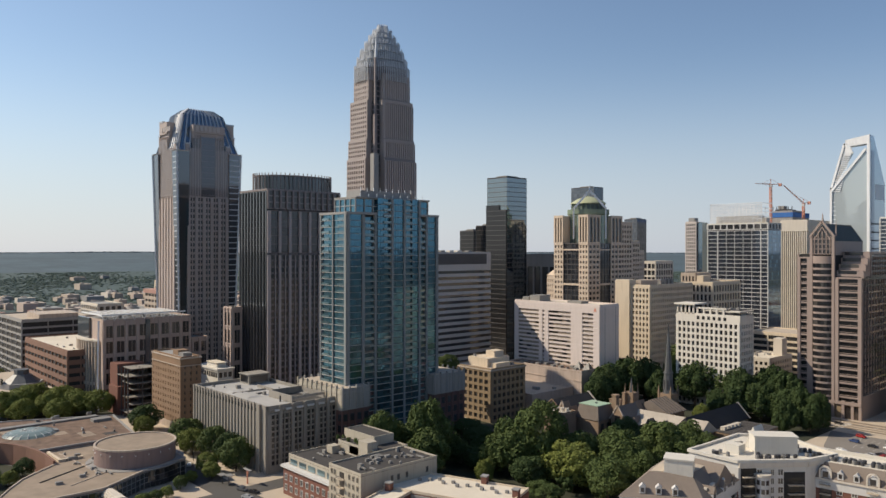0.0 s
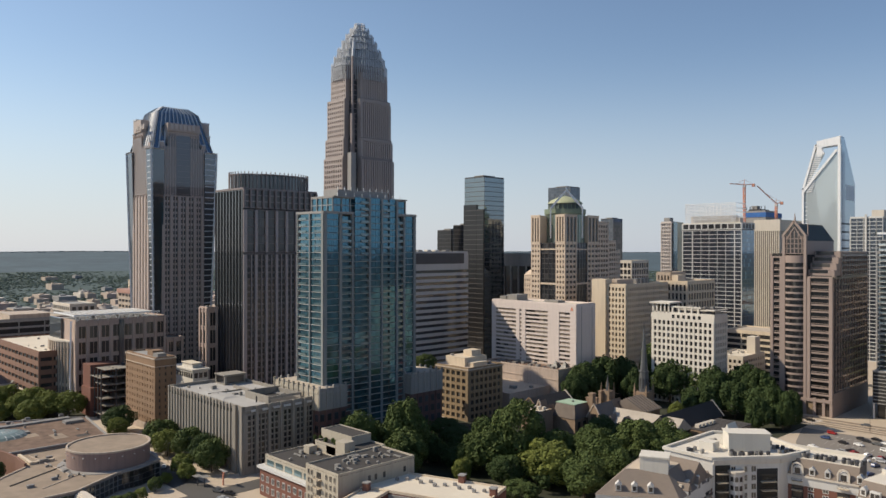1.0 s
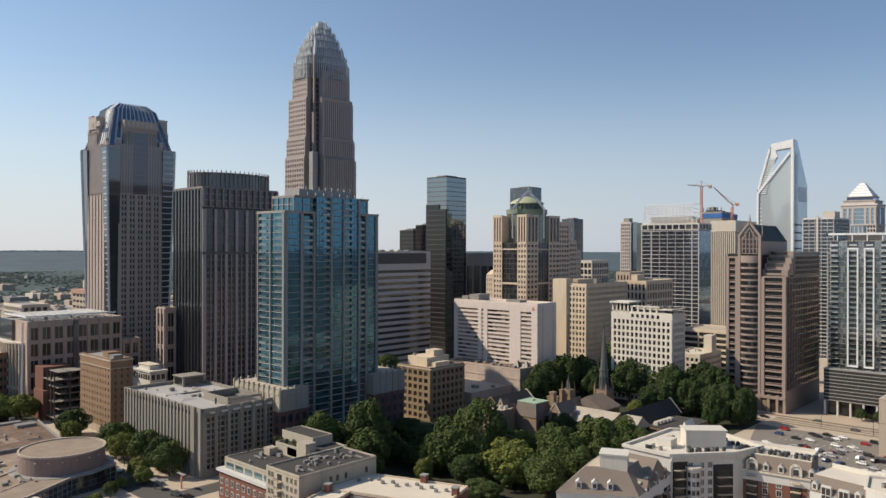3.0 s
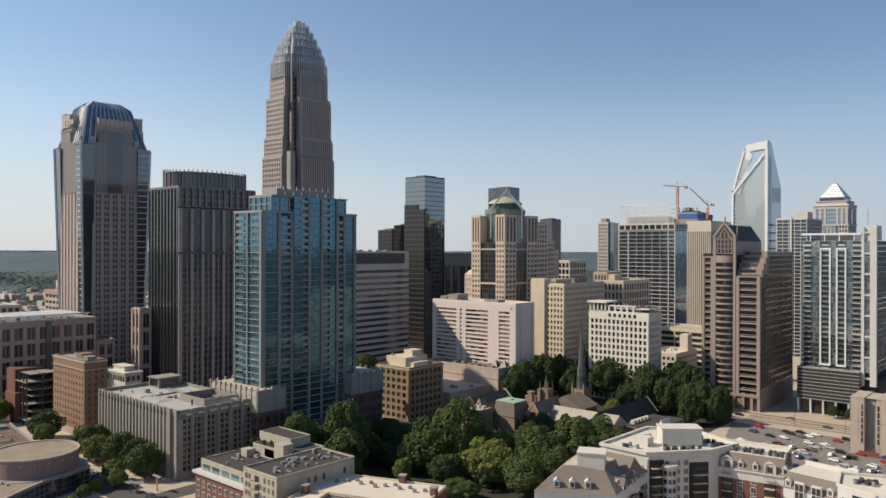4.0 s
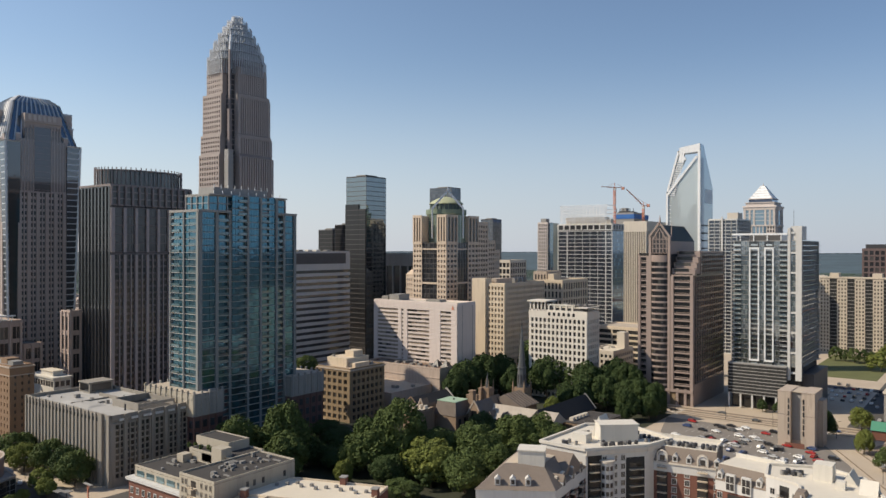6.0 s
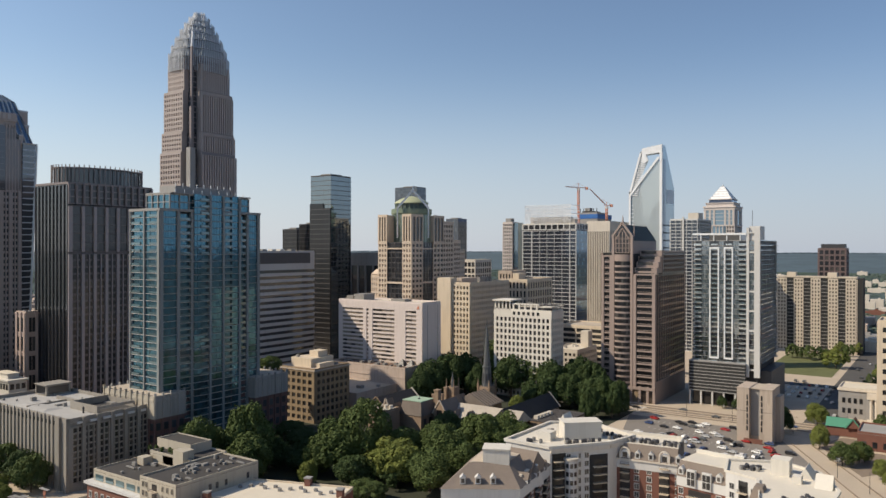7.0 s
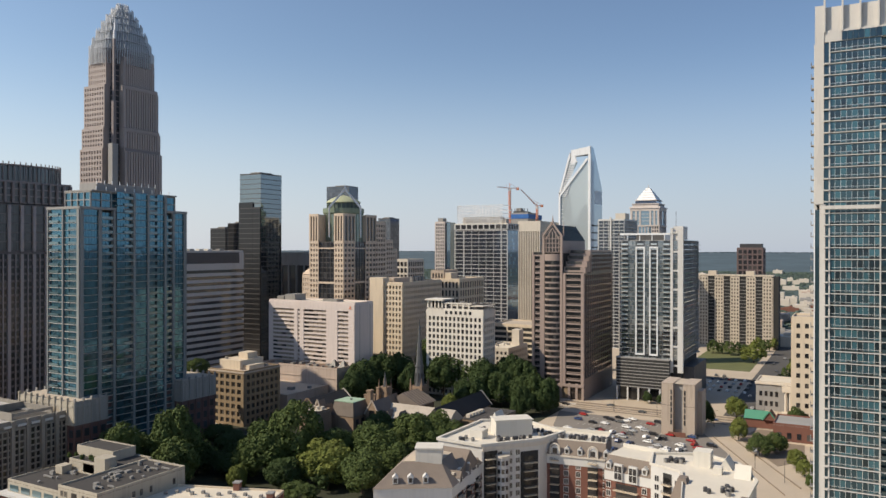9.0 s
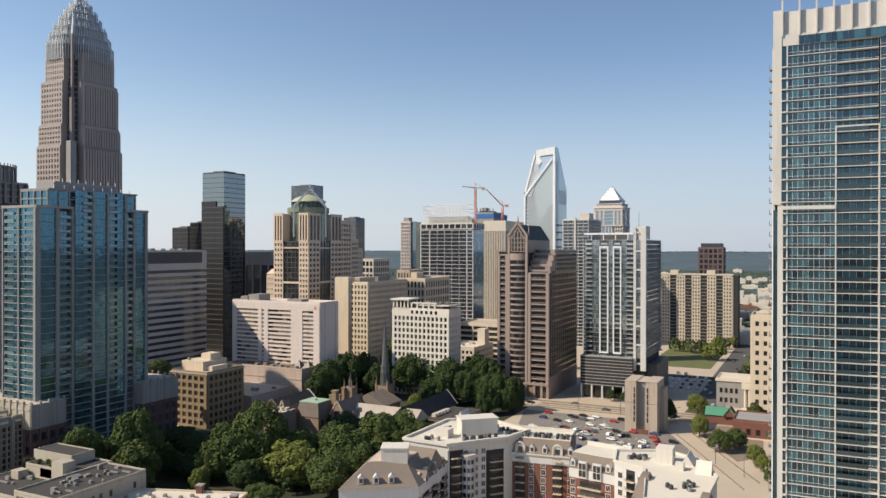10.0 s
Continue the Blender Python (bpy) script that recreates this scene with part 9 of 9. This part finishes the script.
# ---- trees ----
def crown_shape(seed, leaves, leaf=1.0, lobes=26):
    """A crown of billowing lobes, each thickly set with leaf clumps on its outer side; 2 wide and 2 high, with gaps between the lobes."""
    r = np.random.default_rng(seed)
    k = lobes
    # lobes spread over a dome, larger low down and in the middle, smaller at the rim and top
    g = np.arange(k) + 0.5
    up = 1 - 1.55 * g / k
    turn = g * 2.39996 + r.uniform(-0.35, 0.35, k)
    flat = np.sqrt(np.maximum(0.0, 1 - up ** 2))
    d = np.stack([flat * np.cos(turn), flat * np.sin(turn), up], 1)
    cen = d * r.uniform(0.50, 0.78, k)[:, None]
    size = r.uniform(0.17, 0.40, k)
    who = r.choice(k, leaves, p=size ** 2 / (size ** 2).sum())
    out = r.normal(size=(leaves, 3))
    out /= np.linalg.norm(out, axis=1)[:, None]
    # keep the leaves on the side of the lobe that looks out or up
    axis = cen[who] / np.linalg.norm(cen[who], axis=1)[:, None] + np.array([0, 0, 0.35])
    flip = (out * axis).sum(1) < r.uniform(-0.55, 0.1, leaves)
    out[flip] *= -1
    rough = 1 + 0.14 * np.sin(out[:, 0] * 7 + who) * np.sin(out[:, 1] * 6 + 2 * who) + r.normal(size=leaves) * 0.045
    pts = cen[who] + out * (size[who] * rough)[:, None]
    low, high = np.percentile(pts[:, 2], (0.5, 99.7))
    pts[:, 2] = (pts[:, 2] - low) / (high - low) * 2 - 1
    pts[:, :2] /= np.percentile(np.hypot(pts[:, 0], pts[:, 1]), 98)
    n = out + r.normal(size=(leaves, 3)) * 0.42
    n /= np.linalg.norm(n, axis=1)[:, None]
    a = np.cross(n, r.normal(size=(leaves, 3)))
    a /= np.linalg.norm(a, axis=1)[:, None]
    b = np.cross(n, a)
    s = r.uniform(0.018, 0.040, leaves)[:, None] * leaf
    quad = np.stack([pts - a * s - b * s * 0.7, pts + a * s - b * s * 0.5, pts + a * s * 0.8 + b * s, pts - a * s * 0.9 + b * s * 0.8], 1)
    sh = Shape()
    sh.v = [tuple(map(float, v)) for v in quad.reshape(-1, 3)]
    sh.f = [(4 * i, 4 * i + 1, 4 * i + 2, 4 * i + 3) for i in range(leaves)]
    return sh


def wood_shape(seed):
    r = random.Random(seed)
    s = Shape().ring(0, 0, 0.05, 0, 0.55, 8, 0.035)
    for i in range(6):
        a = i * 1.05 + r.uniform(-0.3, 0.3)
        e = (0.42 * math.cos(a), 0.42 * math.sin(a), r.uniform(0.75, 1.05))
        m = (e[0] * 0.4, e[1] * 0.4, 0.62)
        s.beam((0, 0, 0.42), m, 0.045).beam(m, e, 0.026)
    return s


SMALL_CROWNS = [crown_shape(40 + m, 1400, 2.1, 16).mesh("crown", LEAVES[m]) for m in range(3)]
CROWNS = [[crown_shape(10 + v, 9000, 1.12, (40, 48, 34)[v]).mesh("crown", LEAVES[m]) for v in range(3)] for m in range(3)]
DENSE = {m: [crown_shape(20 + v, 9500, 1.25, 34).mesh("crown", LEAVES[m]) for v in range(2)] for m in (0, 2)}
WOODS = [wood_shape(v).mesh("trunk", BARK) for v in range(3)]
LOOK = ["large oak with a dense dark green crown", "broadleaf tree with a light yellow-green crown", "dark green shade tree with a rounded crown"]
tree_rng = random.Random(7)


def tree(x, y, height, wide, kind=0, z=0.0, group="", far=False):
    t = thing("tree", x, y, z, LOOK[kind], "tree", group, turn=tree_rng.uniform(0, 360))
    ch = 1.45
    hz = height / 1.62
    tr = part("trunk", WOODS[tree_rng.randrange(3)], None, t, at=Matrix.Diagonal((wide * 0.5, wide * 0.5, hz * 0.9, 1)))
    cr = part("crown", SMALL_CROWNS[kind] if far else DENSE[kind][tree_rng.randrange(2)] if group == "trees behind the church" and kind in DENSE else CROWNS[kind][tree_rng.randrange(3)], None, t, at=Matrix.Translation((0, 0, height * 0.59)) @ Matrix.Diagonal((wide * 0.5, wide * 0.5, height * 0.41, 1)))
    return t


def plant(group, *rows):
    for x, y, h, w, k in rows:
        tree(x, y, h, w, k, group=group, far=y > 600)


# big trees below the teal tower and round the church
# low kind 2 trees fill a gap whose shade is in their leaves
plant("trees by the church", (-266.0, 207.0, 27.5, 19.5, 0), (-254.0, 224.0, 32.5, 22.5, 0), (-244.4, 215.0, 22.0, 20.5, 0), (-283.0, 214.0, 21.0, 14.0, 0), (-272.0, 222.0, 19.0, 15.0, 2),
      (-255.2, 236.7, 16.2, 17.0, 2), (-287.8, 281.0, 8.9, 19.1, 2), (-271.3, 273.8, 8.6, 19.1, 2), (-252.5, 242.5, 10.0, 17.0, 2), (-237.5, 241.1, 10.7, 17.0, 2))
plant("trees by the church", (-224.7, 248.5, 24.6, 25.5, 0), (-215.4, 256.7, 33.0, 24.5, 0), (-229.0, 240.0, 15.0, 14.0, 0), (-194.9, 251.7, 18.6, 25.5, 1), (-185.5, 275.3, 21.8, 22.0, 0), (-180.0, 299.7, 23.2, 25.0, 0),
      (-168.5, 302.7, 20.7, 16.0, 0), (-176.0, 250.5, 17.4, 20.7, 0), (-173.4, 270.0, 16.5, 18.0, 0), (-190.0, 227.0, 8.6, 17.0, 0), (-222.7, 228.0, 11.0, 8.5, 1), (-203.0, 268.0, 20.0, 20.0, 0),
      (-208.0, 240.0, 13.0, 17.0, 2), (-199.0, 286.0, 19.0, 19.0, 0), (-192.0, 312.0, 19.0, 20.0, 2), (-206.0, 300.0, 14.0, 16.0, 2), (-222.8, 331.2, 12.7, 17.0, 2), (-186.1, 330.7, 17.6, 17.0, 0), (-172.0, 321.0, 15.6, 15.0, 0), (-162.0, 288.0, 12.0, 14.0, 2))
plant("trees behind the church", (-280.5, 398.8, 27, 24.6, 2), (-278.3, 416, 29.0, 25.6, 2), (-277.8, 436.6, 27, 25.6, 2), (-277.4, 437.3, 25.2, 23.3, 2), (-257.2, 420.9, 23.3, 17, 2), (-262.2, 461.4, 36.1, 31.8, 0),
       (-248.4, 461.6, 36, 29.7, 0), (-244.8, 443.3, 27.7, 25.4, 2), (-228.7, 455, 33.2, 29.7, 0), (-213.1, 441, 27.1, 23.3, 2), (-277.4, 385.5, 22.2, 19.1, 2))
plant("trees behind the church", (-201.9, 457.6, 28.7, 24.6, 2), (-191.1, 454.6, 26.6, 22.4, 2), (-196.2, 431.3, 22.3, 19.1, 2), (-171.8, 429, 23, 16.2, 2), (-163.1, 428.1, 21.4, 14.1, 2), (-174.7, 413.2, 18.2, 14.1, 2),
       (-218.1, 401.4, 10.7, 10.6, 1), (-175.4, 407.7, 11.4, 9.7, 2), (-208.7, 423.5, 17.5, 17, 2), (-185.4, 434.2, 19.8, 19.1, 2), (-164.6, 420.7, 16.4, 11.8, 2), (-217.4, 421.4, 16.3, 17, 2))
# undergrowth that closes the dark yard, its shade painted in as dark leaves
yard = random.Random(21)
for i in range(34):
    x, y = yard.uniform(-300, -168), yard.uniform(225, 335)
    if x + y * 0.35 > -96 or (x < -236 and y > 296) or (y < 240 and x > -238):
        continue
    tree(x, y, yard.uniform(6, 11), yard.uniform(9, 14), 2, group="undergrowth by the church", far=True)
# trees by the arts centre
plant("trees by the arts centre", (-362, 159, 15.6, 19.5, 0), (-350, 156, 13, 14.3, 1), (-338, 162, 15.6, 16.9, 0), (-322, 161, 15.6, 15.6, 2), (-311, 159, 15.6, 15.6, 0), (-415, 158, 14.3, 18.2, 2), (-404, 153, 10.4, 11.7, 1), (-318, 148, 9.1, 10.4, 1), (-308, 146, 7.8, 9.1, 1), (-505, 118, 16.9, 22.1, 1), (-492, 108, 16.9, 20.8, 1), (-488, 130, 16.9, 20.8, 1), (-478, 140, 15.6, 19.5, 1), (-470, 150, 15.6, 18.2, 1))
plant("trees by the arts centre", (-510, 98, 16.9, 20.8, 1), (-498, 142, 15.6, 19.5, 1), (-466, 128, 14.3, 16.9, 1), (-478, 112, 14.3, 16.9, 1), (-520, 130, 15.6, 18.2, 1), (-366, 86, 8, 10, 2), (-360, 72, 8, 10, 2), (-354, 78, 7, 8, 1), (-288, 108, 6, 8, 1), (-294, 116, 5, 6, 0), (-520, 155, 14.3, 13, 1), (-512, 160, 13, 11.7, 0))
plant("trees by the arts centre", (-290, 100, 6, 8, 1), (-292, 110, 5.5, 7, 0), (-296, 121, 5, 6, 1), (-303, 130, 6, 6.5, 0), (-287, 92, 6.5, 8, 0), (-309, 137, 5, 6, 1))
# roof garden and street trees
tree(-313, 291, 10, 13, 0, 30.0)
tree(-327, 286, 7, 9, 0, 34.2)
plant("street trees", (-440, 470, 24, 20, 1), (-448, 462, 20, 16, 0), (-62, 468, 13, 14, 1), (-54, 415, 12, 10, 1), (-41, 388, 11, 12, 0), (-35, 398, 10, 11, 0), (-33, 400, 8, 8, 1), (-24, 374, 9, 9, 1), (-20, 362, 8, 8, 1), (-76, 442, 14, 10, 2), (-16, 345, 7, 7, 0), (-120, 748, 13, 12, 0), (-112, 748, 11, 11, 2), (-104, 742, 13, 12, 0))
plant("street trees", (-97, 746, 12, 11, 2), (-90, 744, 11, 10, 0), (-84, 782, 14, 13, 1), (-79, 702, 17, 22, 1), (-76, 760, 14, 12, 0), (-82, 830, 14, 12, 0), (-100, 828, 12, 12, 0), (-112, 830, 12, 12, 2), (-128, 832, 12, 12, 0), (-140, 830, 12, 12, 2), (-72, 800, 12, 11, 1), (-30, 470, 10, 10, 0))
for k in range(9):
    tree(-40 - k * 0.5, 540 + k * 34, 10, 9, k % 3, group="street trees", far=True)
    tree(-48 + k * 0.4, 560 + k * 33, 9, 8, (k + 1) % 3, group="street trees", far=True)
for k in range(2):
    tree(-118 + k * 9, 486, 8, 7, 2, group="street trees")
tree(-75.4, 440.7, 14, 12, 2, group="street trees")

# ---- cars ----
def paint(name, c):
    m, nt, p = node_mat(name)
    p.inputs["Base Color"].default_value = (*c, 1)
    p.inputs["Roughness"].default_value = 0.3
    p.inputs["Coat Weight"].default_value = 0.6
    return m


PAINTS = {"r": ("red", paint("red_paint", (0.32, 0.02, 0.02))), "k": ("black", paint("black_paint", (0.015, 0.015, 0.018))), "w": ("white", paint("white_car_paint", (0.75, 0.75, 0.74))),
          "s": ("silver", paint("silver_paint", (0.40, 0.41, 0.42))), "b": ("blue", paint("blue_paint", (0.03, 0.06, 0.16))), "g": ("grey", paint("grey_paint", (0.10, 0.105, 0.11)))}
TYRE = surface("tyre_rubber", (0.02, 0.02, 0.02), 0.9)


def hull(profile, half):
    """A side outline swept across the car, narrower towards the top."""
    s = Shape()
    n = len(profile)
    v = []
    for side_ in (-1, 1):
        for x, z in profile:
            v.append((x, side_ * (half - max(0.0, z - 0.8) * 0.22), z))
    return s.add(v, [tuple(reversed(range(n))), tuple(range(n, 2 * n))] + [(i, (i + 1) % n, n + (i + 1) % n, n + i) for i in range(n)])


CAR_BODY = [(-2.4, 0.35), (2.35, 0.35), (2.45, 0.7), (2.2, 0.95), (1.1, 1.05), (0.5, 1.48), (-1.2, 1.5), (-2.0, 1.08), (-2.45, 1.0)]
SUV_BODY = [(-2.4, 0.4), (2.35, 0.4), (2.45, 0.8), (2.2, 1.1), (1.2, 1.2), (0.7, 1.75), (-2.1, 1.78), (-2.45, 1.1)]
BODIES, TEMPLATE = {}, {}
WHEEL = Shape()
WHEEL.add([(0.34 * math.cos(a * math.pi / 6), y, 0.34 + 0.34 * math.sin(a * math.pi / 6)) for y in (-0.12, 0.12) for a in range(12)],
          [tuple(range(12)), tuple(reversed(range(12, 24)))] + [(i, i + 12, (i + 1) % 12 + 12, (i + 1) % 12) for i in range(12)])
WHEEL = WHEEL.mesh("wheel", TYRE)
PANE = Shape().box(-1.1, 0.45, -0.86, 0.86, 1.1, 1.38).box(-1.75, -1.2, -0.6, 0.6, 1.12, 1.36).box(0.55, 1.0, -0.62, 0.62, 1.1, 1.32).mesh("side_glass", GLASS_DARK)
PANE_SUV = Shape().box(-2.0, 0.7, -0.87, 0.87, 1.22, 1.6).box(0.75, 1.1, -0.66, 0.66, 1.2, 1.55).mesh("side_glass", GLASS_DARK)


def car(x, y, colour, turn, z=0.18, suv=False):
    key = (colour, suv)
    word, mat = PAINTS[colour]
    if key not in TEMPLATE:
        c = thing("car", x, y, z, f"{word} {'sport utility car' if suv else 'saloon car'} parked on asphalt", "car", "parked cars", turn)
        part("body", hull(SUV_BODY if suv else CAR_BODY, 0.95), mat, c)
        part("window_glass", PANE_SUV if suv else PANE, None, c)
        for wx in (-1.5, 1.5):
            for wy in (-0.85, 0.85):
                part("wheel", WHEEL, None, c, at=Matrix.Translation((wx, wy, 0)))
        TEMPLATE[key] = c
        return c
    return copy_thing(TEMPLATE[key], pose(x, y, z, 0, 0, turn))


LOT_CARS = [(-143, 432, "r"), (-142, 419, "b"), (-132, 415, "k"), (-125, 416, "w"), (-125, 427, "k"), (-122, 434, "k"), (-116, 428, "w"), (-114, 434, "w"), (-112, 413, "w"), (-105, 415, "w"), (-107, 406, "s"),
            (-107, 399, "g"), (-108, 391, "s"), (-114, 388, "w"), (-124, 401, "k"), (-127, 396, "s"), (-132, 392, "b"), (-140, 396, "w"), (-102, 427, "r"), (-99, 433, "k"), (-95, 404, "k"), (-89, 397, "k"),
            (-87, 407, "r"), (-94, 387, "w"), (-88, 382, "s"), (-89, 374, "w")]
LOT_MORE = [(-76, 408, "b"), (-75, 400, "r"), (-78, 388, "w"), (-76, 381, "s"), (-69, 386, "r"), (-64, 395, "k"), (-90, 401, "g"), (-83, 376, "w"), (-119, 424, "g"), (-128, 430, "k"), (-110, 394, "w"), (-101, 410, "s")]
car_rng = random.Random(3)
for x, y, c in LOT_CARS + LOT_MORE:
    car(x, y, c, car_rng.choice((0, 180)) - 16 + car_rng.uniform(-4, 4), suv=car_rng.random() < 0.45)
for row, y0 in enumerate((365, 381, 397, 413)):
    for k in range(9):
        if car_rng.random() < 0.5:
            car(-118 + row * -2 + k * 6.2 + car_rng.uniform(-0.4, 0.4), y0 + 1.5 - k * 0.6, car_rng.choice("wwskgbr"), 75 + car_rng.uniform(-3, 3), 0.18, car_rng.random() < 0.45)
for k in range(26):
    car(-96 + (k % 6) * 5.6 + car_rng.uniform(-0.5, 0.5), 552 + (k // 6) * 16 + car_rng.uniform(-1, 1), car_rng.choice("wskrgb"), 90 + car_rng.uniform(-4, 4), 0.08, car_rng.random() < 0.5)
for k in range(9):
    car(-230 + k * 22 + car_rng.uniform(-6, 6), 456.5 if k % 2 else 465.5, car_rng.choice("wskgb"), 0 if k % 2 else 180, 0.11, car_rng.random() < 0.5)
for k in range(7):
    car(-63 if k % 2 else -57, 500 + k * 40, car_rng.choice("wskg"), 90, 0.11)
for x, y, c, t in ((-333, 147, "w", 150), (-326, 150, "s", 150), (-47, 404, "w", 105), (-44, 396, "s", 105), (-505, 160, "k", 90), (-498, 158, "s", 90), (-284, 148, "g", 20), (-278, 150, "k", 20), (-274, 145, "s", 20)):
    car(x, y, c, t, 0.11)

# ---- street lamps ----
def street_lamp(x, y, turn=0.0):
    c = thing("street_lamp", x, y, 0.1, "dark metal street lamp with a short arm", "street lamp", "street lamps", turn)
    part("pole", Shape().ring(0, 0, 0.14, 0, 9, 8, 0.08), DARK_METAL, c)
    part("arm", Shape().beam((0, 0, 8.9), (1.6, 0, 9.3), 0.12), DARK_METAL, c)
    part("lantern", Shape().box(1.3, 2.2, -0.18, 0.18, 9.2, 9.4), DARK_METAL, c)
    return c


first = street_lamp(-40.5, 366)
for x, y, t in ((-160, 451, 90), (-130, 451, 90), (-104, 451, 90), (-70, 440, 0), (-190, 471, 270), (-48, 480, 180), (-48, 520, 180), (-302, 306, 0), (-340, 152, 0), (-27, 350, 0)):
    copy_thing(first, pose(x, y, 0.1, 0, 0, t))

# ---- distance: woods and low buildings ----
far_rng = random.Random(11)
ico = bmesh.new()
bmesh.ops.create_icosphere(ico, subdivisions=1, radius=1.0)
ICO_V = [v.co.copy() for v in ico.verts]
ICO_F = [tuple(v.index for v in f.verts) for f in ico.faces]
ico.free()


def wood_cover(name, count, r0, r1, wide, tall, material, label, seed, clear=0.0):
    """Round tree clumps scattered over the land between two distances."""
    g = np.random.default_rng(seed)
    r = np.sqrt(g.uniform(r0 * r0, r1 * r1, count))
    a = np.radians(g.uniform(80, 180, count))
    keep = (r > 2000) | (g.uniform(size=count) > clear)
    # leave clearings where a slow wave over the land dips
    keep &= np.sin(r * 0.011 + 3 * a) + np.sin(a * 41 + r * 0.004) + g.normal(size=count) * 0.7 > -0.9
    r, a = r[keep], a[keep]
    n = len(r)
    t = np.clip((r - 1300) / 3500, 0, 1)
    z = 77 * t * t * (3 - 2 * t) + (3.5 * np.sin(a * 9 + 1) + 2.2 * np.sin(a * 23)) * t * t
    ball = np.array([tuple(v) for v in ICO_V])
    v = ball[None] * g.uniform(0.75, 1.2, (n, len(ball), 1))
    v = v * np.stack([g.uniform(*wide, n)] * 2 + [g.uniform(*tall, n)], 1)[:, None, :]
    v += np.stack([r * np.cos(a), r * np.sin(a), z + 1.5], 1)[:, None, :]
    sh = Shape()
    sh.v = v.reshape(-1, 3).tolist()
    k = len(ball)
    sh.f = (np.array(ICO_F)[None] + (np.arange(n) * k)[:, None, None]).reshape(-1, 3).tolist()
    ob = new(name, sh.mesh(name, material))
    for poly in ob.data.polygons:
        poly.use_smooth = True
    return tagged(ob, label, "woods", kind="stuff")


def far_spot(r0, r1, a0=15.0, a1=-22.0):
    """A spot in the wedge of land ahead; angles to the left of the first view's +y."""
    r = math.sqrt(far_rng.uniform(r0 * r0, r1 * r1))
    a = radians(90 + far_rng.uniform(-10, 90))
    return r * math.cos(a), r * math.sin(a), r, a


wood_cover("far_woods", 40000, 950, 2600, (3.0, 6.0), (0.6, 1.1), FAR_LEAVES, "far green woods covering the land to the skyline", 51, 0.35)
wood_cover("skyline_woods", 2500, 4350, 4750, (6.0, 12.0), (0.6, 1.2), FAR_HILLS, "woods along the skyline, tinted blue-green for haze", 52)
for mat, col in ((TAN_CONCRETE, "tan"), (GREY_CONCRETE, "grey"), (MALL_PINK, "pinkish"), (CREAM_WHITE, "pale")):
    s = Shape()
    for i in range(110):
        x, y, r, a = far_spot(820, 1700 if i % 5 else 2600)
        w, l, h = far_rng.uniform(10, 46), far_rng.uniform(10, 32), far_rng.uniform(5, 13)
        z = land_height(r, a)
        s.box(x, x + w, y, y + l, z - 3, z + h)
        s.box(x + w * 0.3, x + w * 0.5, y + l * 0.3, y + l * 0.6, z + h, z + h + 2.5)
    tagged(new("far_buildings", s.mesh("far_buildings", mat)), f"far low {col} flat-roofed buildings among trees", "buildings", kind="stuff")
for wall, col, a0, a1, r0, r1, count, key in ((MALL_PINK, "pinkish", 150, 172, 760, 1500, 60, 61), (TAN_CONCRETE, "tan", 150, 172, 760, 1700, 60, 62), (CREAM_WHITE, "white", 88, 103, 1100, 2300, 70, 63), (BRICK, "red brick", 88, 172, 800, 1500, 70, 64)):
    g = random.Random(key)
    s = Shape()
    for i in range(count):
        r, a = g.uniform(r0, r1), radians(g.uniform(a0, a1))
        x, y, z = r * math.cos(a), r * math.sin(a), land_height(r, a)
        w, l, h = g.uniform(12, 44), g.uniform(10, 30), g.uniform(5, 15)
        s.box(x, x + w, y, y + l, z - 3, z + h).box(x + w * 0.55, x + w * 0.75, y + l * 0.3, y + l * 0.6, z + h, z + h + 2.2)
    tagged(new("town_buildings", s.mesh("town_buildings", wall)), f"low {col} town buildings among trees", "buildings", kind="stuff")
# nearer low quarter beyond the left-hand garages
for i in range(95):
    x, y = far_rng.uniform(-1150, -640), far_rng.uniform(130, 620)
    if -700 < x < -590 and y < 300 or -850 < x < -720 and 320 < y < 380:
        continue
    w, l, h = far_rng.uniform(14, 40), far_rng.uniform(12, 30), far_rng.uniform(7, 24)
    wall = far_rng.choice((CREAM, BRICK, GREY_CONCRETE, TAN_CONCRETE, CREAM_WHITE, CLAY_TILE))
    c = thing("low_block", x, y, 0, "low flat-roofed town block among trees", "building", "low town blocks")
    part("wall", Shape().box(0, w, 0, l, 0, h), wall, c)
    part("roof", Shape().box(0.3, w - 0.3, 0.3, l - 0.3, h, h + 0.3), far_rng.choice((ROOF_WHITE, ROOF_TAN, ROOF_GREY)), c)
    part("roof_unit", Shape().box(w * 0.3, w * 0.45, l * 0.3, l * 0.55, h + 0.3, h + 2.4), EQUIP, c)
    bands = Shape()
    for f in range(max(1, int(h / 4))):
        bands.box(1, w - 1, -0.08, 0, 1.2 + f * 4, 2.8 + f * 4).box(w, w + 0.08, 1, l - 1, 1.2 + f * 4, 2.8 + f * 4)
    part("window_banding", bands, GLASS_DARK, c, kind="stuff")
for i in range(28):
    x, y = far_rng.uniform(-980, -600), far_rng.uniform(120, 560)
    tree(x, y, far_rng.uniform(9, 15), far_rng.uniform(10, 16), far_rng.randrange(3), group="town trees", far=True)
for i in range(24):
    x, y = far_rng.uniform(-60, 40), far_rng.uniform(820, 1300)
    tree(x, y, far_rng.uniform(9, 15), far_rng.uniform(10, 16), far_rng.randrange(3), group="town trees", far=True)
